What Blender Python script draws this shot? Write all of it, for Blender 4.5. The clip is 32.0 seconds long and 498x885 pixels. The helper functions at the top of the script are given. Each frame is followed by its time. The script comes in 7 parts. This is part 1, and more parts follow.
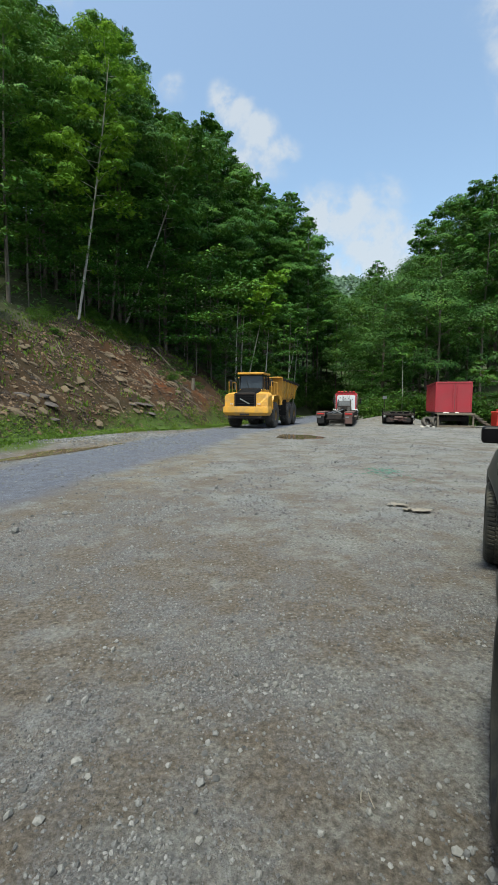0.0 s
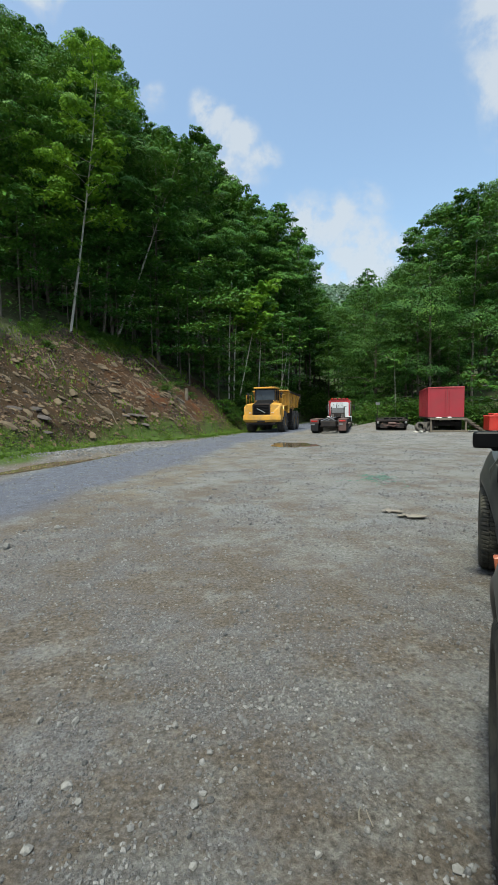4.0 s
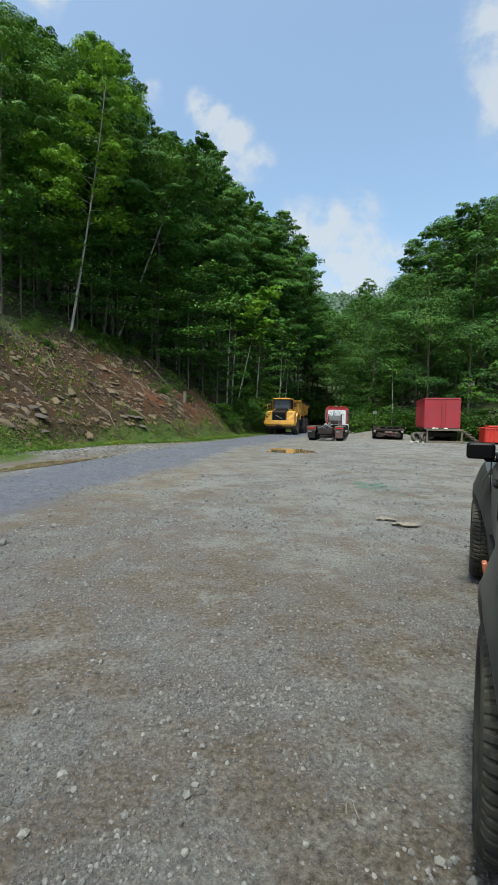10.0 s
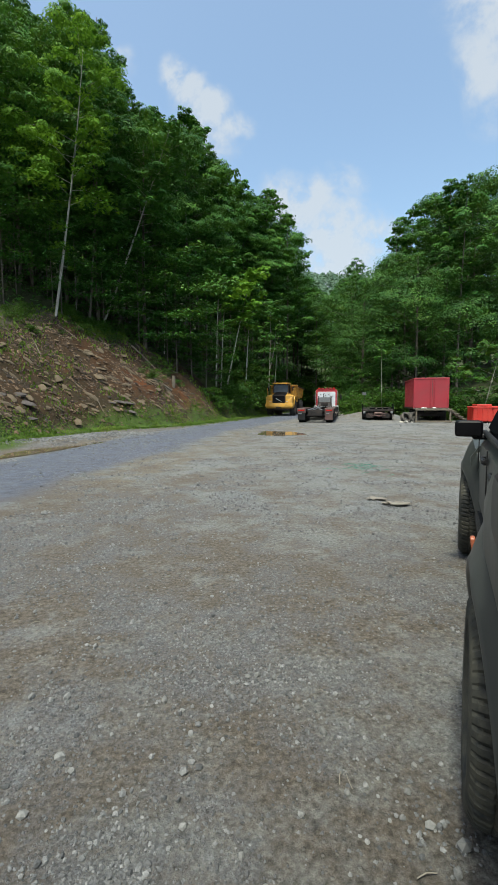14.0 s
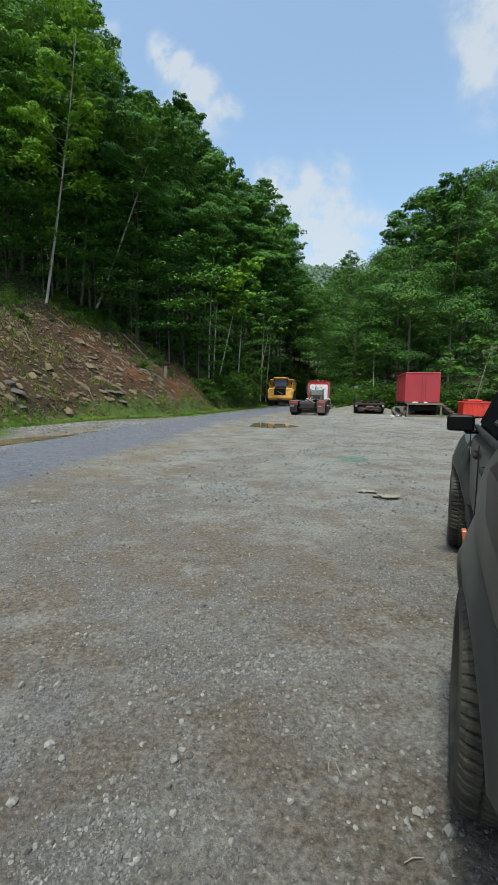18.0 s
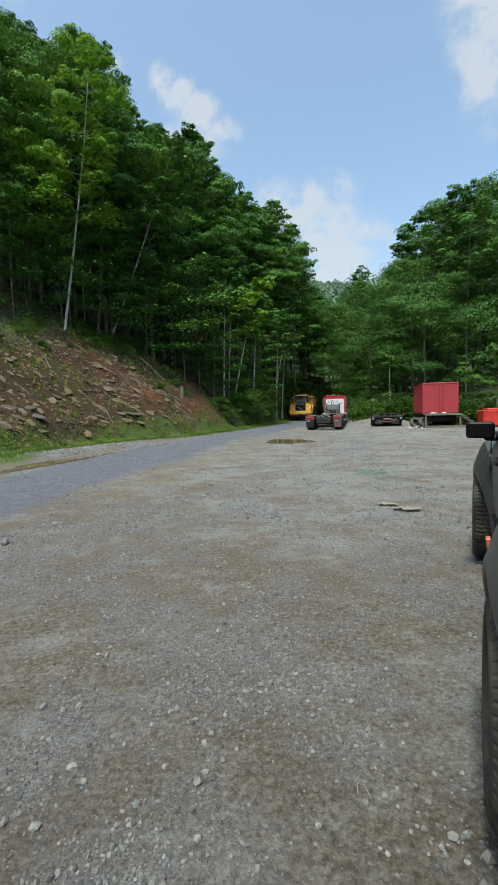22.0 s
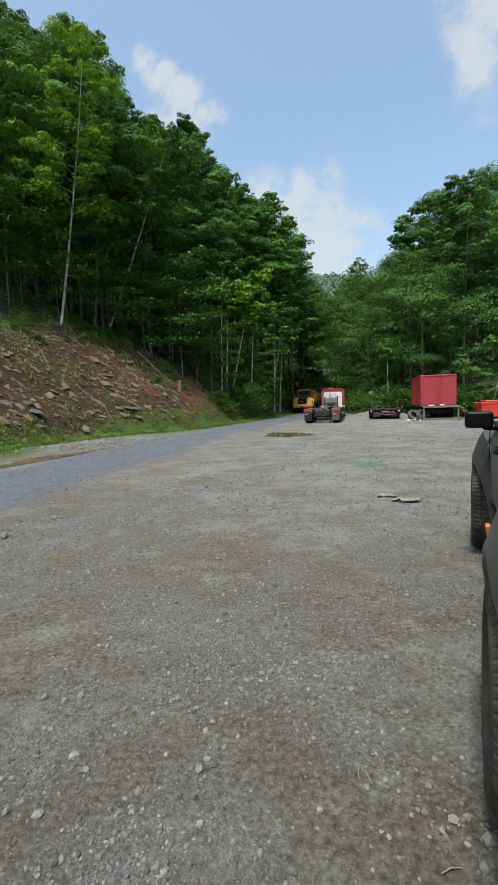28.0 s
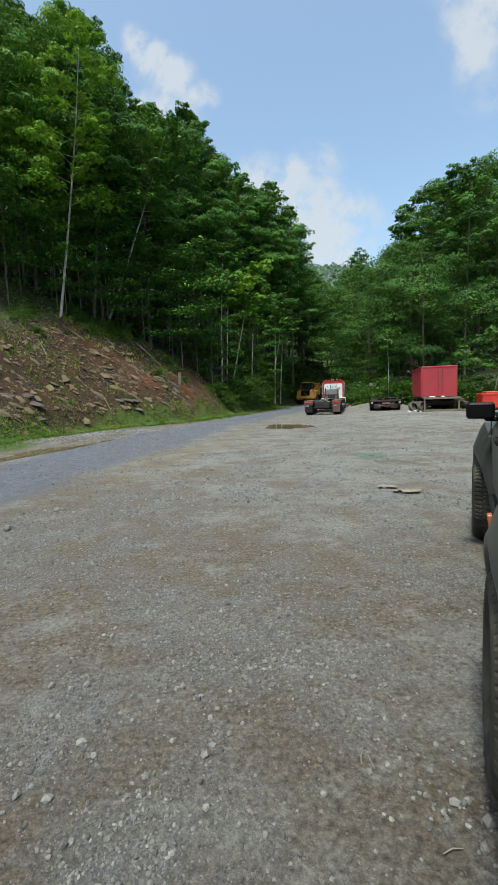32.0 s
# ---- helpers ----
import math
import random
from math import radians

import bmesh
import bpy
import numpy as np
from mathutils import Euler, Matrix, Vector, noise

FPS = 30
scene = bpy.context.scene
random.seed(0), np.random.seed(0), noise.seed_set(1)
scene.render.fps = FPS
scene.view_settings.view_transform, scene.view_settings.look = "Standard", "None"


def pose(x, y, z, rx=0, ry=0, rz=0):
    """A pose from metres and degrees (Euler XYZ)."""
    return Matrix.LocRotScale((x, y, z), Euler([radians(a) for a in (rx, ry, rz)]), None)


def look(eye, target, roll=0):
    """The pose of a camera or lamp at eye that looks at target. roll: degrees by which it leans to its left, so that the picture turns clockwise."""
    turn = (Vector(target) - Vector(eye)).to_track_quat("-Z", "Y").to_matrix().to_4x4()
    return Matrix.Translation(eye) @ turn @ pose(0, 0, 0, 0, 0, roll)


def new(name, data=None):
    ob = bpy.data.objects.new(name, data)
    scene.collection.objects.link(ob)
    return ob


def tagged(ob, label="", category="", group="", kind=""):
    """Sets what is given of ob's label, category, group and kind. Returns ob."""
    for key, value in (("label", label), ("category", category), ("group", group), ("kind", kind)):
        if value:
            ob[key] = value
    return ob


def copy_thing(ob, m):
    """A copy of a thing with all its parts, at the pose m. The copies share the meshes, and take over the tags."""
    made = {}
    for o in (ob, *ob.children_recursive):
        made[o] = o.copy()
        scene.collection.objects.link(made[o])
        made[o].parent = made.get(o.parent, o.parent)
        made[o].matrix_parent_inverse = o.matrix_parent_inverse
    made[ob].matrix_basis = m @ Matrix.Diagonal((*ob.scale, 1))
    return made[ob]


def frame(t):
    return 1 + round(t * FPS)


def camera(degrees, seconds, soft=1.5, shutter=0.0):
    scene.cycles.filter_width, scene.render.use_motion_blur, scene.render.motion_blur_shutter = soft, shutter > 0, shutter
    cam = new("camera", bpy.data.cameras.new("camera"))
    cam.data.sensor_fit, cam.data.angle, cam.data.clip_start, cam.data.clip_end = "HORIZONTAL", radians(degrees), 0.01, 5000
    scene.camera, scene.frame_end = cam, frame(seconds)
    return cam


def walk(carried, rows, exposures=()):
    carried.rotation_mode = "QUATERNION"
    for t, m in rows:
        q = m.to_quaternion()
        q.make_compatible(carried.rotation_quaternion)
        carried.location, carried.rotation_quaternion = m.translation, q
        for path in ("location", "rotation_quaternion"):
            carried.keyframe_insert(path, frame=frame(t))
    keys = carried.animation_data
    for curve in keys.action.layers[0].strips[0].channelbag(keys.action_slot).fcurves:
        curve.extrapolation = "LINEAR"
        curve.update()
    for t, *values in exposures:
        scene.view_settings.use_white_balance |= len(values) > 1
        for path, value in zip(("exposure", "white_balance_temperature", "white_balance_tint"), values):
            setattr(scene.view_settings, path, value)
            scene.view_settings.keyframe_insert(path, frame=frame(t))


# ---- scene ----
cam = camera(58.0, 32.0, soft=1.5)
PATH = [
    (0, (0.001, 0.001, 1.485), (0.001, 1.994, 1.319), 0.3),
    (0.5, (0.003, 0.002, 1.487), (0.001, 1.995, 1.325), 0.1),
    (1, (0.006, -0.001, 1.489), (0.008, 1.993, 1.339), 0.0),
    (1.5, (0.011, 0.002, 1.489), (0.019, 1.997, 1.352), -0.2),
    (2, (0.01, 0.007, 1.489), (0.019, 2.002, 1.362), -0.3),
    (2.5, (0.013, 0.014, 1.492), (0.022, 2.01, 1.367), -0.4),
    (3, (0.024, 0.016, 1.491), (0.037, 2.013, 1.366), -0.5),
    (3.5, (0.028, 0.022, 1.492), (0.044, 2.018, 1.365), -0.7),
    (5.5, (0.023, 0.012, 1.494), (0.064, 2.008, 1.366), -1.1),
    (6, (0.014, 0.016, 1.482), (0.049, 2.011, 1.348), -0.9),
    (6.5, (-0.001, 0.006, 1.483), (0.029, 2.002, 1.349), -0.5),
    (7, (-0.009, -0.01, 1.485), (0.019, 1.985, 1.353), -0.1),
    (7.5, (-0.012, -0.021, 1.487), (0.014, 1.974, 1.355), 0.4),
    (8, (-0.009, -0.026, 1.484), (0.018, 1.97, 1.354), 0.6),
    (8.5, (-0.004, -0.028, 1.483), (0.028, 1.968, 1.363), 0.9),
    (9, (-0.002, -0.039, 1.488), (0.03, 1.957, 1.379), 1.1),
    (9.5, (0.002, -0.049, 1.49), (0.038, 1.948, 1.388), 1.0),
    (10, (0.007, -0.048, 1.488), (0.046, 1.949, 1.383), 0.9),
    (10.5, (0.013, -0.05, 1.486), (0.06, 1.947, 1.378), 0.7),
    (11, (0.013, -0.049, 1.486), (0.067, 1.947, 1.372), 0.6),
    (11.5, (0.013, -0.048, 1.484), (0.071, 1.948, 1.363), 0.4),
    (12, (0.011, -0.048, 1.484), (0.07, 1.947, 1.353), 0.1),
    (12.5, (0.014, -0.047, 1.482), (0.08, 1.947, 1.34), -0.2),
    (13, (0.015, -0.043, 1.481), (0.088, 1.95, 1.326), -0.2),
    (13.5, (0.013, -0.036, 1.477), (0.09, 1.956, 1.31), -0.2),
    (14, (0.016, -0.035, 1.478), (0.097, 1.956, 1.3), -0.2),
    (14.5, (0.019, -0.033, 1.478), (0.107, 1.956, 1.29), -0.2),
    (16.5, (0.004, -0.033, 1.473), (0.111, 1.954, 1.271), 0.2),
    (17, (0.003, -0.026, 1.472), (0.116, 1.96, 1.264), 0.4),
    (17.5, (0.003, -0.024, 1.471), (0.121, 1.961, 1.259), 0.6),
    (18, (0.003, -0.026, 1.471), (0.122, 1.959, 1.257), 0.7),
    (18.5, (0.007, -0.03, 1.472), (0.126, 1.955, 1.26), 0.7),
    (19, (0.008, -0.033, 1.471), (0.127, 1.953, 1.268), 0.7),
    (19.5, (0.013, -0.035, 1.473), (0.125, 1.953, 1.281), 0.4),
    (20, (0.016, -0.04, 1.473), (0.112, 1.95, 1.293), -0.2),
    (20.5, (0.017, -0.04, 1.473), (0.093, 1.951, 1.298), -0.9),
    (21, (0.019, -0.032, 1.469), (0.078, 1.959, 1.298), -1.3),
    (21.5, (0.017, -0.021, 1.458), (0.065, 1.972, 1.301), -1.4),
    (22, (0.017, -0.024, 1.451), (0.059, 1.971, 1.314), -1.4),
    (22.5, (0.009, -0.028, 1.451), (0.053, 1.968, 1.328), -1.4),
    (23, (0.007, -0.026, 1.443), (0.061, 1.97, 1.32), -1.2),
    (23.5, (0.007, -0.028, 1.442), (0.067, 1.967, 1.317), -1.1),
    (24, (0.014, -0.033, 1.447), (0.073, 1.962, 1.32), -1.0),
    (24.5, (0.011, -0.028, 1.445), (0.064, 1.967, 1.307), -1.0),
    (25, (0.015, -0.027, 1.436), (0.067, 1.966, 1.283), -1.1),
    (25.5, (0.02, -0.026, 1.434), (0.076, 1.966, 1.269), -1.2),
    (27.5, (0.014, -0.018, 1.428), (0.072, 1.974, 1.258), -1.8),
    (28, (0.013, -0.018, 1.429), (0.062, 1.975, 1.265), -1.8),
    (28.5, (0.018, -0.017, 1.431), (0.062, 1.976, 1.272), -2.0),
    (29, (0.022, -0.019, 1.431), (0.065, 1.974, 1.269), -2.3),
    (29.5, (0.023, -0.022, 1.427), (0.063, 1.97, 1.254), -2.5),
    (30, (0.014, -0.023, 1.425), (0.045, 1.969, 1.245), -2.5),
    (30.5, (0.001, -0.02, 1.427), (0.026, 1.971, 1.241), -2.4),
    (31, (-0.002, -0.021, 1.426), (0.027, 1.969, 1.231), -2.2),
    (31.5, (-0.005, -0.028, 1.427), (0.032, 1.961, 1.225), -2.0),
    (32, (0.0, -0.028, 1.427), (0.046, 1.962, 1.228), -2.0),
]
scene.view_settings.use_white_balance = True
scene.view_settings.white_balance_temperature, scene.view_settings.white_balance_tint = 6560, -2.5
# the picture turns a little warmer for a while near the end
TONE = [(0, 1.06, 6560, -2.5), (22, 1.06, 6540, -2.5), (25, 1.08, 6900, -1.0), (28, 1.07, 6700, -2.0), (32, 1.07, 6640, -2.5)]
walk(cam, [(t, look(eye, target, roll)) for t, eye, target, roll in PATH], TONE)

# ---- light: a hazy summer sky and a soft sun ----
SUN_EL, SUN_AZ = 69.0, 204.0
world = bpy.data.worlds.new("sky")
scene.world = world
world.use_nodes = True
wn = world.node_tree
sky = wn.nodes.new("ShaderNodeTexSky")
sky.sky_type = "NISHITA"
sky.sun_disc = False
sky.sun_elevation, sky.sun_rotation = radians(SUN_EL), radians(SUN_AZ)
sky.altitude, sky.air_density, sky.dust_density, sky.ozone_density = 300, 1.0, 4.0, 0.2
wn.links.new(sky.outputs[0], wn.nodes["Background"].inputs[0])
wn.nodes["Background"].inputs[1].default_value = 0.134

sun_data = bpy.data.lights.new("sun", "SUN")
sun_data.energy, sun_data.angle, sun_data.color = 2.3, radians(6), (1.0, 0.95, 0.86)
sun = new("sun", sun_data)
sun_dir = Vector((math.sin(radians(SUN_AZ)) * math.cos(radians(SUN_EL)),
                  math.cos(radians(SUN_AZ)) * math.cos(radians(SUN_EL)), math.sin(radians(SUN_EL))))
sun.matrix_world = look(sun_dir * 200, (0, 0, 0))


# ---- clouds: thin self-glowing sheets far up the valley that drift slowly ----
def cloud_material(name, lumps, scale, seed, bright=0.85):
    m = bpy.data.materials.new(name)
    m.use_nodes = True
    nt = m.node_tree
    nt.nodes.clear()
    out, em, tr, ms = (nt.nodes.new(k) for k in ("ShaderNodeOutputMaterial", "ShaderNodeEmission", "ShaderNodeBsdfTransparent", "ShaderNodeMixShader"))
    tc = nt.nodes.new("ShaderNodeTexCoord")
    no = nt.nodes.new("ShaderNodeTexNoise")
    no.inputs["Scale"].default_value, no.inputs["Detail"].default_value, no.inputs["Roughness"].default_value = scale, 9, 0.58
    shift = nt.nodes.new("ShaderNodeVectorMath")
    shift.inputs[1].default_value = (seed * 37.0, seed * 11.0, 0)
    nt.links.new(tc.outputs["Object"], shift.inputs[0])
    nt.links.new(shift.outputs[0], no.inputs["Vector"])
    total = None
    for x, z, rx, rz, w in lumps:
        sub = nt.nodes.new("ShaderNodeVectorMath")
        sub.operation = "SUBTRACT"
        sub.inputs[1].default_value = (x, 0, z)
        nt.links.new(tc.outputs["Object"], sub.inputs[0])
        sc = nt.nodes.new("ShaderNodeVectorMath")
        sc.operation = "MULTIPLY"
        sc.inputs[1].default_value = (1 / rx, 0, 1 / rz)
        nt.links.new(sub.outputs[0], sc.inputs[0])
        ln = nt.nodes.new("ShaderNodeVectorMath")
        ln.operation = "LENGTH"
        nt.links.new(sc.outputs[0], ln.inputs[0])
        mr = nt.nodes.new("ShaderNodeMapRange")
        mr.interpolation_type = "SMOOTHSTEP"
        mr.inputs["From Min"].default_value, mr.inputs["From Max"].default_value = 1.0, 0.0
        mr.inputs["To Max"].default_value = w
        nt.links.new(ln.outputs["Value"], mr.inputs["Value"])
        if total is None:
            total = mr.outputs[0]
        else:
            mx = nt.nodes.new("ShaderNodeMath")
            mx.operation = "MAXIMUM"
            nt.links.new(total, mx.inputs[0])
            nt.links.new(mr.outputs[0], mx.inputs[1])
            total = mx.outputs[0]
    gain = nt.nodes.new("ShaderNodeMapRange")
    gain.inputs["From Min"].default_value, gain.inputs["From Max"].default_value = 0.34, 0.66
    gain.inputs["To Min"].default_value, gain.inputs["To Max"].default_value = 0.45, 1.45
    nt.links.new(no.outputs["Fac"], gain.inputs["Value"])
    ad = nt.nodes.new("ShaderNodeMath")
    ad.operation = "MULTIPLY"
    nt.links.new(gain.outputs[0], ad.inputs[0])
    nt.links.new(total, ad.inputs[1])
    edge = nt.nodes.new("ShaderNodeMapRange")
    edge.interpolation_type = "SMOOTHSTEP"
    edge.inputs["From Min"].default_value, edge.inputs["From Max"].default_value = 0.12, 0.95
    edge.inputs["To Max"].default_value = 0.78
    nt.links.new(ad.outputs[0], edge.inputs["Value"])
    # emission stands in for sunlight on the cloud
    em.inputs[0].default_value, em.inputs[1].default_value = (0.87, 0.88, 1.0, 1), bright
    nt.links.new(edge.outputs[0], ms.inputs[0])
    nt.links.new(tr.outputs[0], ms.inputs[1])
    nt.links.new(em.outputs[0], ms.inputs[2])
    nt.links.new(ms.outputs[0], out.inputs[0])
    return m


def cloud(place, size, lumps, scale, seed, label, bright=0.40):
    """A sheet of the given width and height round place; lumps in its own metres."""
    mesh = bpy.data.meshes.new("cloud")
    w, h = size
    n = 12
    verts = [(w * (i / n - 0.5), 40 * math.cos(i * 0.9) * math.sin(j * 0.7), h * (j / n - 0.5)) for j in range(n + 1) for i in range(n + 1)]
    mesh.from_pydata(verts, [], [(j * (n + 1) + i, j * (n + 1) + i + 1, (j + 1) * (n + 1) + i + 1, (j + 1) * (n + 1) + i) for j in range(n) for i in range(n)])
    mesh.materials.append(cloud_material("glowing_cloud", lumps, scale, seed, bright))
    ob = new("cloud", mesh)
    ob.location = place
    return tagged(ob, label, "cloud", kind="structure")


CLOUD_A = cloud((-35, 1500, 855), (620, 560), [(-55, 105, 85, 95, 1.0), (-10, 55, 110, 115, 1.0), (55, -5, 125, 115, 1.0), (130, -40, 120, 90, 0.8), (-215, 140, 80, 80, 0.7), (20, -90, 230, 130, 0.8)], 0.014, 1, "soft white cloud drifting over the wooded hill")
CLOUD_B = cloud((360, 1600, 600), (1000, 760), [(-120, 90, 130, 130, 1.0), (-60, 40, 190, 180, 1.0), (0, 80, 110, 130, 0.9), (70, -40, 250, 200, 1.0), (180, -60, 240, 190, 0.8), (60, -170, 420, 190, 1.0), (90, 110, 160, 150, 0.55)], 0.012, 4, "bank of white summer cloud over the valley")
CLOUD_C = cloud((825, 1550, 1225), (620, 900), [(70, 60, 270, 340, 1.0), (50, -120, 200, 260, 0.85), (80, -260, 160, 200, 0.5)], 0.009, 7, "tall white cloud over the wooded slope")
CLOUD_D = cloud((-600, 1500, 1330), (300, 260), [(0, 0, 140, 120, 1.0)], 0.012, 9, "small white cloud behind the treetops")


# ---- small tools ----
def smooth01(v):
    v = np.clip(v, 0, 1)
    return v * v * (3 - 2 * v)


def hash2(i, j, seed):
    h = np.sin(i * 127.1 + j * 311.7 + seed * 74.7) * 43758.5453
    return h - np.floor(h)


def vnoise(x, y, seed=0):
    """Value noise in 0..1 on arrays."""
    i, j = np.floor(x), np.floor(y)
    u, v = smooth01(x - i), smooth01(y - j)
    a, b = hash2(i, j, seed), hash2(i + 1, j, seed)
    c, d = hash2(i, j + 1, seed), hash2(i + 1, j + 1, seed)
    return (a * (1 - u) + b * u) * (1 - v) + (c * (1 - u) + d * u) * v


def fbm(x, y, seed=0, octaves=4):
    total, amp, norm = 0.0, 1.0, 0.0
    for k in range(octaves):
        total = total + amp * vnoise(x * 2 ** k + 13.7 * k, y * 2 ** k - 7.1 * k, seed + k)
        norm += amp
        amp *= 0.5
    return total / norm


class Shape:
    """Collects pieces of one part in a bmesh."""

    def __init__(self):
        self.bm = bmesh.new()

    def _take(self, verts, m):
        if m is not None:
            bmesh.ops.transform(self.bm, matrix=m, verts=verts)
        return self

    def box(self, x0, x1, y0, y1, z0, z1, bevel=0.0, m=None, seg=1):
        r = bmesh.ops.create_cube(self.bm, size=1.0)
        v = r["verts"]
        for p in v:
            p.co = Vector(((x0 + x1) / 2 + p.co.x * (x1 - x0), (y0 + y1) / 2 + p.co.y * (y1 - y0), (z0 + z1) / 2 + p.co.z * (z1 - z0)))
        if bevel:
            edges = list({e for p in v for e in p.link_edges})
            out = bmesh.ops.bevel(self.bm, geom=edges, offset=bevel, segments=seg, affect="EDGES", profile=0.6)
            v = list({p for f in out["faces"] for p in f.verts} | {p for p in v if p.is_valid})
        return self._take(v, m)

    def cyl(self, p, q, r, r2=None, n=16, caps=True):
        p, q = Vector(p), Vector(q)
        d = q - p
        m = Matrix.Translation((p + q) / 2) @ d.to_track_quat("Z", "Y").to_matrix().to_4x4()
        bmesh.ops.create_cone(self.bm, cap_ends=caps, segments=n, radius1=r, radius2=r if r2 is None else r2, depth=d.length, matrix=m)
        return self

    def tube(self, pts, r, n=8):
        for a, b in zip(pts, pts[1:]):
            self.cyl(a, b, r, n=n)
        return self

    def prism(self, pts, a, b, axis="x", bevel=0.0):
        """An outline given in the two other axes, pushed from a to b along axis."""
        def at(u, v, w):
            return {"x": (w, u, v), "y": (u, w, v), "z": (u, v, w)}[axis]
        one = [self.bm.verts.new(at(u, v, a)) for u, v in pts]
        two = [self.bm.verts.new(at(u, v, b)) for u, v in pts]
        faces = [self.bm.faces.new(one), self.bm.faces.new(two[::-1])]
        n = len(pts)
        for i in range(n):
            faces.append(self.bm.faces.new((one[i], two[i], two[(i + 1) % n], one[(i + 1) % n])))
        bmesh.ops.recalc_face_normals(self.bm, faces=faces)
        if bevel:
            edges = list({e for f in faces for e in f.edges})
            bmesh.ops.bevel(self.bm, geom=edges, offset=bevel, segments=2, affect="EDGES", profile=0.6)
        return self

    def loft(self, rings, close=True, caps=True):
        """Joins rings of equally many points."""
        made = [[self.bm.verts.new(p) for p in ring] for ring in rings]
        n = len(made[0])
        faces = []
        for r0, r1 in zip(made, made[1:]):
            for i in range(n if close else n - 1):
                faces.append(self.bm.faces.new((r0[i], r0[(i + 1) % n], r1[(i + 1) % n], r1[i])))
        if caps and close:
            faces += [self.bm.faces.new(made[0][::-1]), self.bm.faces.new(made[-1])]
        bmesh.ops.recalc_face_normals(self.bm, faces=faces)
        return self

    def lathe(self, profile, n=32, m=None, axis="x"):
        """Turns (offset along axis, radius) round the axis."""
        rings = []
        for k in range(n):
            a = 2 * math.pi * k / n
            ring = []
            for u, r in profile:
                c, s = r * math.cos(a), r * math.sin(a)
                ring.append({"x": (u, c, s), "z": (c, s, u), "y": (s, u, c)}[axis])
            rings.append(ring)
        made = [[self.bm.verts.new(Vector(p) if m is None else m @ Vector(p)) for p in ring] for ring in rings]
        faces = []
        for k in range(n):
            r0, r1 = made[k], made[(k + 1) % n]
            for i in range(len(profile) - 1):
                faces.append(self.bm.faces.new((r0[i], r0[i + 1], r1[i + 1], r1[i])))
        bmesh.ops.recalc_face_normals(self.bm, faces=faces)
        return self


def finish(mesh, angle=35):
    mesh.polygons.foreach_set("use_smooth", [True] * len(mesh.polygons))
    if hasattr(mesh, "set_sharp_from_angle"):
        mesh.set_sharp_from_angle(angle=radians(angle))


def part(name, shape, material, parent=None, label="", angle=35):
    bm = shape.bm if isinstance(shape, Shape) else shape
    mesh = bpy.data.meshes.new(name)
    bm.to_mesh(mesh)
    bm.free()
    finish(mesh, angle)
    mesh.materials.append(material)
    ob = new(name, mesh)
    if parent is not None:
        ob.parent = parent
    if label:
        tagged(ob, label)
    return ob


def raw(name, verts, faces, material, parent=None, flat=False):
    mesh = bpy.data.meshes.new(name)
    mesh.from_pydata(verts.tolist() if isinstance(verts, np.ndarray) else verts, [], faces.tolist() if isinstance(faces, np.ndarray) else faces)
    if not flat:
        mesh.polygons.foreach_set("use_smooth", [True] * len(mesh.polygons))
    mesh.materials.append(material)
    ob = new(name, mesh)
    if parent is not None:
        ob.parent = parent
    return ob


def again(ob, m, parent=None):
    """The same part once more, on the same mesh."""
    o = ob.copy()
    scene.collection.objects.link(o)
    o.parent = parent if parent is not None else ob.parent
    o.matrix_basis = m
    return o


def thing(name, m, label, category, group="", kind=""):
    e = new(name)
    e.empty_display_size = 0.3
    e.matrix_basis = m
    return tagged(e, label, category, group, kind)


# ---- materials ----
def nodes_of(name):
    m = bpy.data.materials.new(name)
    m.use_nodes = True
    return m, m.node_tree, m.node_tree.nodes["Principled BSDF"]


def N(nt, kind, **sets):
    n = nt.nodes.new(kind)
    for k, v in sets.items():
        if k in n.inputs:
            n.inputs[k].default_value = v
    return n


def coords(nt, space="Object"):
    return nt.nodes.new("ShaderNodeTexCoord").outputs[space]


def noise_tex(nt, vec, scale, detail=4.0, rough=0.6):
    n = N(nt, "ShaderNodeTexNoise", Scale=scale, Detail=detail, Roughness=rough)
    nt.links.new(vec, n.inputs["Vector"])
    return n.outputs["Fac"]


def ramp(nt, fac, stops):
    r = nt.nodes.new("ShaderNodeValToRGB")
    e = r.color_ramp.elements
    while len(e) < len(stops):
        e.new(0.5)
    for k, (p, c) in enumerate(stops):
        e[k].position = p
        e[k].color = (*c, 1) if not np.isscalar(c) else (c, c, c, 1)
    nt.links.new(fac, r.inputs[0])
    return r.outputs[0]


def mix(nt, fac, a, b, mode="MIX"):
    m = nt.nodes.new("ShaderNodeMix")
    m.data_type, m.blend_type = "RGBA", mode
    for k, v in ((0, fac), (6, a), (7, b)):
        if isinstance(v, bpy.types.NodeSocket):
            nt.links.new(v, m.inputs[k])
        elif k == 0:
            m.inputs[0].default_value = v
        else:
            m.inputs[k].default_value = (*v, 1)
    return m.outputs[2]


def maths(nt, op, a, b=0.5, clamp=False):
    m = nt.nodes.new("ShaderNodeMath")
    m.operation, m.use_clamp = op, clamp
    for k, v in ((0, a), (1, b)):
        if isinstance(v, bpy.types.NodeSocket):
            nt.links.new(v, m.inputs[k])
        else:
            m.inputs[k].default_value = v
    return m.outputs[0]


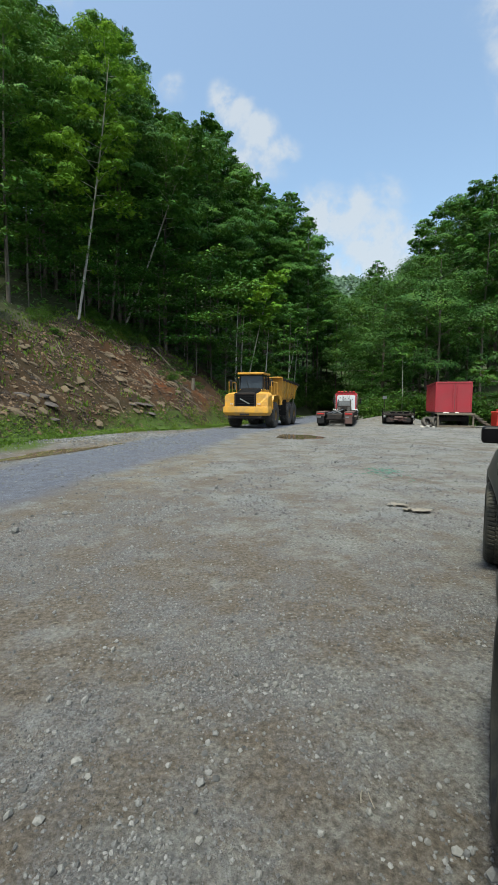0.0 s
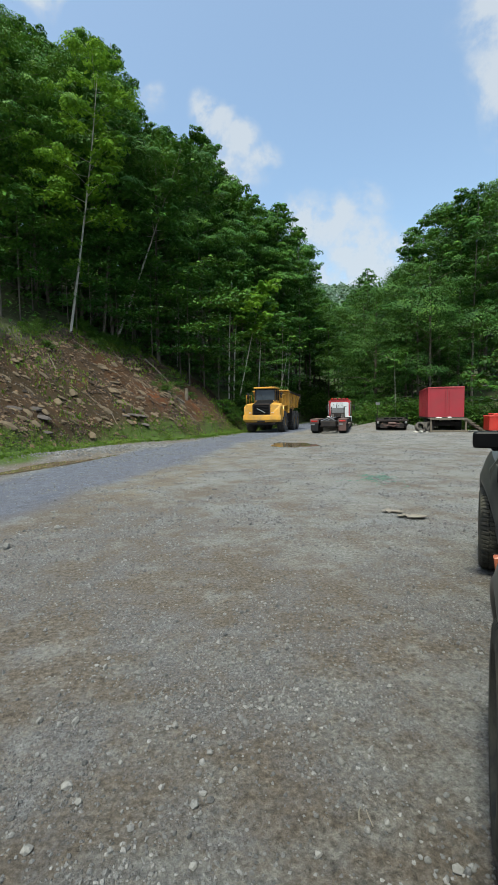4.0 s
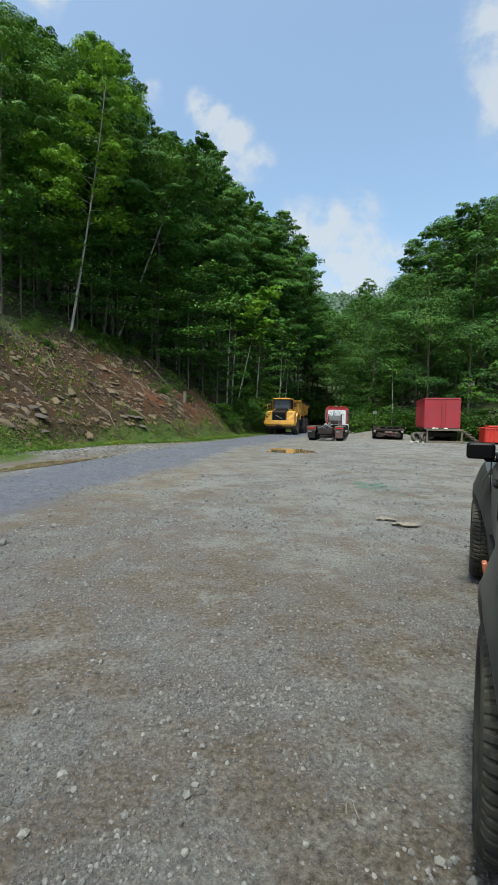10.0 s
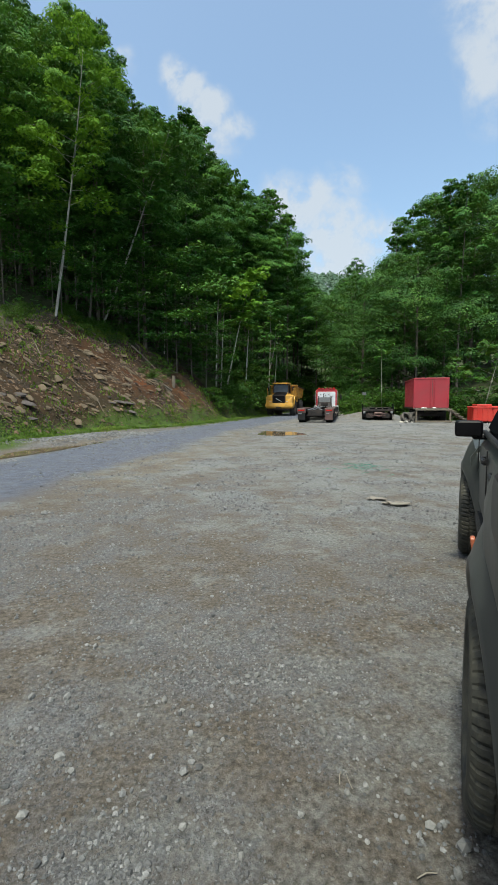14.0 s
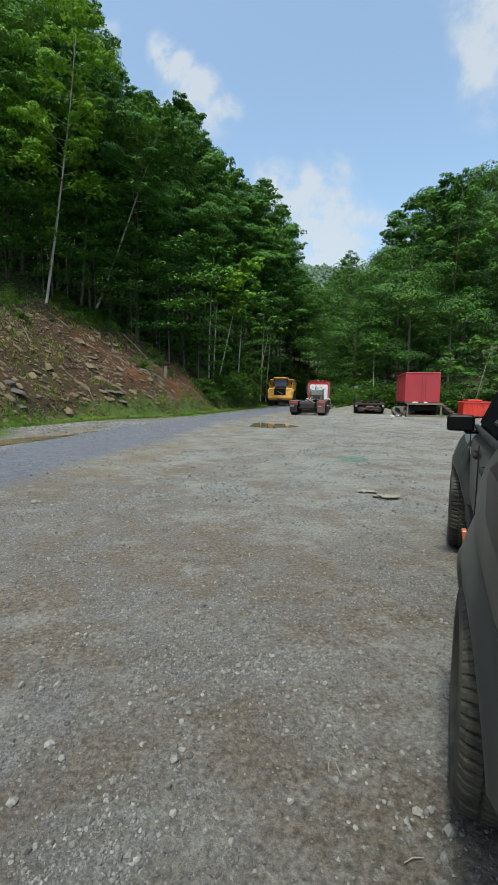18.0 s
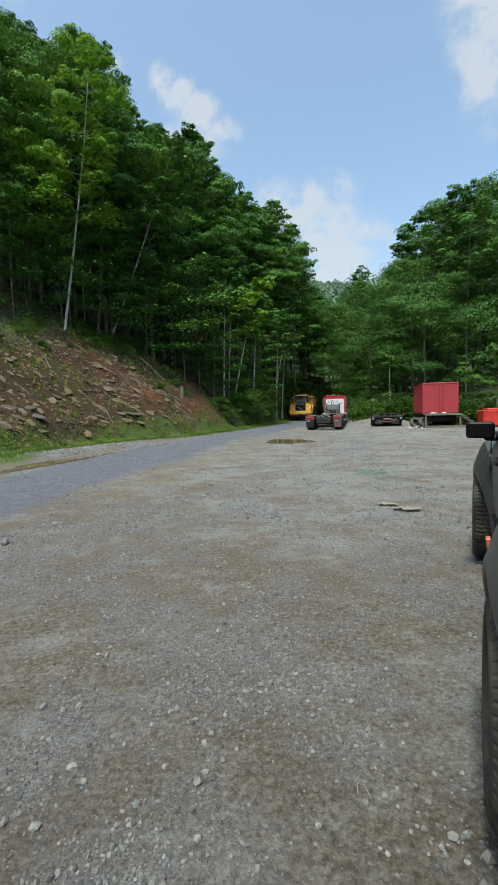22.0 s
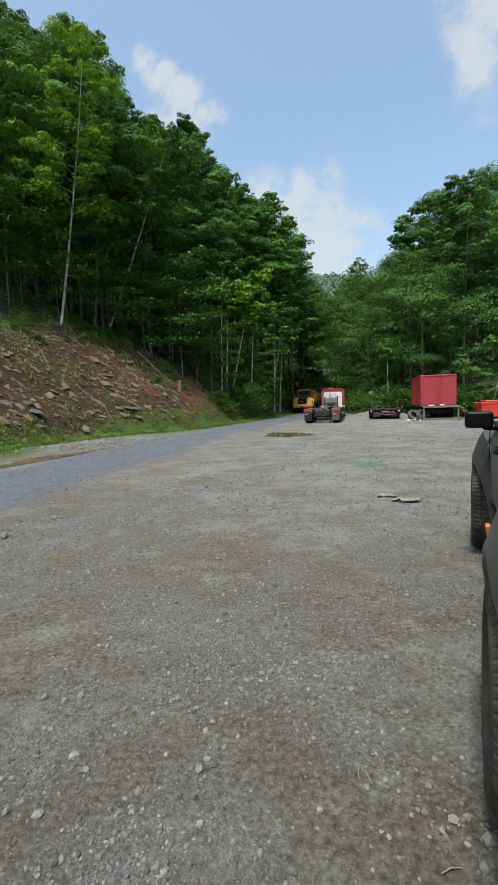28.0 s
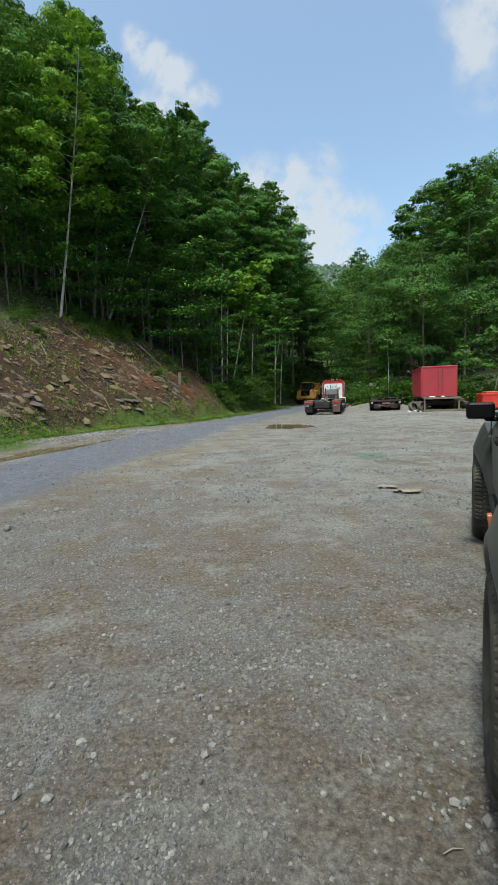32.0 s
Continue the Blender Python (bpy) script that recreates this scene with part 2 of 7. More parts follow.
def bump(nt, bsdf, height, strength=0.3, distance=0.01):
    b = N(nt, "ShaderNodeBump", Strength=strength, Distance=distance)
    nt.links.new(height, b.inputs["Height"])
    nt.links.new(b.outputs[0], bsdf.inputs["Normal"])


def surface(name, base, rough=0.6, metal=0.0, dirt=None, dirt_amount=0.35, scale=3.0, grain=60.0, relief=0.15, coat=0.0, spread=0.12, shine=0.5):
    """A worn painted, rubber or metal surface: tint at two scales, dirt in patches, fine relief."""
    m, nt, b = nodes_of(name)
    v = coords(nt)
    big, fine = noise_tex(nt, v, scale, 5), noise_tex(nt, v, grain, 3)
    dark = tuple(c * (1 - spread) for c in base)
    light = tuple(min(1, c * (1 + spread)) for c in base)
    col = ramp(nt, big, [(0.3, dark), (0.7, light)])
    if dirt:
        mask = ramp(nt, noise_tex(nt, v, scale * 1.7, 8, 0.7), [(0.5 - dirt_amount * 0.3, 0.0), (0.85 - dirt_amount * 0.3, min(1.0, dirt_amount * 2))])
        col = mix(nt, mask, col, dirt)
    nt.links.new(col, b.inputs["Base Color"])
    rr = ramp(nt, big, [(0.3, max(0.02, rough - 0.1)), (0.75, min(1, rough + 0.12))])
    nt.links.new(rr, b.inputs["Roughness"])
    b.inputs["Metallic"].default_value = metal
    b.inputs["Specular IOR Level"].default_value = shine
    b.inputs["Coat Weight"].default_value = coat
    if relief:
        bump(nt, b, fine, relief, 0.004)
    return m


HUBYELLOW = surface("muddy_yellow_hub", (0.30, 0.17, 0.03), 0.7, dirt=(0.10, 0.08, 0.055), dirt_amount=0.7, scale=2.5, spread=0.2)
YELLOW = surface("yellow_paint", (0.60, 0.31, 0.032), 0.45, dirt=(0.28, 0.19, 0.09), dirt_amount=0.4, scale=1.3, spread=0.1)
YELLOWORN = surface("worn_yellow_paint", (0.56, 0.29, 0.03), 0.6, dirt=(0.24, 0.15, 0.06), dirt_amount=0.42, scale=1.0, spread=0.18)
BLACKP = surface("black_plastic", (0.013, 0.013, 0.014), 0.5, shine=0.2, scale=2, dirt=(0.05, 0.046, 0.04), dirt_amount=0.15)
DARKST = surface("dark_steel", (0.02, 0.019, 0.02), 0.6, metal=0.1, shine=0.2, dirt=(0.085, 0.06, 0.048), dirt_amount=0.3, scale=2)
RUSTY = surface("rusty_red_steel", (0.085, 0.04, 0.038), 0.65, metal=0.1, dirt=(0.10, 0.075, 0.06), dirt_amount=0.4, scale=2, spread=0.25)
BLACKEST = surface("clean_black_plastic", (0.009, 0.009, 0.01), 0.5, shine=0.08, scale=2, relief=0.05)
TYRE = surface("tyre_rubber", (0.016, 0.017, 0.016), 0.8, shine=0.15, dirt=(0.055, 0.052, 0.042), dirt_amount=0.25, scale=4, grain=90, relief=0.3)
TREAD = surface("muddy_tyre_rubber", (0.030, 0.032, 0.031), 0.8, shine=0.2, dirt=(0.105, 0.098, 0.072), dirt_amount=0.42, scale=5, grain=90, relief=0.3)
DUSTY = surface("dusty_tyre_rubber", (0.035, 0.033, 0.031), 0.85, dirt=(0.12, 0.105, 0.088), dirt_amount=0.4, scale=1.5, grain=50, relief=0.3)
REDP = surface("red_paint", (0.42, 0.022, 0.035), 0.4, scale=0.8, dirt=(0.25, 0.08, 0.07), dirt_amount=0.25)
BOXRED = surface("faded_red_sheet", (0.30, 0.019, 0.032), 0.5, scale=0.6, dirt=(0.21, 0.04, 0.045), dirt_amount=0.35, spread=0.15)
BINRED = surface("bright_red_steel", (0.48, 0.024, 0.016), 0.45, scale=0.9, dirt=(0.3, 0.1, 0.06), dirt_amount=0.2)
WHITEP = surface("white_paint", (0.60, 0.63, 0.68), 0.35, scale=1.2, dirt=(0.45, 0.44, 0.42), dirt_amount=0.25, spread=0.04)
CHROME = surface("bright_metal", (0.6, 0.6, 0.62), 0.2, metal=1.0, scale=5, relief=0.05, spread=0.06)
GREYMET = surface("grey_metal", (0.22, 0.23, 0.24), 0.45, metal=0.6, scale=4, dirt=(0.15, 0.12, 0.1), dirt_amount=0.25)
LAMPRED = surface("red_lens", (0.45, 0.01, 0.01), 0.15, scale=8, relief=0, spread=0.1)
LAMPWHITE = surface("clear_lens", (0.5, 0.5, 0.48), 0.12, scale=8, relief=0, spread=0.05)
AMBER = surface("amber_lens", (0.34, 0.10, 0.05), 0.45, scale=20, relief=0.05, spread=0.12)
GREYCAR = surface("grey_car_paint", (0.043, 0.049, 0.048), 0.42, shine=0.45, metal=0.1, scale=1.5, dirt=(0.042, 0.048, 0.045), dirt_amount=0.25, coat=0.0, relief=0.03, spread=0.06)
FLARE = surface("textured_black_plastic", (0.016, 0.017, 0.018), 0.6, shine=0.2, scale=5, dirt=(0.06, 0.055, 0.05), dirt_amount=0.3, grain=220, relief=0.35)
PLANK = surface("weathered_wood", (0.15, 0.125, 0.095), 0.85, scale=3, dirt=(0.10, 0.085, 0.07), dirt_amount=0.4, grain=40, relief=0.4, spread=0.25)
CONCRETE = surface("pale_rubble", (0.42, 0.41, 0.38), 0.9, scale=4, dirt=(0.22, 0.19, 0.15), dirt_amount=0.4, grain=40, relief=0.5)


def glass(name, tint=(0.02, 0.025, 0.03), rough=0.04):
    m, nt, b = nodes_of(name)
    v = coords(nt)
    nt.links.new(ramp(nt, noise_tex(nt, v, 3), [(0.3, tint), (0.8, tuple(c * 1.6 for c in tint))]), b.inputs["Base Color"])
    b.inputs["Roughness"].default_value = rough
    b.inputs["IOR"].default_value = 1.5
    b.inputs["Specular IOR Level"].default_value = 0.35
    return m


GLASS = glass("dark_window_glass")
SMOKED = glass("smoked_lamp_lens", (0.012, 0.014, 0.016), 0.3)
SMOKED.node_tree.nodes["Principled BSDF"].inputs["Specular IOR Level"].default_value = 0.02
# reflection switched off; the dark trees mirrored there are put into the colour
CARGLASS = glass("dark_car_glass", (0.006, 0.007, 0.008), 0.16)
CARGLASS.node_tree.nodes["Principled BSDF"].inputs["Specular IOR Level"].default_value = 0.0
# black housing; on the mirror glass this colour stands in for a dark reflection
MIRRORBLACK = surface("dark_mirror", (0.004, 0.004, 0.005), 0.3, shine=0.2, scale=4, relief=0, spread=0.2)
MIRROR = surface("mirror_glass", (0.5, 0.5, 0.52), 0.03, metal=1.0, relief=0, spread=0.02)


def bark(name, a, b_, scale=3.0):
    m, nt, b = nodes_of(name)
    v = coords(nt)
    mp = N(nt, "ShaderNodeMapping")
    mp.inputs["Scale"].default_value = (1, 1, 0.25)
    nt.links.new(v, mp.inputs[0])
    f = noise_tex(nt, mp.outputs[0], scale * 3, 8, 0.7)
    nt.links.new(ramp(nt, f, [(0.3, a), (0.7, b_)]), b.inputs["Base Color"])
    b.inputs["Roughness"].default_value = 0.9
    bump(nt, b, f, 0.6, 0.03)
    return m


BARK = bark("grey_brown_bark", (0.05, 0.042, 0.033), (0.15, 0.13, 0.105))
BIRCH = bark("pale_grey_bark", (0.16, 0.15, 0.13), (0.46, 0.44, 0.40), 1.5)


def leaf(name, dark, light, warm, trans=0.15):
    m, nt, b = nodes_of(name)
    geo = nt.nodes.new("ShaderNodeNewGeometry")
    info = nt.nodes.new("ShaderNodeObjectInfo")
    # metre-wide light and dark patches put lit and shaded boughs into the colour
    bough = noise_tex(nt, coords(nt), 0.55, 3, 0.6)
    bough_tone = maths(nt, "ADD", maths(nt, "MULTIPLY", geo.outputs["Random Per Island"], 0.2), ramp(nt, bough, [(0.38, 0.0), (0.64, 0.8)]))
    col = ramp(nt, bough_tone, [(0.0, dark), (0.65, light), (1.0, warm)])
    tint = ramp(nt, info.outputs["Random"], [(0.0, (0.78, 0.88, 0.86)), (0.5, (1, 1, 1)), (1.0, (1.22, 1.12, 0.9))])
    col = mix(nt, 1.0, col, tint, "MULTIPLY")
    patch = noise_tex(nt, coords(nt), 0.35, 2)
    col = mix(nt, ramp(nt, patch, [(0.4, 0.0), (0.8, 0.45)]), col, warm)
    nt.links.new(col, b.inputs["Base Color"])
    b.inputs["Roughness"].default_value = 0.5
    b.inputs["Specular IOR Level"].default_value = 0.12
    t = nt.nodes.new("ShaderNodeBsdfTranslucent")
    nt.links.new(mix(nt, 0.5, col, (0.16, 0.24, 0.03)), t.inputs[0])
    ms = nt.nodes.new("ShaderNodeMixShader")
    ms.inputs[0].default_value = trans
    nt.links.new(b.outputs[0], ms.inputs[1])
    nt.links.new(t.outputs[0], ms.inputs[2])
    nt.links.new(ms.outputs[0], nt.nodes["Material Output"].inputs[0])
    return m


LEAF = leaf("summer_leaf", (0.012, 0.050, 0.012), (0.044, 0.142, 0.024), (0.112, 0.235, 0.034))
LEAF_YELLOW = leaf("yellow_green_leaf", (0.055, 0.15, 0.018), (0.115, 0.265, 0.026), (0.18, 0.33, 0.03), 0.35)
# darker copy of LEAF; the right-hand wood's shade is put into its colour
LEAF_SHADED = leaf("shaded_green_leaf", (0.009, 0.036, 0.010), (0.036, 0.110, 0.022), (0.102, 0.20, 0.032), 0.15)
# paler and bluer than LEAF: distance haze is mixed into the colour
LEAF_HAZED = leaf("hazed_leaf", (0.085, 0.145, 0.105), (0.105, 0.17, 0.12), (0.12, 0.185, 0.125))
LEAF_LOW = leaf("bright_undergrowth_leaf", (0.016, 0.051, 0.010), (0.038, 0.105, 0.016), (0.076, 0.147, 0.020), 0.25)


def rock(name, a, b_, c, scale=2.0):
    m, nt, b = nodes_of(name)
    v = coords(nt)
    geo = nt.nodes.new("ShaderNodeNewGeometry")
    isl = ramp(nt, geo.outputs["Random Per Island"], [(0.0, a), (0.5, b_), (1.0, c)])
    info = nt.nodes.new("ShaderNodeObjectInfo")
    own = ramp(nt, info.outputs["Random"], [(0.0, (0.75, 0.75, 0.75)), (1.0, (1.2, 1.2, 1.2))])
    f = noise_tex(nt, v, scale * 8, 8, 0.7)
    col = mix(nt, 1.0, isl, ramp(nt, f, [(0.25, 0.65), (0.75, 1.15)]), "MULTIPLY")
    col = mix(nt, 1.0, col, own, "MULTIPLY")
    nt.links.new(col, b.inputs["Base Color"])
    b.inputs["Roughness"].default_value = 0.9
    bump(nt, b, f, 0.5, 0.01)
    return m


GRAVEL = rock("grey_gravel", (0.070, 0.072, 0.075), (0.122, 0.125, 0.129), (0.205, 0.207, 0.209), 12)
GRAVEL_PALE = rock("pale_gravel", (0.085, 0.087, 0.09), (0.148, 0.15, 0.152), (0.25, 0.251, 0.249), 12)
STONE = rock("limestone", (0.125, 0.125, 0.121), (0.172, 0.172, 0.166), (0.245, 0.243, 0.233), 6)
SHALE = rock("shale", (0.012, 0.008, 0.006), (0.042, 0.025, 0.014), (0.15, 0.10, 0.058), 2)


# ---- the lie of the land ----
FOOT = np.array([(-30, -60), (-17, -20), (-11.5, 4), (-9.3, 16.3), (-7.6, 23.6), (-3.0, 29.6), (0.0, 38), (3.2, 48.5), (6.4, 60), (9.0, 70),
                 (14, 85), (26, 104), (50, 128), (120, 170)], float)
BANK_Y, BANK_TOP = [-60, 5, 17, 24, 27, 33, 38, 44, 55, 200], [6.6, 6.3, 6.2, 6.7, 7.7, 7.0, 5.7, 4.5, 3.4, 3.0]
RIGHT = np.array([(70, -60), (52, -10), (38, 20), (31, 36), (24, 45), (17.5, 51), (16.5, 62), (19, 76), (27, 92), (50, 112), (120, 150)], float)


def side_of(line, x, y):
    """Distance to a line of points, more than 0 on its left, and how far along it (as y of the foot)."""
    best, sign, foot = np.full(x.shape, 1e9), np.ones(x.shape), np.zeros(x.shape)
    for (ax, ay), (bx, by) in zip(line, line[1:]):
        dx, dy = bx - ax, by - ay
        t = np.clip(((x - ax) * dx + (y - ay) * dy) / (dx * dx + dy * dy), 0, 1)
        px, py = ax + t * dx, ay + t * dy
        d = np.hypot(x - px, y - py)
        near = d < best
        cross = dx * (y - ay) - dy * (x - ax)
        best, sign, foot = np.where(near, d, best), np.where(near, np.sign(cross), sign), np.where(near, py, foot)
    return best * sign, foot


def stony(x, y):
    """How thickly crushed stone lies, in 0..1, in ragged patches."""
    return smooth01((0.55 * fbm(x * 2.3 + 3.0, y * 1.6, 77, 4) + 0.45 * fbm(x * 0.6, y * 0.45, 78, 3) - 0.40) / 0.24)


def land(x, y):
    """Height of the ground, and the shares of its covers."""
    s, along = side_of(FOOT, x, y)
    r, _ = side_of(RIGHT, x, y)
    r = -r
    top = np.interp(along, BANK_Y, BANK_TOP)
    wob = fbm(x * 0.25, y * 0.25, 3) - 0.5
    edge = np.maximum(s + wob * 1.2, 0)
    run = top / 0.82
    bank = np.where(edge < run, 0.82 * edge, top + 0.56 * (edge - run))
    bank = bank * smooth01(edge / 1.2) + (fbm(x * 0.8, y * 0.8, 9) - 0.5) * 0.9 * smooth01(edge / 2) + (fbm(x * 3, y * 3, 19, 3) - 0.5) * 0.25 * smooth01(edge / 1.5)
    bank = np.where(bank > 55, 55 + (bank - 55) * 0.1, bank)
    hill = 0.34 * np.maximum(r, 0) * smooth01(r / 8)
    hill = np.where(hill > 45, 45 + (hill - 45) * 0.1, hill)
    far = np.hypot(x, y)
    ridge = 98 * smooth01((far - 170) / 260) * (y > 0) * (0.8 + 0.4 * vnoise(x * 0.004, y * 0.004, 5))
    lot = 1 - np.clip(np.maximum(s, r) / 0.6, 0, 1)
    z = bank + hill
    z = np.maximum(z, ridge * smooth01((y - 60) / 100))
    # ruts and small unevenness of the yard
    z = z + lot * ((fbm(x * 0.35, y * 0.35, 21, 3) - 0.5) * 0.05 + (fbm(x * 2.2, y * 2.2, 31, 3) - 0.5) * 0.022 * (far < 30))
    # heaps pushed up at the edge of the yard, and the puddle's hollow
    for hx, hy, hr, hh in ((12.2, 40.5, 2.2, 0.55), (14.0, 39.5, 1.5, 0.3), (-6.6, 17.6, 1.4, 0.12), (-5.6, 20.2, 1.3, 0.12)):
        z = z + hh * np.exp(-((x - hx) ** 2 + (y - hy) ** 2) / hr ** 2)
    z = z - 0.07 * np.exp(-(((x - 2.35) / 1.35) ** 2 + ((y - 21.6) / 1.9) ** 2) ** 2)
    z = z - 0.10 * np.exp(-(((x + 5.9 - 0.28 * (y - 14.8)) / 0.6) ** 2 + ((y - 14.8) / 4.0) ** 2))
    u = np.clip(edge / run, 0, 3)
    w_bank = smooth01(edge / 0.8) * (1 - smooth01((u - 0.86) / 0.25)) * (1 - smooth01((along - 43) / 8))
    w_green = smooth01((s + 1.3 + 1.4 * smooth01((18.5 - y) / 4) + wob * 2) / 1.0) * (1 - smooth01((edge - 0.55 - wob * 2.5) / 0.9)) * smooth01((along - 12) / 4)
    w_green = np.maximum(w_green, smooth01((s + 0.6) / 0.8) * smooth01((along - 41) / 5) * (1 - smooth01((along - 46) / 5)))
    w_forest = np.maximum(smooth01((u - 0.86) / 0.25), smooth01((r + 0.5) / 2.5))
    w_forest = np.maximum(w_forest, smooth01((s + 0.4) / 0.8) * smooth01((along - 45) / 5))
    # dark litter colour laid over the far road in place of its shade
    w_forest = np.maximum(w_forest, smooth01((y - 86) / 6))
    left = np.interp(y, [-20, 6, 10.6, 14, 17.2, 22.3, 28.6, 38, 48, 60, 75], [-7, -6.2, -6.0, -5.9, -5.3, -4.2, -2.3, 0.7, 4.0, 7.2, 11])
    right = np.interp(y, [-20, 4, 6.2, 8.8, 10.4, 15.2, 22.7, 35, 50, 75], [-4.2, -3.8, -3.5, -3.2, -2.7, -1.8, -0.2, 4.2, 9.0, 15])
    soft = (fbm(x * 0.9, y * 0.5, 41) - 0.5) * 1.8
    w_blue = smooth01((x - left) / 0.7) * smooth01((right + 0.45 - x + soft * 0.6) / 0.9)
    w_tan = np.exp(-((x - right - 1.1) / 0.9) ** 2) * smooth01((y - 5) / 4) * (1 - smooth01((y - 26) / 8)) * 0.8
    w_tan = np.maximum(w_tan, smooth01((fbm(x * 0.35, y * 0.16, 55) - 0.5) / 0.12) * lot * smooth01((y - 4) / 6) * 0.7)
    w_pale = np.exp(-(((x - 10.5) / 6) ** 2 + ((y - 29) / 9) ** 2)) * smooth01((fbm(x * 0.5, y * 0.3, 57) - 0.3) / 0.2)
    w_crush = stony(x, y) * lot
    w_rust = 0.75 * np.exp(-(((x + 3.3) / 1.5) ** 2 + ((y - 35.2) / 2.2) ** 2)) + np.exp(-(((x + 6.3) / 1.1) ** 2 + ((y - 31.5) / 1.6) ** 2)) + 0.3 * np.exp(-(((x + 9.5) / 1.5) ** 2 + ((y - 31.5) / 1.6) ** 2))
    w_earth = np.exp(-(((x + 2.2) / 2.1) ** 2 + ((y - 4.0) / 3.8) ** 2)) + 0.7 * np.exp(-(((x - 0.7) / 0.7) ** 2 + ((y - 3.4) / 1.0) ** 2))
    w_earth = np.maximum(w_earth, smooth01((left + 0.3 - x) / 0.6) * smooth01((y - 6) / 4) * (1 - smooth01((y - 34) / 6)))
    return z, w_bank, w_green, w_forest, w_blue, w_tan, w_pale, w_crush, w_rust, w_earth


def height(x, y):
    return float(land(np.array([float(x)]), np.array([float(y)]))[0][0])


def stretch(near, grow, to, far):
    """Steps that widen outwards from nought."""
    out, step = [0.0], near
    while out[-1] < far:
        out.append(out[-1] + step)
        step = near + grow * out[-1] if out[-1] < to else step * 1.12
    return np.array(out)


def ground_material():
    m, nt, b = nodes_of("gravel_and_soil")
    v = coords(nt)

    def share(name):
        a = nt.nodes.new("ShaderNodeAttribute")
        a.attribute_name = name
        return a.outputs["Fac"]
    # compacted yard: brown earth and grey dust under ragged patches of blue-grey crushed stone
    mid = noise_tex(nt, v, 0.8, 14, 0.74)
    rag = noise_tex(nt, v, 2.1, 14, 0.78)
    grain = noise_tex(nt, v, 34, 10, 0.8)
    vor = N(nt, "ShaderNodeTexVoronoi", Scale=42.0)
    vor2 = N(nt, "ShaderNodeTexVoronoi", Scale=120.0)
    for t in (vor, vor2):
        nt.links.new(v, t.inputs["Vector"])
    peb = ramp(nt, vor2.outputs["Color"], [(0.1, (0.045, 0.050, 0.061)), (0.5, (0.112, 0.122, 0.142)), (0.95, (0.25, 0.265, 0.295))])
    fine = ramp(nt, grain, [(0.35, (0.046, 0.047, 0.045)), (0.50, (0.138, 0.139, 0.134)), (0.66, (0.275, 0.276, 0.270))])
    brown = ramp(nt, grain, [(0.35, (0.028, 0.023, 0.018)), (0.50, (0.086, 0.072, 0.057)), (0.66, (0.176, 0.152, 0.124))])
    yard = mix(nt, ramp(nt, maths(nt, "ADD", mid, maths(nt, "MULTIPLY", share("earth"), 0.2)), [(0.45, 0.0), (0.58, 0.95)]), fine, brown)
    dust = ramp(nt, grain, [(0.35, (0.050, 0.041, 0.030)), (0.50, (0.117, 0.099, 0.075)), (0.66, (0.202, 0.176, 0.138))])
    edge = maths(nt, "ADD", rag, maths(nt, "MULTIPLY", maths(nt, "SUBTRACT", share("tan"), 0.5), 0.3))
    yard = mix(nt, ramp(nt, edge, [(0.5, 0.0), (0.62, 0.85)]), yard, dust)
    pale = maths(nt, "ADD", noise_tex(nt, v, 1.3, 14, 0.76), maths(nt, "MULTIPLY", share("pale"), 0.16))
    yard = mix(nt, ramp(nt, pale, [(0.525, 0.0), (0.63, 0.72)]), yard, ramp(nt, grain, [(0.35, (0.10, 0.102, 0.10)), (0.66, (0.25, 0.252, 0.25))]))
    edge = maths(nt, "ADD", noise_tex(nt, v, 3.1, 14, 0.78), maths(nt, "MULTIPLY", maths(nt, "SUBTRACT", share("crush"), 0.5), 0.16))
    yard = mix(nt, ramp(nt, edge, [(0.44, 0.0), (0.68, 0.55)]), yard, peb)
    # small stones bedded in it, one in a few cells
    pick = ramp(nt, vor.outputs["Color"], [(0.60, 0.0), (0.64, 1.0)])
    stones = maths(nt, "MULTIPLY", pick, ramp(nt, maths(nt, "ADD", vor.outputs["Distance"], maths(nt, "MULTIPLY", grain, 0.4)), [(0.36, 1.0), (0.52, 0.0)]))
    chip = ramp(nt, noise_tex(nt, v, 21, 3), [(0.3, (0.07, 0.07, 0.07)), (0.5, (0.135, 0.135, 0.13)), (0.7, (0.23, 0.228, 0.218))])
    yard = mix(nt, maths(nt, "MULTIPLY", stones, 0.4), yard, chip)
    blue = ramp(nt, vor2.outputs["Color"], [(0.1, (0.030, 0.035, 0.051)), (0.6, (0.069, 0.079, 0.110)), (0.95, (0.145, 0.16, 0.20))])
    blue = mix(nt, 1.0, blue, ramp(nt, noise_tex(nt, v, 4.5, 10, 0.75), [(0.3, 0.65), (0.5, 1.12), (0.7, 1.6)]), "MULTIPLY")
    col = mix(nt, maths(nt, "MULTIPLY", share("blue"), ramp(nt, rag, [(0.35, 1.0), (0.65, 0.72)])), yard, blue)
    # the cut bank: red-brown subsoil with grey shale
    bn = noise_tex(nt, v, 0.35, 7, 0.65)
    bn2 = noise_tex(nt, v, 1.6, 7, 0.7)
    soil = ramp(nt, bn, [(0.3, (0.012, 0.008, 0.004)), (0.46, (0.038, 0.020, 0.008)), (0.58, (0.024, 0.018, 0.008)), (0.72, (0.070, 0.026, 0.008))])
    soil = mix(nt, ramp(nt, bn2, [(0.45, 0.0), (0.7, 0.75)]), soil, (0.022, 0.018, 0.010))
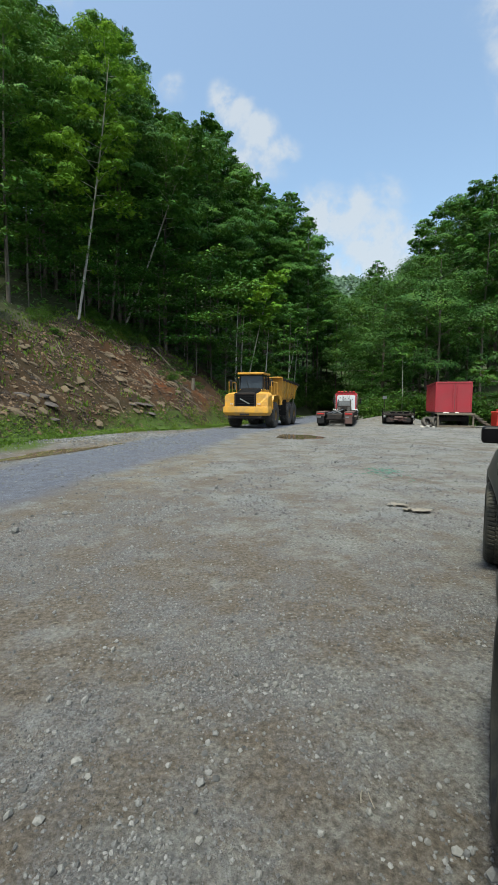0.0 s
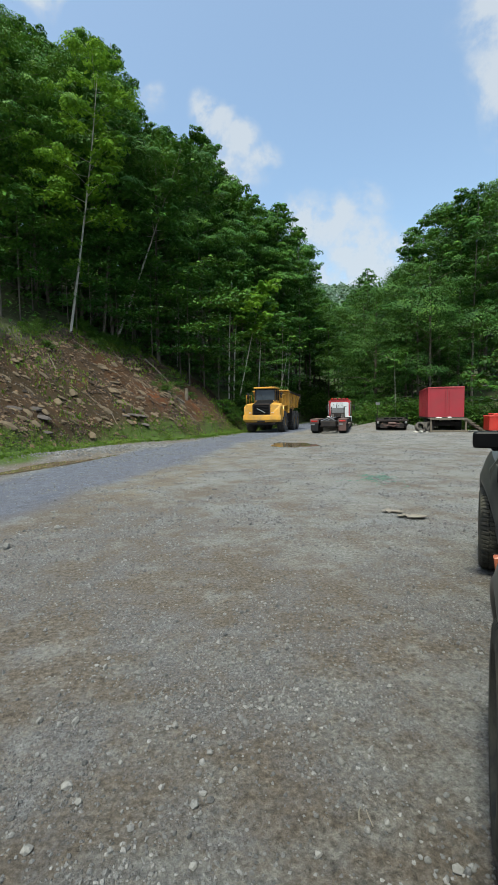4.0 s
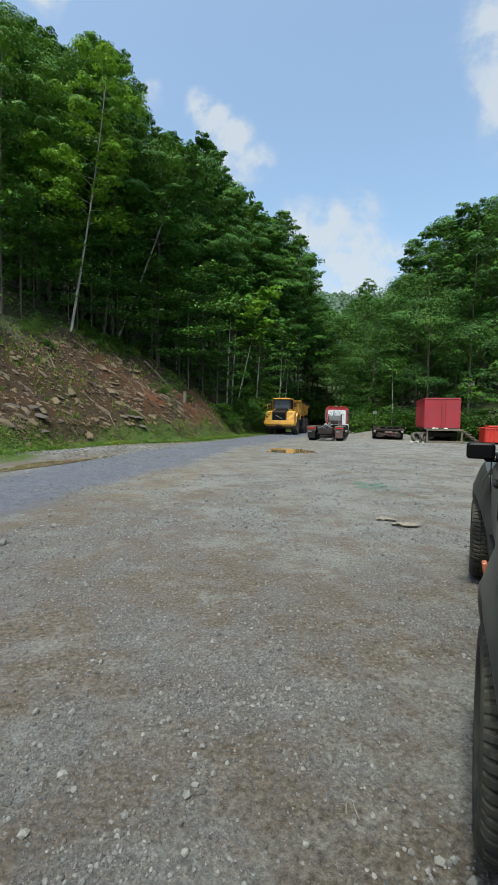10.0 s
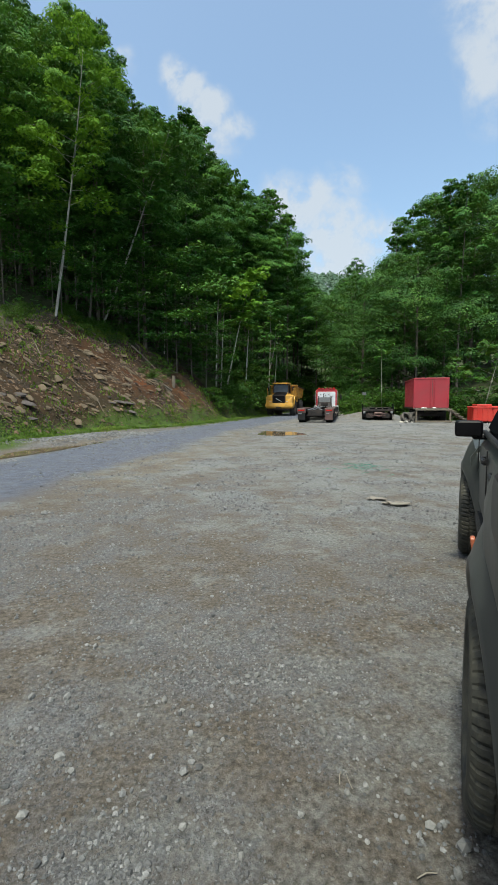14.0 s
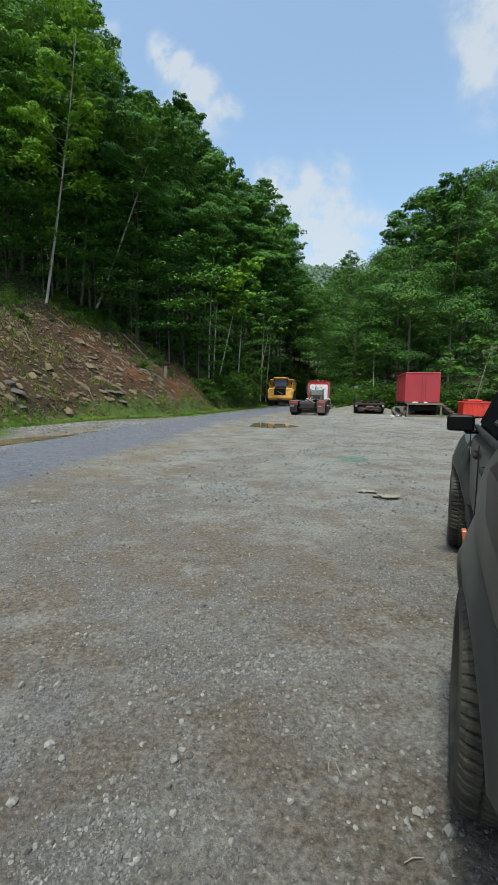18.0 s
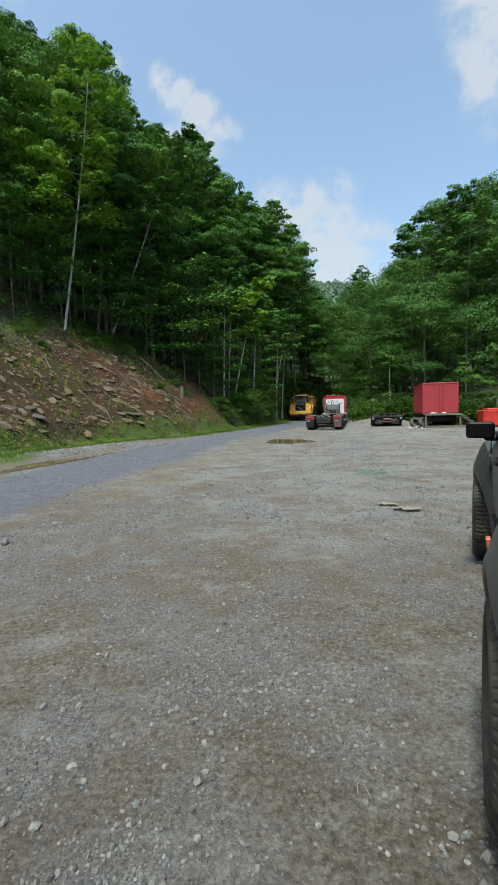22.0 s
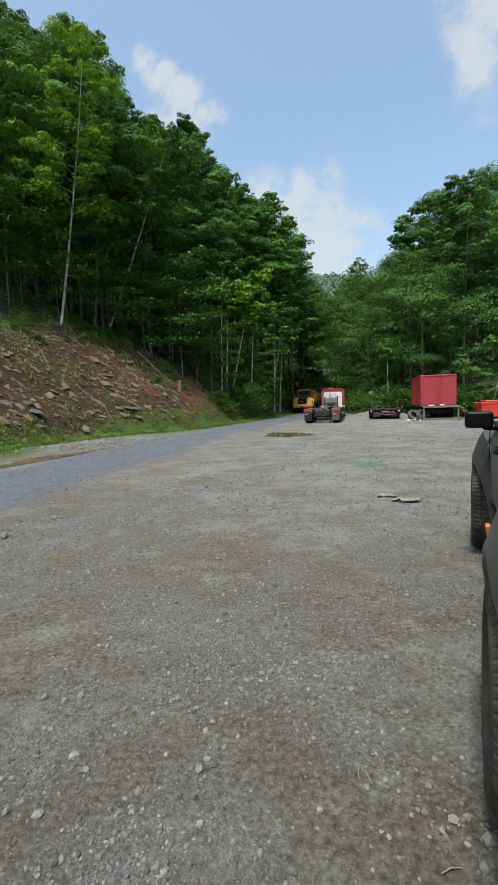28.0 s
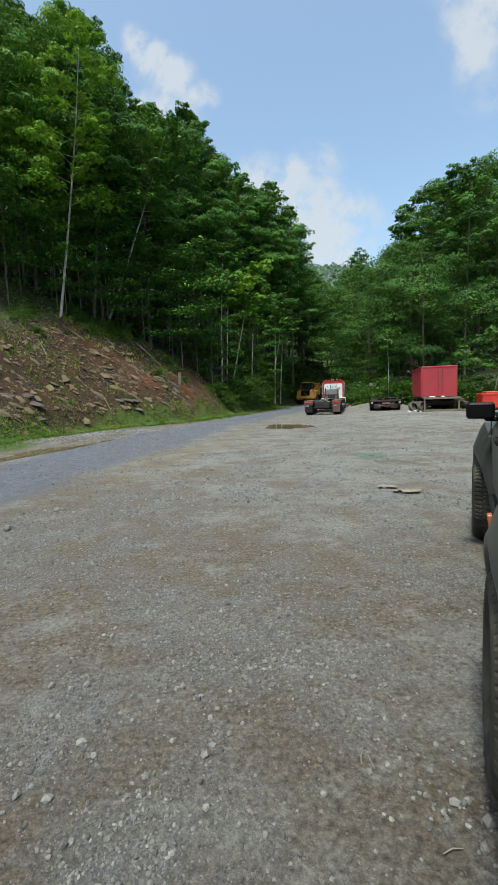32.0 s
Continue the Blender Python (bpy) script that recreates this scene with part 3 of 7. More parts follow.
    soil = mix(nt, ramp(nt, noise_tex(nt, v, 6, 5, 0.7), [(0.55, 0.0), (0.75, 0.7)]), soil, (0.056, 0.037, 0.021))
    soil = mix(nt, maths(nt, "MULTIPLY", share("rust"), ramp(nt, bn2, [(0.4, 0.9), (0.65, 0.2)])), soil, (0.104, 0.032, 0.010))
    col = mix(nt, share("bank"), col, soil)
    grass = ramp(nt, noise_tex(nt, v, 5, 6, 0.7), [(0.3, (0.021, 0.042, 0.008)), (0.6, (0.051, 0.084, 0.015)), (0.8, (0.090, 0.114, 0.027))])
    col = mix(nt, share("green"), col, grass)
    litter = ramp(nt, noise_tex(nt, v, 3, 6, 0.7), [(0.3, (0.022, 0.024, 0.012)), (0.6, (0.04, 0.05, 0.018)), (0.85, (0.05, 0.075, 0.02))])
    col = mix(nt, share("forest"), col, litter)
    nt.links.new(col, b.inputs["Base Color"])
    b.inputs["Roughness"].default_value = 0.93
    b.inputs["Specular IOR Level"].default_value = 0.25
    h = maths(nt, "ADD", maths(nt, "MULTIPLY", stones, 0.3), maths(nt, "MULTIPLY", grain, 1.1))
    bump(nt, b, h, 1.0, 0.017)
    return m


def build_ground():
    xs = stretch(0.08, 0.020, 70, 3200)
    xs = np.concatenate([-xs[:0:-1], xs])
    ys = stretch(0.06, 0.015, 80, 3200)
    back = stretch(0.25, 0.05, 40, 3000)
    ys = np.concatenate([-back[:0:-1], ys])
    gx, gy = np.meshgrid(xs, ys)
    z, *shares = land(gx, gy)
    nx, ny = len(xs), len(ys)
    verts = np.stack([gx.ravel(), gy.ravel(), z.ravel()], 1)
    i = np.arange((ny - 1) * (nx - 1))
    a = (i // (nx - 1)) * nx + i % (nx - 1)
    faces = np.stack([a, a + 1, a + nx + 1, a + nx], 1)
    ob = raw("ground", verts, faces, ground_material())
    for name, w in zip(("bank", "green", "forest", "blue", "tan", "pale", "crush", "rust", "earth"), shares):
        at = ob.data.attributes.new(name, "FLOAT", "POINT")
        at.data.foreach_set("value", w.ravel().astype(np.float32))
    return tagged(ob, "compacted gravel yard with brown patches, a cut bank and wooded hills", "ground", kind="structure")


build_ground()


# ---- trees ----
def leaf_quads(centres, normals, size, rng, aspect=0.58):
    """One pointed leaf for each centre."""
    n = len(centres)
    spin = rng.uniform(0, 2 * math.pi, n)
    ref = np.stack([np.cos(spin), np.sin(spin), rng.uniform(-0.3, 0.3, n)], 1)
    t = np.cross(normals, ref)
    t /= np.linalg.norm(t, axis=1, keepdims=True) + 1e-9
    w = np.cross(normals, t)
    L = size * rng.uniform(0.65, 1.35, (n, 1))
    droop = normals * L * 0.18
    p = np.stack([centres - t * L * 0.62 - w * L * aspect, centres + t * L - droop, centres - t * L * 0.62 + w * L * aspect], 1)
    return p.reshape(-1, 3), np.arange(3 * n).reshape(-1, 3)


ENVELOPE = {}


def taper(shape, pts, r0, r1, n=7):
    rings = []
    pts = [Vector(p) for p in pts]
    for k, p in enumerate(pts):
        d = (pts[min(k + 1, len(pts) - 1)] - pts[max(k - 1, 0)]).normalized()
        q = d.to_track_quat("Z", "Y")
        r = r0 + (r1 - r0) * k / (len(pts) - 1)
        rings.append([p + q @ Vector((r * math.cos(2 * math.pi * a / n), r * math.sin(2 * math.pi * a / n), 0)) for a in range(n)])
    shape.loft(rings)


def build_tree(name, seed, tall, bare, wide, trunk_r, leaves, size, label, category="tree", bark_mat=None, leaf_mat=None,
               lean=(0, 0), flat=0.28, limbs=34, top=0.75, fork=0.0, group="", low=0, dome=True, clump=0.42, shelf=0.6):
    """A trunk that tapers and wanders, limbs, and sprays of leaves on them. bare: share of the height with no crown; top: how pointed."""
    rng = np.random.default_rng(seed)
    e = thing(name, Matrix(), label, category, group)
    wood = Shape()
    steps = 9
    spine = []
    for k in range(steps + 1):
        f = k / steps
        spine.append(Vector((lean[0] * tall * f + math.sin(f * 3 + seed) * 0.012 * tall * f, lean[1] * tall * f + math.cos(f * 2.3 + seed) * 0.012 * tall * f, tall * 0.97 * f)))
    taper(wood, spine, trunk_r, trunk_r * 0.14, 8)
    roots = []

    def on_spine(f):
        g = min(max(f, 0), 0.999) * steps
        k = int(g)
        return spine[k].lerp(spine[k + 1], g - k)
    cents, norms, sizes = [], [], []
    sprays = []
    if fork:
        p = on_spine(0.35)
        q = p + Vector((fork, 0.2, tall * 0.4))
        roots.append(len(wood.bm.verts))
        taper(wood, [p, p.lerp(q, 0.5) + Vector((fork * 0.2, 0, 0)), q], trunk_r * 0.6, trunk_r * 0.15, 6)
        sprays.append((q, wide * 0.4, dome))
    for k in range(limbs):
        f = bare + (1 - bare) * ((k + rng.uniform(0, 0.9)) / limbs)
        u = (f - bare) / (1 - bare)
        prof = (max(0.0, 1 - (abs(u - 0.38) / (0.66 if u > 0.38 else 0.55)) ** 2.0)) ** (0.6 * top) + 0.12
        az = k * 2.4 + rng.uniform(-0.5, 0.5)
        long = wide * prof * rng.uniform(0.62, 1.12)
        p = on_spine(f * 0.97)
        rise = 0.15 + 0.75 * u
        d = Vector((math.cos(az), math.sin(az), 0))
        q = p + d * long + Vector((0, 0, long * rise * 0.55))
        mid = p.lerp(q, 0.5) + Vector((0, 0, 0.10 * long))
        if k % 2 == 0 or long > 1.2:
            roots.append(len(wood.bm.verts))
            taper(wood, [p, mid, q], trunk_r * 0.3 * (1.1 - f), 0.012, 4)
        for j in range(3):
            g = (0.4, 0.7, 0.95)[j]
            c = p.lerp(mid, g * 2) if g < 0.5 else mid.lerp(q, g * 2 - 1)
            side = Vector((-d.y, d.x, 0)) * rng.uniform(-0.35, 0.35) * long
            if dome and u > 0.12:
                sprays.append((c + side * 0.6, max(0.7, long * (0.16, 0.2, clump)[j] * rng.uniform(0.7, 1.25)), j == 2))
            else:
                sprays.append((c + side, max(0.4, long * (0.24 + 0.08 * j)), False))
    sprays.append((spine[-1] - Vector((0, 0, 0.02 * tall)), wide * 0.3, dome))
    for k in range(low):
        f = rng.uniform(0.4 * bare, bare)
        az, long = rng.uniform(0, 6.28), wide * rng.uniform(0.25, 0.6)
        p = on_spine(f)
        q = p + Vector((math.cos(az) * long, math.sin(az) * long, rng.uniform(-0.1, 0.2) * long))
        roots.append(len(wood.bm.verts))
        taper(wood, [p, p.lerp(q, 0.5) + Vector((0, 0, 0.06 * long)), q], 0.03, 0.008, 4)
        sprays.append((p.lerp(q, 0.8), long * 0.5, False))
        sprays.append((q, long * 0.4, False))
    weight = np.array([r ** 2 * (2.2 if d else 0.4) for _, r, d in sprays])
    counts = np.maximum(4, (leaves * weight / weight.sum()).astype(int))
    for (c, r, d), n in zip(sprays, counts):
        if d:
            # a bough: small rounded tufts heaped into a drooping shelf, leaves on their upper and outer sides
            m = int(np.clip(3 + 2.6 * r, 4, 11))
            w = rng.normal(0, 1, (m, 3))
            w[:, 2] = np.abs(w[:, 2]) * 0.8
            w /= np.linalg.norm(w, axis=1, keepdims=True)
            hub = w * r * rng.uniform(0.45, 0.95, (m, 1)) * np.array([1, 1, shelf])
            hub[:, 2] -= (hub[:, 0] ** 2 + hub[:, 1] ** 2) / r * 0.22
            tuft = r * rng.uniform(0.3, 0.52, m)
            pick = rng.choice(m, n, p=tuft ** 2 / (tuft ** 2).sum())
            u = rng.normal(0, 1, (n, 3))
            u[:, 2] = np.where(rng.uniform(0, 1, n) < 0.85, np.abs(u[:, 2]), u[:, 2])
            u /= np.linalg.norm(u, axis=1, keepdims=True)
            rad = tuft[pick] * rng.uniform(0.5, 1.08, n) ** 0.5
            cents.append(np.array(c) + hub[pick] + u * rad[:, None] * np.array([1, 1, 0.62]))
            nn = u * 0.9 + w[pick] * 0.5 + rng.normal(0, 0.24, (n, 3)) + np.array([0, 0, 0.25])
            norms.append(nn / np.linalg.norm(nn, axis=1, keepdims=True))
            sizes.append(np.full((n, 1), size))
            continue
        a, rad = rng.uniform(0, 2 * math.pi, n), np.sqrt(rng.uniform(0, 1, n)) * r
        lump = 1 + 0.35 * np.sin(a * 3 + rng.uniform(0, 6)) + 0.2 * np.sin(a * 7 + rng.uniform(0, 6))
        x, y = np.cos(a) * rad * lump, np.sin(a) * rad * lump
        zz = rng.normal(0, 1, n) * r * flat * 0.5 - (rad / r) ** 2 * r * 0.22
        cents.append(np.stack([c.x + x, c.y + y, c.z + zz], 1))
        nn = np.stack([rng.normal(0, 0.5, n) + x / r * 0.35, rng.normal(0, 0.5, n) + y / r * 0.35, np.ones(n)], 1)
        norms.append(nn / np.linalg.norm(nn, axis=1, keepdims=True))
        # inner leaves of domed crowns are doubled in size to darken the interior
        sizes.append(np.full((n, 1), size * (2.0 if dome else 1.0)))
    cents = np.concatenate(cents)
    ENVELOPE[e.name] = cents[::13]
    v, f = leaf_quads(cents, np.concatenate(norms), np.concatenate(sizes), rng)
    # each limb grows out of the trunk: a web joins its base to the nearest point of the bole
    wood.bm.verts.ensure_lookup_table()
    bole, count = wood.bm.verts[:8 * (steps + 1)], len(wood.bm.verts)
    for i in roots:
        if i + 1 < count:
            a, b = wood.bm.verts[i], wood.bm.verts[i + 1]
            wood.bm.faces.new((a, b, min(bole, key=lambda v: (v.co - a.co).length_squared)))
    part("trunk", wood, bark_mat or BARK, e, angle=60)
    raw("crown", v, f, leaf_mat or LEAF, e, flat=True)
    return e


def plant(model, spots):
    """Copies of a tree, each (x, y, scale, turn)."""
    back = model.matrix_basis.copy()
    model.matrix_basis = Matrix()
    for x, y, k, turn in spots:
        copy_thing(model, pose(x, y, height(x, y) - 0.15, 0, 0, turn) @ Matrix.Scale(k, 4))
    model.matrix_basis = back


def set_down(model, x, y, k=1.0, turn=0):
    model.matrix_basis = pose(x, y, height(x, y) - 0.15, 0, 0, turn) @ Matrix.Scale(k, 4)


# treetop outline in the camera's view, which tree sizes are fitted to, by bearing (x over y): rise over distance
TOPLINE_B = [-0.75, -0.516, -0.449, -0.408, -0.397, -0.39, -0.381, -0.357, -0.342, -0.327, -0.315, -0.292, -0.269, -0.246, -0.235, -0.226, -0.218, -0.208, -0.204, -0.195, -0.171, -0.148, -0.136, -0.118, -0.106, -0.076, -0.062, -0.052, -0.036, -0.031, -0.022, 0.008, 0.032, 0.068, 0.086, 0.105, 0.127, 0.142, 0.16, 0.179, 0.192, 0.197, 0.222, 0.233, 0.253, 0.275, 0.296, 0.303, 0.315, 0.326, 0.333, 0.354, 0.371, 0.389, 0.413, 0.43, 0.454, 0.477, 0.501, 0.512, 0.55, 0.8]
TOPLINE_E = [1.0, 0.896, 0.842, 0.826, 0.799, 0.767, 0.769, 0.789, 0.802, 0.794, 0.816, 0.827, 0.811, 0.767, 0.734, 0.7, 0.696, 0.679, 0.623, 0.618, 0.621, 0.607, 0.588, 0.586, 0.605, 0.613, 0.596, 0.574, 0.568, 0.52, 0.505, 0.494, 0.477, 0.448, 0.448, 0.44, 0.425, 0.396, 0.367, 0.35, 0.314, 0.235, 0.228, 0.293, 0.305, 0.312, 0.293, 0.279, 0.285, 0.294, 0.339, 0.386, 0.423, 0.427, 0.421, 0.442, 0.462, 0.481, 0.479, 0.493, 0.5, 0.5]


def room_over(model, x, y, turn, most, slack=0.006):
    """The largest scale up to most that keeps a tree's crown under the treetop line in the camera's view."""
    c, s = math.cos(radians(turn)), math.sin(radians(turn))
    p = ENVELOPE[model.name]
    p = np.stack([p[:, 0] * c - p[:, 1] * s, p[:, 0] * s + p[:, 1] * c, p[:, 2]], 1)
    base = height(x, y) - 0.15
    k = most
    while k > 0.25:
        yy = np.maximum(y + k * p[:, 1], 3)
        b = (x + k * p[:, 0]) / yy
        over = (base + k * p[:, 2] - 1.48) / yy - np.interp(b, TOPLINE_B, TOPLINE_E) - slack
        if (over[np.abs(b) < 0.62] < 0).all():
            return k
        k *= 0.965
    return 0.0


def make_woods():
    tall, broad, under, shrubs = [], [], [], []
    for k in range(5):
        tall.append((build_tree("tree", 20 + k, 23 + k, 0.36 - 0.03 * k, 4.0 + 0.2 * k, 0.18 + 0.02 * k, 17500, 0.112,
                                "tall forest tree with a grey-brown trunk and dense green crown", group="forest trees", low=10, limbs=27, clump=0.5, shelf=0.5), 23 + k))
    for k in range(3):
        tall.append((build_tree("tree", 30 + k, 24 + k, 0.30, 4.6 + 0.2 * k, 0.2, 11500, 0.135,
                                "forest tree behind the front row with a full green crown", group="forest trees", limbs=25, clump=0.52), 24 + k))
    for k in range(3):
        broad.append((build_tree("tree", 40 + k, 20 + 2 * k, 0.09, 5.4 + 0.3 * k, 0.26, 21000, 0.115,
                                 "broad green tree with leaves down to the undergrowth", group="valley trees", low=5, limbs=20, clump=0.6, leaf_mat=LEAF_SHADED), 20 + 2 * k))
    for k in range(2):
        broad.append((build_tree("tree", 50 + k, 22 + 2 * k, 0.10, 5.8, 0.26, 13500, 0.145,
                                 "broad green tree further up the valley", group="valley trees", limbs=22, clump=0.6, leaf_mat=LEAF_SHADED), 22 + 2 * k))
    for k in range(4):
        under.append(build_tree("sapling", 60 + k, 5.0 + 1.5 * k, 0.2, 1.9 + 0.3 * k, 0.05, 2200, 0.12,
                                "slender sapling with layered bright green leaves at the wood's edge", "sapling", flat=0.22, limbs=14, dome=False, group="saplings", leaf_mat=LEAF_LOW if k < 2 else LEAF))
    for k in range(3):
        shrubs.append(build_tree("shrub", 80 + k, 1.5 + 0.4 * k, 0.02, 1.2 + 0.25 * k, 0.03, 950, 0.115,
                                 "leafy green shrub in the undergrowth", "shrub", flat=0.5, limbs=12, dome=False, group="shrubs", leaf_mat=LEAF_LOW))
    return tall, broad, under, shrubs


TALL, BROAD, UNDER, SHRUBS = make_woods()


def foot_spot(along, deep):
    """A place deep metres behind the bank's foot line at that y."""
    i = int(np.clip(np.searchsorted(FOOT[:, 1], along) - 1, 0, len(FOOT) - 2))
    a, b = Vector(FOOT[i]), Vector(FOOT[i + 1])
    p = a.lerp(b, (along - a.y) / (b.y - a.y))
    d = (b - a).normalized()
    return p + Vector((-d.y, d.x)) * deep


def place_all(models, spots):
    for s in spots:
        if not s:
            s.append(max(spots, key=len).pop())
    for (model, _), s in zip(models, spots):
        plant(model, s[1:])
        set_down(model, *s[0])


def wood_left():
    rng = random.Random(11)
    spots = [[] for _ in TALL]
    for row, (deep, step) in enumerate(((2.2, 3.4), (5.5, 3.9), (10, 4.6), (16, 5.5), (23, 6.5), (31, 6.0))):
        y = 10
        while y < 100:
            top = float(np.interp(y, BANK_Y, BANK_TOP)) / 0.82
            p = foot_spot(y, top + deep + rng.uniform(-1.2, 1.2))
            y += step * rng.uniform(0.75, 1.25)
            if p.x < -0.57 * p.y - 3 or (row > 4 and p.y > 45) or (row > 2 and rng.random() < (0.15 if p.y < 62 else 0.5)):
                continue
            if (abs(p.x / p.y + 0.335) < 0.075 and p.y < 37) or (abs(p.x / p.y - 0.03) < 0.09 and p.y < 62 and row < 2):
                continue
            m = rng.randrange(5) if row < 2 and p.y < 75 else 5 + rng.randrange(3)
            turn = rng.uniform(0, 360)
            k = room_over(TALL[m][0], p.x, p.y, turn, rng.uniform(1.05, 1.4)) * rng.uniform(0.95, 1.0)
            if k > 0.42:
                spots[m].append((p.x, p.y, k, turn))
    place_all(TALL, spots)


def wood_right():
    rng = random.Random(5)
    spots = [[] for _ in BROAD]
    line = [Vector(p) for p in RIGHT]
    for row, deep in enumerate((2.5, 8.0, 14, 22)):
        for a, b in zip(line[1:], line[2:]):
            n = max(1, int((b - a).length / (5.6 + row * 1.6)))
            for k in range(n):
                p = a.lerp(b, (k + rng.uniform(0.2, 0.8)) / n)
                d = (b - a).normalized()
                q = p + Vector((d.y, -d.x)) * (deep + rng.uniform(-1.5, 1.5))
                if q.y < 14 or q.y > 100 or q.x > 0.58 * q.y + 3:
                    continue
                m = rng.randrange(3) if row < 2 and q.y < 75 else 3 + rng.randrange(2)
                turn = rng.uniform(0, 360)
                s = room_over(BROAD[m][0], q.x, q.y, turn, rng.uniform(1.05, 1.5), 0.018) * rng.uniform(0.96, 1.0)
                if s > 0.35:
                    spots[m].append((q.x, q.y, s, turn))
    place_all(BROAD, spots)


wood_left()
wood_right()


def chosen_trees():
    def at(e, x, y, slack=0.02):
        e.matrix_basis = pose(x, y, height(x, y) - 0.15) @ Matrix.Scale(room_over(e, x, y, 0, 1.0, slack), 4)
    at(build_tree("birch", 101, 24.5, 0.40, 3.3, 0.13, 17000, 0.115, "tall pale-barked tree with a yellow-green crown on the bank's crest", "tree", BIRCH, LEAF_YELLOW,
                  lean=(0.145, 0.0), limbs=30, low=5, top=0.8, clump=0.5), -12.1, 32.4)
    at(build_tree("tree", 102, 17.0, 0.52, 2.9, 0.11, 8500, 0.115, "leaning pale-trunked tree on the bank's crest", "tree", BIRCH, LEAF, lean=(0.38, 0.0), limbs=26), -10.6, 38.5)
    at(build_tree("tree", 103, 16.0, 0.40, 2.8, 0.12, 8500, 0.115, "slim dark green tree at the wood's edge", "tree", BARK, LEAF, lean=(0.1, 0), limbs=26), -11.06, 36.5)
    at(build_tree("tree", 104, 12.5, 0.55, 2.2, 0.08, 3200, 0.14, "slim pale tree with a light green top", "tree", BIRCH, LEAF_YELLOW, lean=(0.22, 0), limbs=16), -0.5, 46.0)
    at(build_tree("tree", 105, 14.0, 0.6, 1.6, 0.095, 1800, 0.14, "slim bare-trunked pale tree", "tree", BIRCH, LEAF, lean=(0.03, 0), limbs=14), -1.4, 45.4)
    at(build_tree("tree", 106, 13.0, 0.6, 1.8, 0.095, 1800, 0.14, "slim bare-trunked pale tree", "tree", BIRCH, LEAF, lean=(0.04, 0), limbs=14), 1.55, 47.5)
    at(build_tree("tree", 111, 13.5, 0.6, 1.6, 0.085, 1500, 0.12, "slim bare-trunked pale tree", "tree", BIRCH, LEAF, lean=(0.05, 0), limbs=14), -0.95, 46.2)
    at(build_tree("tree", 112, 13.0, 0.6, 1.6, 0.10, 1500, 0.12, "slim bare-trunked pale tree", "tree", BIRCH, LEAF, lean=(0.05, 0), limbs=14), 5.9, 61.5)
    at(build_tree("tree", 107, 14.5, 0.6, 1.8, 0.095, 1800, 0.14, "slim pale tree with a forked trunk", "tree", BIRCH, LEAF, lean=(0.02, 0), limbs=14, fork=0.9), 5.0, 59.5)
    at(build_tree("tree", 108, 9.0, 0.5, 2.0, 0.06, 2600, 0.12, "thin pale sapling with layered leaves", "tree", BIRCH, LEAF_LOW, lean=(0.02, 0), limbs=14, flat=0.12), -6.3, 44)
    at(build_tree("tree", 109, 8.0, 0.75, 0.9, 0.035, 300, 0.12, "thin straight sapling behind the equipment trailer", "tree", BIRCH, LEAF, limbs=8), 14.9, 44.0)
    at(build_tree("sumac", 110, 6.0, 0.35, 2.6, 0.06, 2200, 0.15, "leaning sumac with long bright green leaves by the red bins", "tree", BIRCH, LEAF_LOW, lean=(0.25, 0), limbs=14, flat=0.2), 19.2, 33.8)


chosen_trees()


def skyline_trees():
    """Slim crowns out of the wood's top, placed to fill the outline in the camera's view: bearing, distance up the
    valley, kind, turn.
    """
    slim = [build_tree("tree", 120 + k, 24, 0.34, 2.3 + 0.35 * k, 0.15, 7500, 0.115, "tall slim forest tree whose crown stands above the wood", group="forest trees",
                       limbs=22, clump=0.5, top=1.2, shelf=0.7) for k in range(2)]
    left = ((-0.435, 44, 1, 10), (-0.415, 50, 0, 60), (-0.348, 47, 0, 130), (-0.318, 44, 0, 10), (-0.30, 47, 1, 80), (-0.285, 45, 0, 170), (-0.27, 49, 0, 200), (-0.252, 46, 0, 330), (-0.222, 48, 0, 240),
            (-0.185, 50, 0, 30), (-0.168, 52, 1, 140), (-0.15, 54, 0, 280), (-0.098, 52, 0, 70), (-0.082, 54, 1, 100), (-0.07, 53, 0, 250), (-0.05, 56, 0, 180), (-0.04, 58, 0, 90),
            (0.0, 62, 1, 20), (0.03, 64, 0, 320), (0.075, 66, 1, 120), (0.092, 68, 0, 300), (0.125, 76, 1, 45), (0.15, 88, 0, 200))
    right = ((0.25, 90, 0, 0), (0.272, 84, 1, 90), (0.19, 92, 1, 30), (0.203, 104, 0, 70), (0.212, 98, 1, 160), (0.222, 106, 0, 220), (0.232, 100, 1, 310), (0.243, 104, 0, 15), (0.362, 57, 0, 40), (0.378, 58, 1, 220), (0.395, 60, 0, 100), (0.455, 56, 1, 300), (0.478, 52, 0, 20), (0.51, 50, 1, 120))
    first = {}
    for b, y, k, turn in left + right:
        m = slim[k]
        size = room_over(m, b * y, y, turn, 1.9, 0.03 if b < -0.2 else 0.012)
        if size < 0.3:
            continue
        if k in first:
            plant(m, [(b * y, y, size, turn)])
        else:
            first[k] = (b * y, y, size, turn)
    for k, (x, y) in enumerate(((-19, 45), (-23, 47), (-27, 50), (-21, 52), (-25, 55), (-30, 54), (-17.5, 50), (-15, 54), (-31, 60), (-20, 59))):
        m = TALL[5 + k % 3][0]
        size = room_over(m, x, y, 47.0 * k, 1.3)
        if size > 0.35:
            plant(m, [(x, y, size, 47.0 * k)])
    for k, spot in first.items():
        set_down(slim[k], *spot)


skyline_trees()


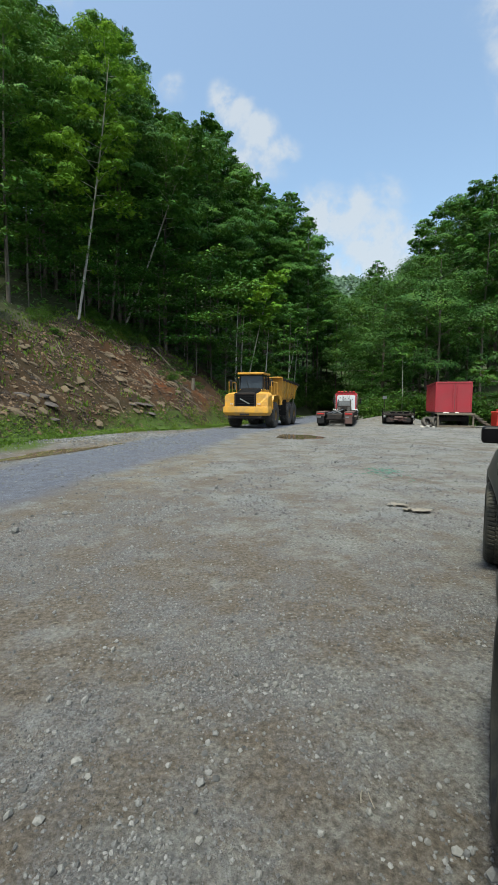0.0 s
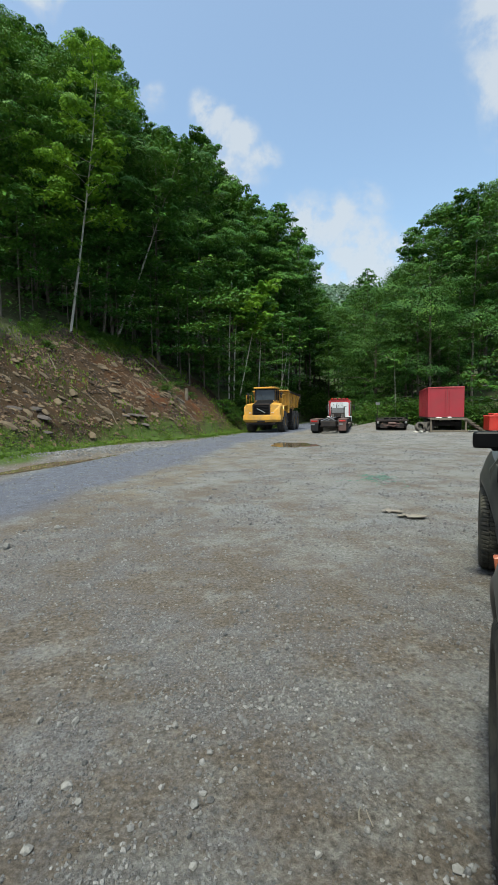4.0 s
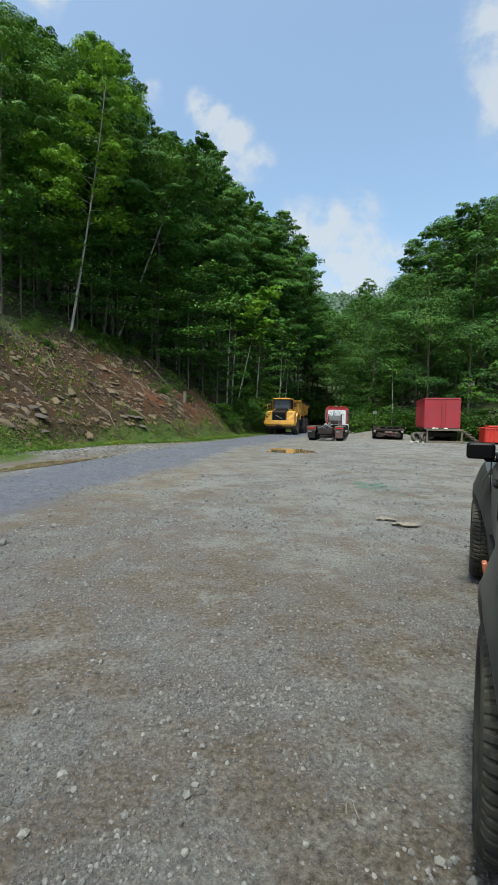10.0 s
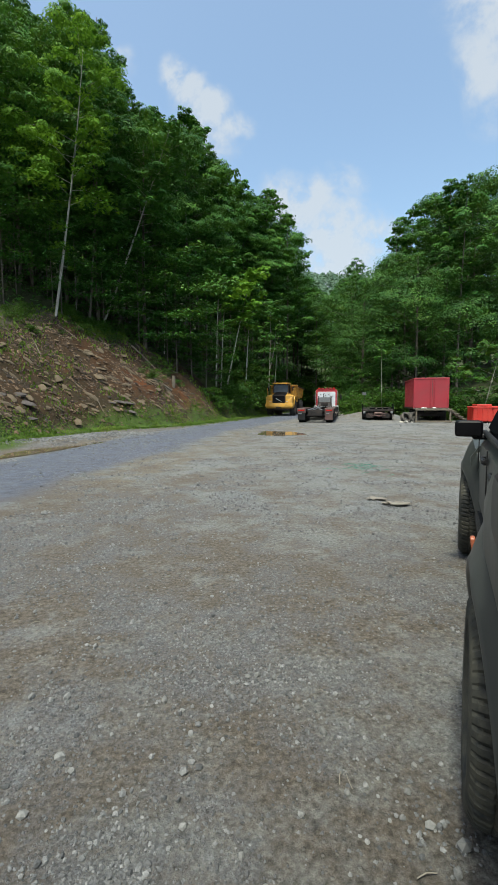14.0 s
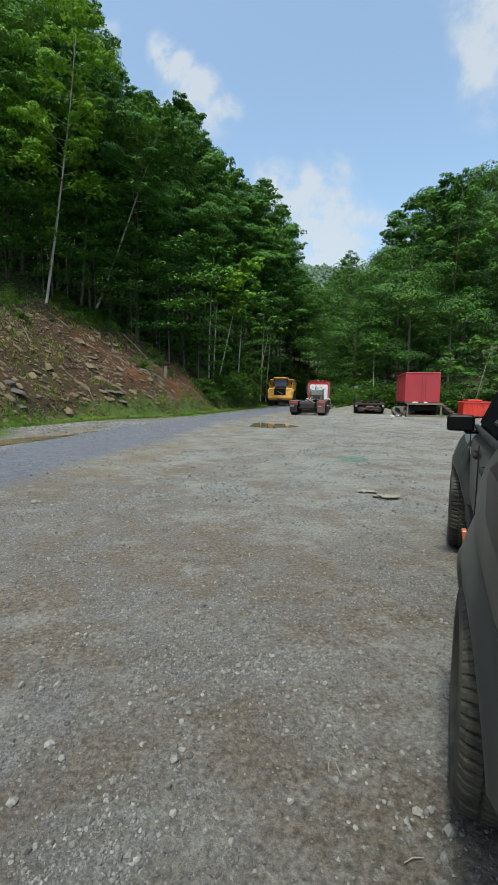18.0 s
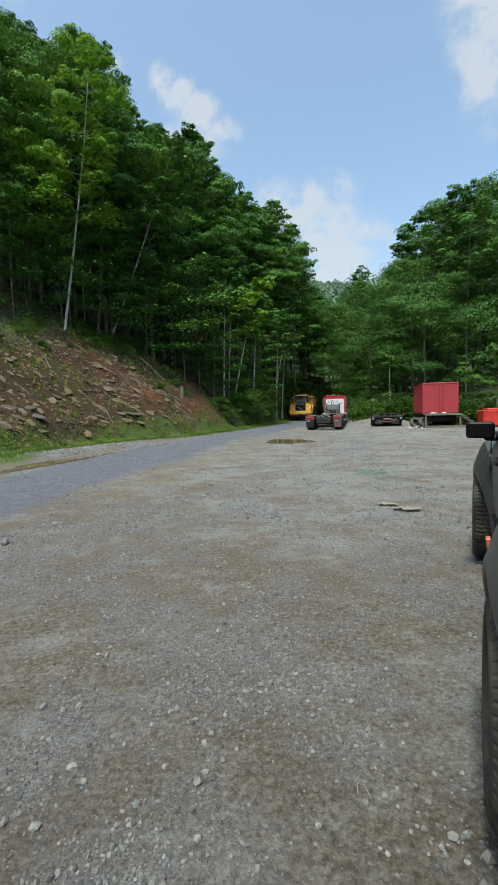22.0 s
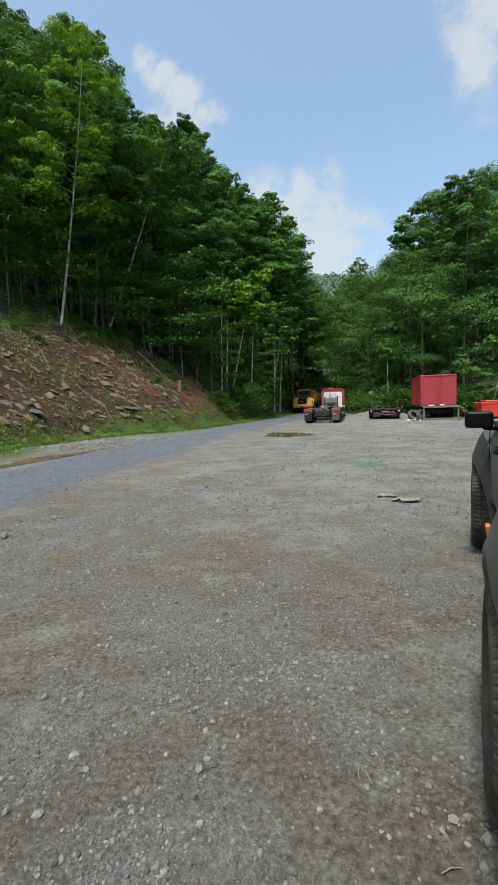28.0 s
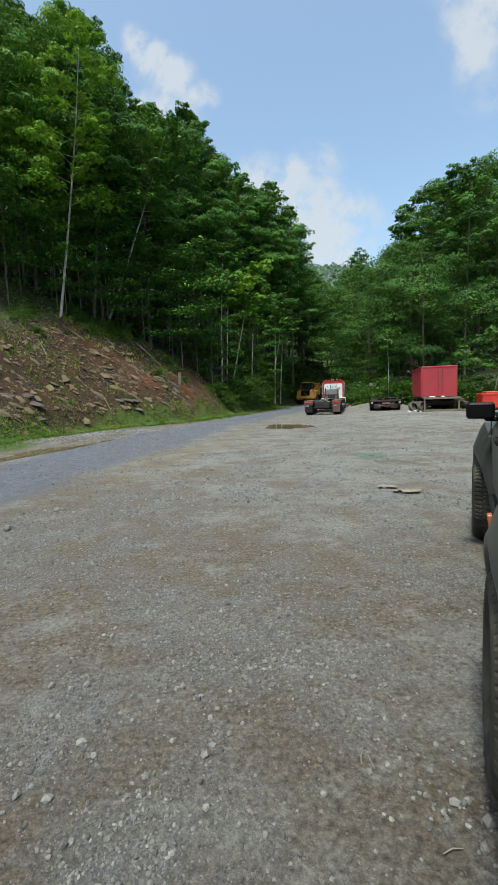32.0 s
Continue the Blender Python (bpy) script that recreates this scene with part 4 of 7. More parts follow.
def far_woods():
    """The wooded ridge that closes the valley, far off."""
    rng = np.random.default_rng(71)
    n = 34000
    d = rng.uniform(150, 440, n)
    b = rng.uniform(0.08, 0.36, n)
    y = d / np.sqrt(1 + b * b)
    x = b * y
    z = land(x, y)[0]
    crown = vnoise(x / 7, y / 7, 12) * 9 + vnoise(x / 3, y / 3, 13) * 4
    c = np.stack([x, y, z + crown], 1)
    nn = np.stack([rng.normal(0, 0.6, n), rng.normal(-0.5, 0.6, n), np.ones(n)], 1)
    nn /= np.linalg.norm(nn, axis=1, keepdims=True)
    v, f = leaf_quads(c, nn, 1.15, rng, 0.8)
    tagged(raw("far_woods", v, f, LEAF_HAZED, flat=True), "wooded ridge closing the valley, with haze put into its leaf colour", "woods", kind="stuff")


far_woods()


def understorey():
    rng = random.Random(29)
    spots = [[] for _ in UNDER]
    y = 20
    while y < 74:
        top = float(np.interp(y, BANK_Y, BANK_TOP)) / 0.82
        p = foot_spot(y, top + rng.uniform(-0.3, 2.5) if y < 40 else rng.uniform(2.0, 6.0))
        spots[rng.randrange(4)].append((p.x, p.y, rng.uniform(0.6, 1.05), rng.uniform(0, 360)))
        y += rng.uniform(1.3, 2.8)
    for k in range(9):
        yy = rng.uniform(26, 44)
        p = foot_spot(yy, float(np.interp(yy, BANK_Y, BANK_TOP)) / 0.82 + rng.uniform(7, 19))
        spots[rng.randrange(4)].append((p.x, p.y, rng.uniform(1.2, 1.9), rng.uniform(0, 360)))
    line = [Vector(p) for p in RIGHT]
    for a, b in zip(line[2:8], line[3:9]):
        n = int((b - a).length / 4.5)
        for k in range(n):
            p = a.lerp(b, (k + rng.random()) / n)
            spots[rng.randrange(4)].append((p.x + rng.uniform(0, 2.5), p.y + rng.uniform(-1, 1), rng.uniform(0.6, 1.0), rng.uniform(0, 360)))
    # layered young trees along the crest, and leaves that close the end of the road
    for x, y, k in ((-15.4, 34.0, 1.0), (-16.9, 35.0, 0.8), (-14.2, 36.5, 1.15), (-9.9, 36.5, 0.9), (-9.2, 38.5, 0.8), (-4.6, 39.5, 1.25), (-3.5, 41.5, 1.4), (-5.6, 41.0, 1.1), (-2.2, 42.0, 0.8)):
        spots[rng.randrange(2, 4)].append((x, y, k, rng.uniform(0, 360)))
    for k in range(14):
        spots[rng.randrange(4)].append((rng.uniform(14, 28), rng.uniform(93, 104), rng.uniform(1.0, 1.6), rng.uniform(0, 360)))
    for model, s in zip(UNDER, spots):
        plant(model, s[1:])
        set_down(model, *s[0])
    low = [[] for _ in SHRUBS]
    y = 43
    while y < 74:
        p = foot_spot(y, rng.uniform(1.0, 3.5))
        low[rng.randrange(3)].append((p.x, p.y, rng.uniform(0.7, 1.3), rng.uniform(0, 360)))
        y += rng.uniform(0.5, 1.3)
    for k in range(46):
        low[rng.randrange(3)].append((rng.uniform(12.5, 24), rng.uniform(43, 49), rng.uniform(0.6, 1.2), rng.uniform(0, 360)))
    for k in range(20):
        x = rng.uniform(17, 25)
        low[rng.randrange(3)].append((x, 33.5 + rng.uniform(0, 6), rng.uniform(0.7, 1.3), rng.uniform(0, 360)))
    for k in range(34):
        yy = rng.uniform(24, 36)
        top = float(np.interp(yy, BANK_Y, BANK_TOP)) / 0.82
        p = foot_spot(yy, top * rng.uniform(0.8, 1.15))
        low[rng.randrange(3)].append((p.x, p.y, rng.uniform(0.18, 0.42), rng.uniform(0, 360)))
    for k in range(10):
        p = foot_spot(rng.uniform(31, 37), rng.uniform(3.0, 5.5))
        low[rng.randrange(3)].append((p.x, p.y, rng.uniform(0.2, 0.45), rng.uniform(0, 360)))
    for k in range(9):
        p = foot_spot(rng.uniform(37.5, 43), rng.uniform(0.8, 3.5))
        low[rng.randrange(3)].append((p.x, p.y, rng.uniform(0.35, 0.75), rng.uniform(0, 360)))
    for k in range(16):
        p = foot_spot(rng.uniform(58, 84), rng.uniform(3.5, 8))
        low[rng.randrange(3)].append((p.x, p.y, rng.uniform(1.0, 1.7), rng.uniform(0, 360)))
    for k in range(18):
        yy = rng.uniform(29.5, 36)
        p = foot_spot(yy, float(np.interp(yy, BANK_Y, BANK_TOP)) / 0.82 * rng.uniform(0.92, 1.12))
        low[rng.randrange(3)].append((p.x, p.y, rng.uniform(0.22, 0.4), rng.uniform(0, 360)))
    for k in range(34):
        p = foot_spot(rng.uniform(66, 106), rng.uniform(0.6, 4.0))
        low[rng.randrange(3)].append((p.x, p.y, rng.uniform(1.2, 2.1), rng.uniform(0, 360)))
    for k in range(18):
        low[rng.randrange(3)].append((rng.uniform(18.2, 21), rng.uniform(68, 90), rng.uniform(1.2, 2.0), rng.uniform(0, 360)))
    for model, s in zip(SHRUBS, low):
        plant(model, s[1:])
        set_down(model, *s[0])


understorey()


def undergrowth():
    """Leaves over the forest floor, raised far back to fill gaps in the camera's view, as one thing."""
    rng = np.random.default_rng(97)
    n = 46000
    x, y = rng.uniform(-60, 60, n), rng.uniform(22, 120, n)
    x, y = np.concatenate([x, rng.uniform(8, 46, 9000)]), np.concatenate([y, rng.uniform(90, 142, 9000)])
    s, along = side_of(FOOT, x, y)
    r = -side_of(RIGHT, x, y)[0]
    run = np.interp(along, BANK_Y, BANK_TOP) / 0.82
    keep = (((s > run + 0.8) & (s < run + 45)) | ((r > 0.5) & (r < 16)) | (y > 90)) & (x > -0.6 * y - 4) & (x < 0.66 * y + 4)
    x, y = x[keep], y[keep]
    z = land(x, y)[0]
    up = rng.uniform(0.1, 1.0, len(x)) * (0.3 + 1.7 * vnoise(x / 2.5, y / 2.5, 15) + 3.5 * np.maximum(smooth01((s[keep] - run[keep] - 9) / 12), y > 90))
    nn = np.stack([rng.normal(0, 0.5, len(x)), rng.normal(-0.2, 0.5, len(x)), np.ones(len(x))], 1)
    nn /= np.linalg.norm(nn, axis=1, keepdims=True)
    size = 0.2 + 0.2 * smooth01((s[keep] - run[keep] - 9) / 12)[:, None]
    v, f = leaf_quads(np.stack([x, y, z + up], 1), nn, size, rng, 0.5)
    tagged(raw("undergrowth", v, f, LEAF, flat=True), "dense undergrowth on the forest floor, taller far back to fill gaps in the view", "undergrowth", kind="stuff")


undergrowth()


def bank_points(n, rng, lo=0.1, hi=1.05, a0=13, a1=40):
    """Random places on the cut bank; lo and hi are shares of its slope."""
    out = []
    while len(out) < n:
        x, y = rng.uniform(-21, 3, 4000), rng.uniform(13, 48, 4000)
        s, along = side_of(FOOT, x, y)
        u = s / (np.interp(along, BANK_Y, BANK_TOP) / 0.82)
        ok = (u > lo) & (u < hi) & (along > a0) & (along < a1) & (x > -0.62 * y - 2)
        out += list(zip(x[ok], y[ok]))
    return out[:n]


def grass_strip():
    """Blades and weeds along the foot of the bank and on it, as one thing."""
    rng = np.random.default_rng(41)
    pts = []
    for _ in range(21000):
        along = rng.uniform(12.5, 62) if rng.uniform() < 0.85 else rng.uniform(12.5, 32)
        deep = rng.normal(0.45, 0.8)
        if vnoise(np.array([along * 1.3]), np.array([deep * 1.2]), 91)[0] < 0.40:
            continue
        p = foot_spot(along, deep)
        if p.x < -0.62 * p.y - 3:
            continue
        pts.append((p.x, p.y, rng.uniform(0.04, 0.13)))
    for x, y in bank_points(3600, rng, 0.86, 1.14, 27, 36):
        if fbm(np.array([x * 0.9]), np.array([y * 0.9]), 62)[0] > 0.44:
            pts.append((x, y, rng.uniform(0.1, 0.3)))
    for x, y in bank_points(9000, rng, 0.1, 1.15, 14, 44):
        g = fbm(np.array([x * 0.5]), np.array([y * 0.5]), 61)[0]
        if rng.uniform() < smooth01((g - 0.46) / 0.16):
            pts.append((x, y, rng.uniform(0.08, 0.25)))
    a = np.array(pts)
    z = land(a[:, 0], a[:, 1])[0]
    n = len(a)
    az, bend = rng.uniform(0, 6.28, n), rng.uniform(0.1, 0.5, n)
    w = a[:, 2] * rng.uniform(0.15, 0.7, n)
    d = np.stack([np.cos(az), np.sin(az), np.zeros(n)], 1)
    s = np.stack([-np.sin(az), np.cos(az), np.zeros(n)], 1) * w[:, None] * 0.5
    base = np.stack([a[:, 0], a[:, 1], z - 0.02], 1)
    up = np.array([0, 0, 1.0]) * a[:, 2:3]
    mid = base + up * 0.6 + d * (bend * a[:, 2] * 0.3)[:, None]
    tip = base + up + d * (bend * a[:, 2])[:, None]
    v = np.stack([base - s * 0.6, base + s * 0.6, mid + s, tip, mid - s], 1).reshape(-1, 3)
    f = np.arange(5 * n).reshape(-1, 5)
    m = 14000
    along, deep = rng.uniform(12.5, 60, m), rng.normal(0.3, 0.5, m)
    spots = np.array([foot_spot(a, d) for a, d in zip(along, deep) if vnoise(np.array([a * 0.9]), np.array([d]), 93)[0] > 0.42])
    zz = land(spots[:, 0], spots[:, 1])[0] + rng.uniform(0.02, 0.16, len(spots))
    nn = rng.normal(0, 0.5, (len(spots), 3)) + np.array([0, -0.3, 1.0])
    lv, lf = leaf_quads(np.column_stack([spots, zz]), nn / np.linalg.norm(nn, axis=1, keepdims=True), 0.055, rng)
    tagged(raw("weeds", lv, lf, LEAF_GRASS, flat=True), "low leafy weeds along the foot of the bank", "weeds", kind="stuff")
    tagged(raw("grass", v, f, LEAF_GRASS, flat=True), "green grass and weeds along the foot of the bank", "grass", kind="stuff")


LEAF_GRASS = leaf("grass_blade", (0.043, 0.095, 0.013), (0.086, 0.156, 0.022), (0.156, 0.190, 0.043), 0.4)
grass_strip()


# ---- wheels ----
def tyre_shape(r, w, rim, n=40, lugs=0, lug_h=0.03, skew=0.3):
    """A tyre about the x axis with rounded shoulders; with lugs its tread stands in skewed blocks, all one skin."""
    h = w / 2
    if not lugs:
        return Shape().lathe([(-h * 0.80, rim), (-h * 0.98, rim + (r - rim) * 0.25), (-h, rim + (r - rim) * 0.55), (-h * 0.94, r - 0.09 * r), (-h * 0.80, r - 0.02 * r), (-h * 0.3, r),
                              (-h * 0.28, r - 0.015), (-h * 0.22, r - 0.015), (-h * 0.2, r), (h * 0.2, r), (h * 0.22, r - 0.015), (h * 0.28, r - 0.015), (h * 0.3, r), (h * 0.80, r - 0.02 * r),
                              (h * 0.94, r - 0.09 * r), (h, rim + (r - rim) * 0.55), (h * 0.98, rim + (r - rim) * 0.25), (h * 0.80, rim)], n)
    s = Shape()
    side = [(-0.80, rim, 0), (-0.98, rim + (r - rim) * 0.25, 0), (-1.0, rim + (r - rim) * 0.5, 0), (-0.985, rim + (r - rim) * 0.68, 0.0), (-0.94, r - 0.085 * r, 0.3), (-0.84, r - 0.03 * r, 1)]
    tread = [(u, r - 0.022 * r * abs(u) ** 2, 1) for u in (-0.74, -0.62, -0.52, -0.47, -0.42, -0.32, -0.2, -0.12, -0.07, 0.0, 0.07, 0.12, 0.2, 0.32, 0.42, 0.47, 0.52, 0.62, 0.74)]
    prof = side + tread + [(-u, q, t) for u, q, t in side[::-1]]
    around = lugs * 6
    rings = []
    for k in range(around):
        a = 2 * math.pi * k / around
        ring = []
        for u, q, t in prof:
            phase = (k / 6 + skew * 1.6 * abs(u) + (0.5 if u > 0 else 0)) % 1.0
            groove = phase < 0.26 or abs(abs(u) - 0.47) < 0.03 or abs(u) < 0.04
            if abs(u) < 0.45:
                groove = ((k / 6 - skew * u + 0.3) % 1.0) < 0.2 or abs(abs(u) - 0.47) < 0.03 or abs(u) < 0.04
            rr = q - (lug_h * t if groove else 0.0)
            ring.append(s.bm.verts.new((u * h, rr * math.cos(a), rr * math.sin(a))))
        rings.append(ring)
    faces = []
    for k in range(around):
        r0, r1 = rings[k], rings[(k + 1) % around]
        for i in range(len(prof) - 1):
            faces.append(s.bm.faces.new((r0[i], r0[i + 1], r1[i + 1], r1[i])))
    bmesh.ops.recalc_face_normals(s.bm, faces=faces)
    return s


def wheel(parent, x, y, r, w, rim, tyre_mat, rim_mat, out, lugs=0, spokes=0, hub=0.16, lug_h=0.03):
    """wheel > tyre, rim. out: -1 or 1, the side on which its face lies."""
    e = new("wheel")
    e.parent = parent
    e.matrix_basis = pose(x, y, r)
    part("tyre", tyre_shape(r, w, rim, lugs=lugs, lug_h=lug_h), tyre_mat, e, angle=24)
    s = Shape()
    h = w / 2
    s.lathe([(out * h * 0.75, rim * 1.0), (out * h * 0.82, rim * 0.93), (out * h * 0.35, rim * 0.84), (out * h * 0.15, rim * 0.5), (out * h * 0.55, rim * 0.34), (out * h * 0.62, hub * rim), (out * h * 0.62, 0.001)], 28)
    s.lathe([(-out * h * 0.7, rim), (-out * h * 0.4, rim * 0.9), (-out * h * 0.3, 0.01)], 20)
    for k in range(spokes):
        m = Matrix.Rotation(2 * math.pi * k / spokes, 4, "X")
        lo, hi = sorted((out * h * 0.38, out * h * 0.72))
        s.box(lo, hi, -0.035, 0.035, rim * 0.2, rim * 0.93, 0.01, m)
    for k in range(8):
        a = 2 * math.pi * k / 8
        p = Vector((out * h * 0.55, math.cos(a) * rim * 0.3, math.sin(a) * rim * 0.3))
        s.cyl(p, p + Vector((out * 0.03, 0, 0)), 0.018, n=6)
    part("rim", s, rim_mat, e)
    return e


# ---- articulated dump truck; y forward, the front axle at y = 0 ----
def build_dump_truck():
    e = thing("dump_truck", pose(0.3, 30.3, 0, 0, 0, 163), "dusty yellow articulated dump truck backing away along the gravel road", "dump truck", kind="")
    w = 1.5
    s = Shape()
    s.box(-0.55, 0.55, -1.6, 1.5, 0.8, 1.25, 0.05)
    s.box(-0.45, 0.45, -7.3, -1.2, 0.95, 1.4, 0.05)
    s.cyl((0, -1.5, 0.7), (0, -1.5, 1.5), 0.3, n=14)
    for y in (0, -4.35, -6.1):
        s.cyl((-1.2, y, 0.86), (1.2, y, 0.86), 0.2, n=12)
        s.box(-0.3, 0.3, y - 0.3, y + 0.3, 0.6, 1.1, 0.08)
    part("chassis", s, DARKST, e, "dusty dark steel frame and axles")
    # bonnet with its slope to the front
    s = Shape()
    s.loft([[(-0.72, 0.55, 1.5), (0.72, 0.55, 1.5), (0.72, 0.55, 2.5), (0.6, 0.55, 2.62), (-0.6, 0.55, 2.62), (-0.72, 0.55, 2.5)],
            [(-0.72, 1.45, 1.42), (0.72, 1.45, 1.42), (0.72, 1.45, 2.26), (0.6, 1.45, 2.36), (-0.6, 1.45, 2.36), (-0.72, 1.45, 2.26)],
            [(-0.70, 1.92, 1.42), (0.70, 1.92, 1.42), (0.70, 1.92, 2.12), (0.58, 1.92, 2.24), (-0.58, 1.92, 2.24), (-0.70, 1.92, 2.12)]])
    part("bonnet", s, BLACKEST, e, "black sloping bonnet")
    s = Shape()
    s.box(-0.66, 0.66, 1.86, 1.97, 1.36, 2.22, 0.05)
    grille = part("grille", s, BLACKEST, e, "black radiator grille with a grey surround")
    for k in range(6):
        part("slat", Shape().box(-0.58, 0.58, 1.965, 2.0, 1.43 + 0.115 * k, 1.47 + 0.115 * k, 0.008), BLACKEST, grille)
    part("diagonal_bar", Shape().box(-0.36, 0.36, 2.0, 2.025, -0.035, 0.035, 0.006, pose(0, 0, 1.72, 0, -28, 0)), GREYMET, grille)
    s = Shape().box(-0.68, 0.68, 1.93, 2.0, 2.13, 2.26, 0.03).box(-0.70, -0.62, 1.93, 2.0, 1.4, 2.2, 0.02).box(0.62, 0.70, 1.93, 2.0, 1.4, 2.2, 0.02)
    part("surround", s, DARKST, grille, "dark grille surround")
    for side in (-1, 1):
        # corner block with headlamp, and the mudguard over the wheel
        s = Shape()
        s.loft([[(side * 0.72, 1.9, 1.38), (side * 1.42, 1.72, 1.38), (side * 1.46, 1.66, 2.02), (side * 1.36, 1.62, 2.16), (side * 0.72, 1.86, 2.2)],
                [(side * 0.72, 0.9, 1.38), (side * 1.5, 0.95, 1.38), (side * 1.52, 0.95, 2.10), (side * 1.42, 0.9, 2.28), (side * 0.72, 0.9, 2.36)]])
        part("front_wing", s, YELLOW, e, angle=25)
        s = Shape()
        arch = [(0.98, 1.2), (0.95, 1.75), (0.75, 2.02), (0.2, 2.12), (-0.6, 2.1), (-0.98, 1.85), (-1.05, 1.5)]
        for a, b in zip(arch, arch[1:]):
            (y0, z0), (y1, z1) = a, b
            s.loft([[(side * 0.85, y0, z0), (side * 1.56, y0, z0), (side * 1.56, y1, z1), (side * 0.85, y1, z1)],
                    [(side * 0.85, y0 * 1.03, z0 + 0.05), (side * 1.6, y0 * 1.03, z0 + 0.05), (side * 1.6, y1 * 1.03, z1 + 0.05), (side * 0.85, y1 * 1.03, z1 + 0.05)]])
        part("mudguard", s, YELLOW, e)
        lamp = part("headlamp", Shape().box(side * 0.9 - 0.13, side * 0.9 + 0.13, -0.03, 0.03, 1.50, 1.62, 0.02, pose(0, 1.88, 0, 0, 0, -side * 14)), BLACKP, e, "dark headlamp housing")
        for dx in (-0.06, 0.06):
            part("lens", Shape().cyl((side * 0.9 + dx, 1.87, 1.56), (side * 0.9 + dx, 1.925, 1.56), 0.045, n=12), LAMPWHITE, lamp, "clear lamp lens")
        part("side_vent", Shape().box(side * 1.22 - 0.12, side * 1.22 + 0.12, -0.02, 0.03, 1.62, 2.02, 0.02, pose(0, 1.73, 0, 0, 0, -side * 14)), BLACKP, e, "dark vent in the wing")
        # ladder and rail beside the cab
        s = Shape()
        s.tube([(side * 1.45, 0.85, 2.3), (side * 1.45, 0.85, 3.0), (side * 1.45, -0.7, 3.0), (side * 1.45, -0.7, 2.15)], 0.022)
        s.tube([(side * 1.45, 0.1, 2.2), (side * 1.45, 0.1, 3.0)], 0.018)
        part("handrail", s, YELLOW, e)
        s = Shape()
        s.box(side * 1.5 - 0.06, side * 1.5 + 0.06, -1.35, -0.95, 0.75, 0.82).box(side * 1.5 - 0.06, side * 1.5 + 0.06, -1.35, -0.95, 1.15, 1.2)
        s.tube([(side * 1.5, -0.95, 0.75), (side * 1.5, -0.95, 1.9)], 0.02).tube([(side * 1.5, -1.35, 0.75), (side * 1.5, -1.35, 1.9)], 0.02)
        part("step_ladder", s, DARKST, e)
        s = Shape().tube([(side * 0.9, 0.55, 3.0), (side * 1.35, 0.75, 3.05)], 0.018)
        arm = part("mirror_arm", s, BLACKP, e)
        part("mirror", Shape().box(side * 1.38 - 0.11, side * 1.38 + 0.11, 0.68, 0.76, 2.72, 3.14, 0.03), BLACKP, arm)
    # bumper: a broad yellow beam that tucks in below
    s = Shape()
    out = [(-1.58, 1.25), (-1.5, 1.85), (-0.8, 2.06), (0.8, 2.06), (1.5, 1.85), (1.58, 1.25)]
    s.loft([[(x * 0.97, y - 0.02, 1.40) for x, y in out] + [(1.3, 1.2, 1.40), (-1.3, 1.2, 1.40)],
            [(x, y, 1.28) for x, y in out] + [(1.3, 1.2, 1.28), (-1.3, 1.2, 1.28)],
            [(x, y, 1.02) for x, y in out] + [(1.3, 1.2, 1.02), (-1.3, 1.2, 1.02)],
            [(x * 0.9, y - 0.12, 0.82) for x, y in out] + [(1.2, 1.2, 0.82), (-1.2, 1.2, 0.82)]])
    bumper = part("bumper", s, YELLOW, e, angle=30)
    part("tow_plate", Shape().box(-0.3, 0.3, 2.0, 2.09, 0.84, 0.95, 0.02), DARKST, bumper)
    part("belly_plate", Shape().box(-1.1, 1.1, 0.9, 1.9, 0.62, 0.82, 0.06), DARKST, e)
    # cab
    s = Shape()
    s.box(-0.84, 0.84, -0.95, 0.66, 2.0, 2.55, 0.05)
    cab = part("cab", s, YELLOW, e, "yellow cab with a dark glazed front")
    for side in (-1, 1):
        for y0, y1 in ((0.66, 0.50), (-0.25, -0.25), (-0.92, -0.9)):
            part("pillar", Shape().loft([[(side * 0.84, y0 - 0.05, 2.5), (side * 0.76, y0 - 0.05, 2.5), (side * 0.76, y0 + 0.05, 2.5), (side * 0.84, y0 + 0.05, 2.5)],
                                         [(side * 0.82, y1 - 0.05, 3.5), (side * 0.74, y1 - 0.05, 3.5), (side * 0.74, y1 + 0.05, 3.5), (side * 0.82, y1 + 0.05, 3.5)]]), BLACKP, cab)
        part("side_window", Shape().loft([[(side * 0.80, -0.88, 2.55), (side * 0.80, 0.6, 2.55), (side * 0.78, 0.46, 3.46), (side * 0.78, -0.86, 3.46)],
                                          [(side * 0.79, -0.88, 2.55), (side * 0.79, 0.6, 2.55), (side * 0.77, 0.46, 3.46), (side * 0.77, -0.86, 3.46)]]), GLASS, cab)
    part("windscreen", Shape().loft([[(-0.76, 0.63, 2.5), (0.76, 0.63, 2.5), (0.74, 0.49, 3.46), (-0.74, 0.49, 3.46)], [(-0.76, 0.615, 2.5), (0.76, 0.615, 2.5), (0.74, 0.475, 3.46), (-0.74, 0.475, 3.46)]]), GLASS, cab)
    part("rear_window", Shape().box(-0.74, 0.74, -0.93, -0.91, 2.55, 3.46), GLASS, cab)
    part("roof", Shape().box(-0.90, 0.90, -1.0, 0.78, 3.48, 3.62, 0.05, seg=2), YELLOWORN, cab, "dusty yellow cab roof")
    part("wiper", Shape().tube([(0.1, 0.66, 2.52), (0.35, 0.60, 3.1)], 0.014), BLACKP, cab)
